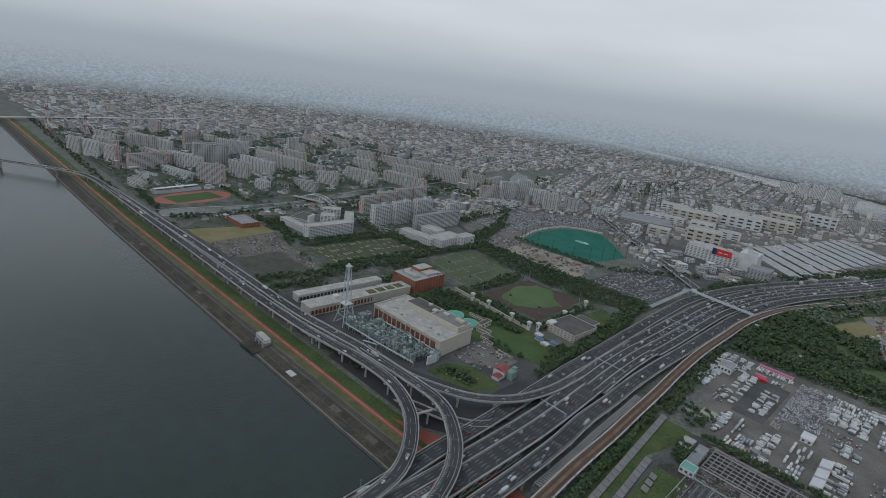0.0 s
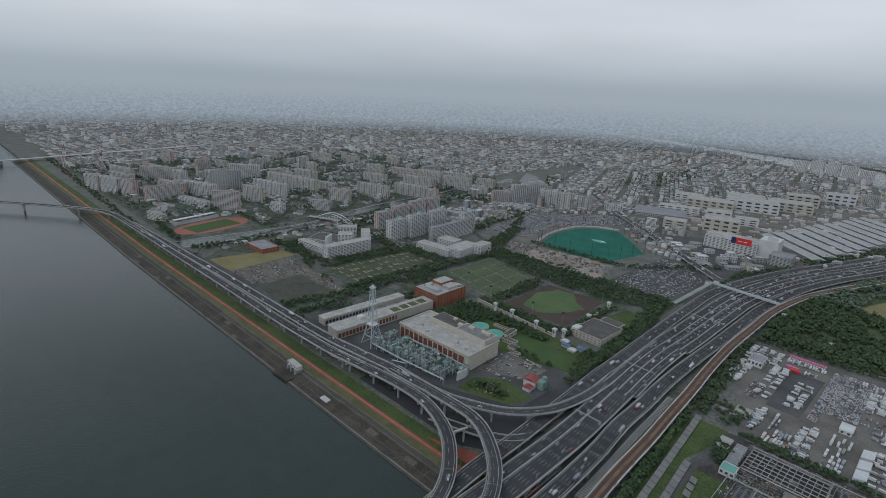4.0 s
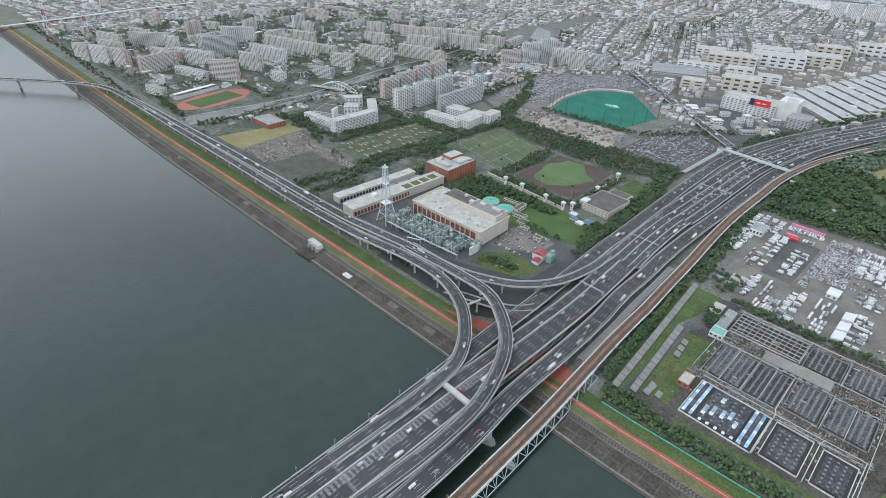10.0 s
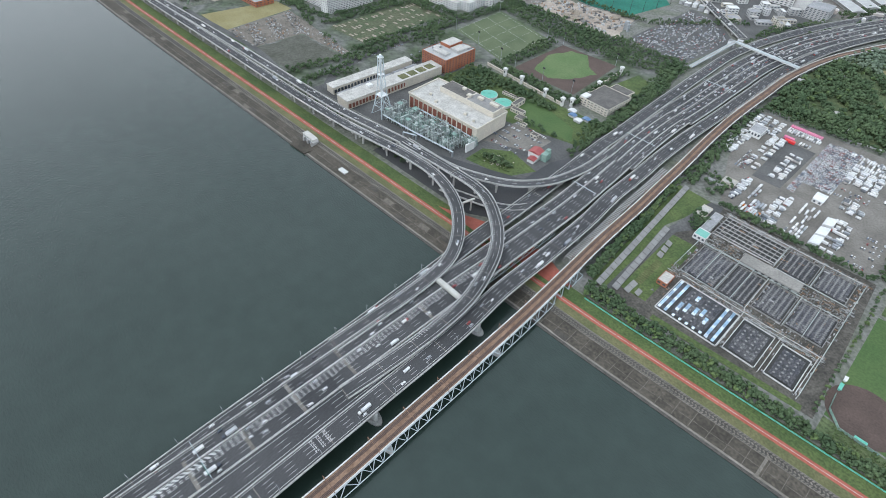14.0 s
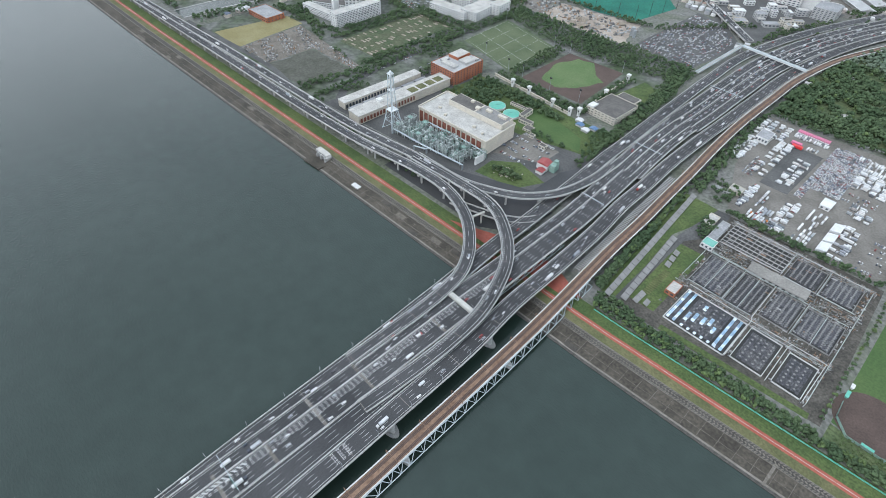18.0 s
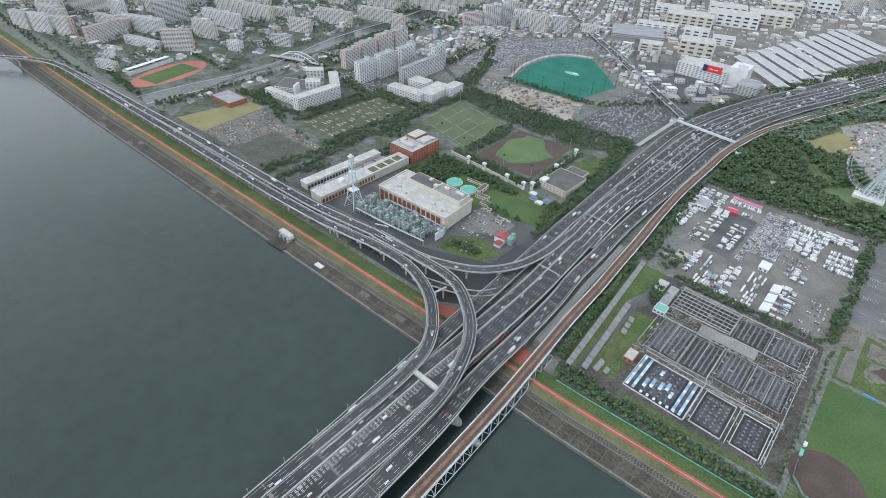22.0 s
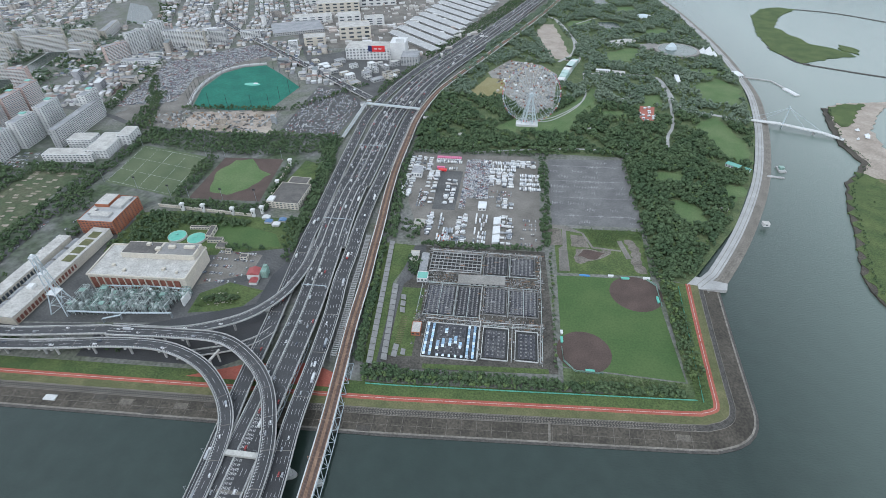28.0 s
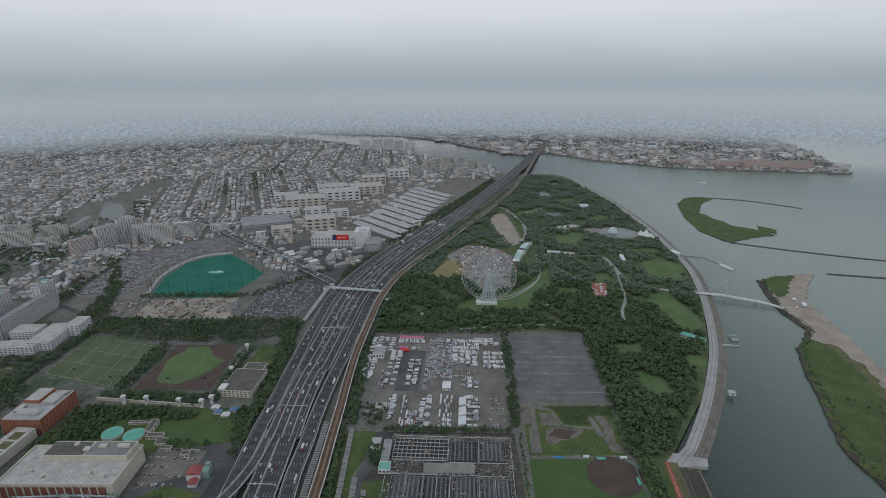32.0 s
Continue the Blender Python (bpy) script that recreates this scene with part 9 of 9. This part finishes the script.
traffic(L_EXP, [(-14, -1), (-10.7, -1), (-7.4, -1), (-1.4, 1), (2.1, 1), (5.8, 1), (9.5, 1), (13.4, 1)], 220, 815, 84)
traffic(EXP_B, [(-19, -1), (-15.5, -1), (-7.8, -1), (-4.2, -1), (3.4, 1), (7, 1), (14.7, 1), (18.6, 1)], 8, 185, 60)
traffic(EXP_C, [(-22.6, -1), (-19, -1), (-15.3, -1), (-8, -1), (-4.5, -1), (2.9, 1), (6.4, 1), (10, 1), (17.4, 1), (21.8, 1)], 8, 800, 62)
traffic(EXP_C, [(-18, -1), (-6.7, -1), (6.7, 1), (18, 1)], 800, 1600, 60)
queue = []
for off, way in ((-8, 1), (-4.5, 1), (2.9, 0), (6.4, 0), (10, 0)):
    s_ = 30.0
    while s_ < 560:
        if math.sin(s_ * 0.021 + off) > -0.35:
            p, h = along(EXP_C, s_)
            queue.append((p[0] + math.sin(h) * off, p[1] - math.cos(h) * off, p[2], h + math.pi * way))
        s_ += vr.uniform(8, 26)
traffic(L_357L, [(-4.8, 1), (-1.4, 1), (2.2, 1)], 220, 1400, 60)
traffic(L_357R, [(-2.2, -1), (1.4, -1), (4.8, -1)], 220, 1400, 80)
traffic(L_A, [(-1.6, 1), (2.6, 1)], 10, 400, 110)
traffic(L_B, [(-1.6, 1), (2.6, 1)], 10, 400, 110)
traffic(L_C, [(-2, 1), (2, 1)], 10, 250, 120)
traffic(L_D1, [(-2.1, 1), (2.8, 1)], 1300, 2640, 75, 0.3)
traffic(L_D2, [(-2.8, -1), (2.1, -1)], 40, 880, 75, 0.3)

traffic(L_ST, [(-5, 1), (-1.7, 1), (1.7, -1), (5, -1)], 100, 900, 60)
# parked vehicles: the yard, the lots
def lot(mb_body, mb_glass, x, y, h, kind):
    c, s = math.cos(h), math.sin(h)
    if kind == "car":
        l_, w_, hh = vr.uniform(3.6, 4.7), 1.75, vr.uniform(1.4, 1.9)
        mb_body.box(x, y, ZG + 0.3, l_, w_, hh * 0.5, h, 0.97, 0.94)
        mb_glass.box(x - 0.2 * c, y - 0.2 * s, ZG + 0.3 + hh * 0.5, l_ * 0.6, w_ * 0.92, hh * 0.3, h, 0.8, 0.86)
        mb_body.box(x - 0.2 * c, y - 0.2 * s, ZG + 0.3 + hh * 0.8, l_ * 0.46, w_ * 0.78, 0.08, h)
    else:
        l_, hh = vr.choice((6.2, 8.2, 8.4, 11.0)), vr.uniform(2.6, 3.6)
        mb_body.box(x - 0.1 * l_ * c, y - 0.1 * l_ * s, ZG + 0.9, l_ * 0.74, 2.35, hh - 0.9, h)
        mb_body.box(x + 0.4 * l_ * c, y + 0.4 * l_ * s, ZG + 0.5, l_ * 0.18, 2.2, 2.1, h, 0.9, 0.95)
        mb_glass.box(x, y, ZG + 0.15, l_ * 0.92, 1.9, 0.75, h)


qb, qg = MB(), MB()
for x, y, z, h in queue:
    l_, hh = vr.uniform(3.6, 4.8), vr.uniform(1.4, 2.1)
    qb.box(x, y, z + 0.3, l_, 1.75, hh * 0.5, h, 0.97, 0.94).box(x, y, z + 0.3 + hh * 0.8, l_ * 0.46, 1.4, 0.08, h)
    qg.box(x, y, z + 0.3 + hh * 0.5, l_ * 0.6, 1.6, hh * 0.3, h, 0.8, 0.86)
qt = thing("queued_cars", "dense queue of pale and dark cars on the expressway", "cars", (queue[0][0], queue[0][1], queue[0][2]), kind="stuff")
part("body_rows", qb, M["car_isl"], qt, kind="stuff")
part("window_band", qg, M["glass_dark"], qt, kind="stuff")


def parked(name, spots_, label, category, mats):
    body, glass = MB(), MB()
    for x, y, h, k in spots_:
        lot(body, glass, x, y, h, k)
    t = thing(name, label, category, (spots_[0][0], spots_[0][1], ZG), kind="stuff")
    part("body_rows", body, M[mats], t, kind="stuff")
    part("window_band", glass, M["glass_dark"], t, kind="stuff")


def rows(x0, x1, y0, y1, dx, dy, h, kind, fillp=0.85):
    out = []
    y = y0
    while y <= y1:
        x = x0
        while x <= x1:
            run = 0.5 + 0.5 * math.sin(x * 0.21 + y * 1.7) * math.sin(x * 0.083 + y * 0.61) if kind == "car" and fillp < 0.7 else 0.5
            if vr.random() < fillp * (0.15 + 1.7 * run):
                out.append((x + vr.uniform(-0.3, 0.3), y + vr.uniform(-0.5, 0.5), h + vr.gauss(0, 0.03) + vr.choice((0, math.pi)), kind))
            x += dx
        y += dy
    return out


def yard_truck(x, y, h, box, label, group="parked trucks", scale=1.0):
    t = thing("parked_truck", label, "truck", (x, y, ZG), group)
    ms = vr.choice(TRUCKS)
    for nm, me in zip(("cargo_box", "cab", "chassis", "wheel_set"), ms):
        part(nm, me, None, t, "", "stuff" if nm == "wheel_set" else "").matrix_parent_inverse = Matrix()
    t.rotation_euler = (0, 0, h)
    t.location.z = ZG + 0.05


# nearest rows as single trucks
def single(spots_, label):
    for x, y, h, k in spots_:
        yard_truck(x, y, h, 0, label)


single(rows(-108, -106, 615, 672, 10, 4.0, 0.0, "truck", 0.9) + rows(3, 19, 605, 676, 10, 4.2, 0.0, "truck", 0.7), "parked truck standing across a crowded yard")
single(rows(-92, -88, 600, 668, 4, 11, R90, "truck", 0.8) + rows(-84, -71, 606, 630, 3.1, 11, R90, "truck", 0.9), "parked box truck in a crowded yard")
patch("dark_yard", [(-110, 684), (-74, 684), (-72, 806), (-112, 806)], "asphalt_old", "dark asphalt bay in a truck yard", 0.05)
cars_, trucks_ = [], []
cars_ += rows(-66, -60, 690, 848, 4.8, 2.4, 0.0, "car", 0.95) + rows(-56, -24, 722, 850, 4.9, 2.5, 0.0, "car", 0.88) + rows(-136, -124, 691, 741, 4, 6, R90, "car", 0.8)
cars_ += rows(31, 54, 608, 671, 3, 12, R90, "car", 0.6) + rows(-22, 16, 728, 750, 3.2, 9, R90, "car", 0.6) + rows(-62, -56, 600, 676, 6, 3.4, 0.0, "car", 0.4)
trucks_ += rows(-20, 16, 762, 810, 10.5, 3.2, 0.0, "truck", 0.85) + rows(-24, 18, 816, 842, 3.0, 12, R90, "truck", 0.85) + rows(28, 60, 758, 808, 2.9, 14, R90, "truck", 0.95) + rows(-110, -80, 700, 690, 10, 4, 0.0, "truck", 0.5) + rows(-166, -152, 715, 790, 11, 3.6, 0.0, "truck", 0.75) + rows(-92, -76, 700, 775, 10, 4.0, 0.0, "truck", 0.7) + rows(-126, -114, 700, 800, 11, 4, 0.0, "truck", 0.5)
trucks_ += rows(-64, -53, 598, 675, 9, 3.8, 0.0, "truck", 0.6) + rows(-6, 20, 698, 722, 10, 4, 0.0, "truck", 0.7) + rows(-38, -36, 600, 680, 5, 3.4, R90, "truck", 0.6) + rows(-32, -22, 604, 676, 3.2, 11, R90, "truck", 0.6)
trucks_ += rows(-36, 6, 842, 842, 3.0, 9, R90, "truck", 0.9) + rows(-122, -76, 836, 836, 3.4, 9, R90, "truck", 0.95) + rows(-166, -130, 800, 850, 11, 3.8, 0.0, "truck", 0.6) + rows(14, 50, 830, 852, 9, 4, 0.1, "truck", 0.6) + rows(-104, -80, 812, 822, 4, 12, R90, "truck", 0.5)
parked("yard_trucks", trucks_, "rows of parked pale trucks and trailers", "trucks", "truck_isl")
cars_ += [(x, y, h, k) for x, y, h, k in rows(-446, -330, 918, 1150, 2.8, 8.2, R90 + 0.1, "car", 0.5) if inside(x, y, [(-450, 926), (-334, 914), (-318, 1072), (-400, 1155), (-446, 1160)])]
cars_ += [(x, y, h, k) for x, y, h, k in rows(-900, -600, 1000, 1450, 2.9, 6.4, R90 - 0.5, "car", 0.85) if inside(x, y, [(-856, 1000), (-740, 1040), (-770, 1180), (-700, 1310), (-610, 1395), (-730, 1450), (-896, 1282)])]
cars_ += rows(-395, -335, 480, 540, 3.2, 15, R90, "car", 0.55) + rows(-690, -650, 390, 600, 40, 6, R90, "car", 0.5) + rows(-980, -860, 730, 780, 3, 12, R90, "car", 0.5) + rows(-860, -740, 500, 520, 3, 8, R90, "car", 0.0)
cars_ += rows(-1040, -880, 735, 752, 2.9, 8, R90, "car", 0.7) + rows(-850, -720, 745, 752, 2.9, 8, R90, "car", 0.5) + rows(-620, -600, 560, 640, 5.2, 3, 0.0, "car", 0.6)
parked("parked_cars", cars_, "rows of parked cars in crowded lots", "cars", "car_isl")
# pink trucks, the white roof shed, orange diggers
for k in range(14):
    t = thing("pink_truck", "pink box truck in a parked row", "truck", (-122 + k * 3.2, 850, ZG), "pink trucks")
    x = -122 + k * 3.2
    part("cargo_box", MB().box(x, 850, ZG + 0.9, 2.4, 7.5, 2.6), M["pink"], t)
    part("cab", MB().box(x, 844.8, ZG + 0.5, 2.2, 2.2, 2.0, 0, 0.95, 0.9), M["white_paint"], t)
    part("chassis", MB().box(x, 848, ZG + 0.1, 1.8, 10, 0.8), M["dark"], t)
for x, y in ((-112, 812), (-108, 804)):
    t = thing("red_truck", "large crimson trailer in the yard", "trailer", (x, y, ZG))
    part("cargo_box", MB().box(x, y, ZG + 0.9, 14, 5, 3.2), M["pink" if y > 808 else "red_sign"], t)
    part("chassis", MB().box(x, y, ZG + 0.05, 13, 3.4, 0.9), M["dark"], t)
hut("yard_shed", -31, 697, 12, 18, 5, 0.0, "small white-roofed shed in a truck yard", "white_paint", "shed")
for y in (614, 636, 660):
    for k in range(7):
        solid("white_trailer", MB().box(-6, y + k * 2.6 - 8, ZG + 0.8, 11, 2.3, 2.8, 0.35).box(-6, y + k * 2.6 - 8, ZG + 0.05, 9, 1.8, 0.8, 0.35), M["white_paint"], "white trailer in a slanted parked row", "trailer", "slanted trailers")
for x, y in ((-84, 606), (-79, 608), (-74, 606), (-90, 612), (-70, 610)):
    t = thing("excavator", "orange excavator parked in the yard", "excavator", (x, y, ZG), "excavators")
    part("tracks", MB().box(x, y - 1.0, ZG, 3.6, 0.7, 0.9).box(x, y + 1.0, ZG, 3.6, 0.7, 0.9), M["dark"], t)
    part("body", MB().box(x, y, ZG + 0.9, 3.2, 2.6, 1.9), mat("digger", (0.55, 0.20, 0.04), (0.5, 0.17, 0.03), 0.5), t)
    part("boom", MB().bar((x + 1, y, ZG + 2.2), (x + 4, y, ZG + 4), 0.4).bar((x + 4, y, ZG + 4), (x + 5.6, y, ZG + 1), 0.35), M["dark"], t)
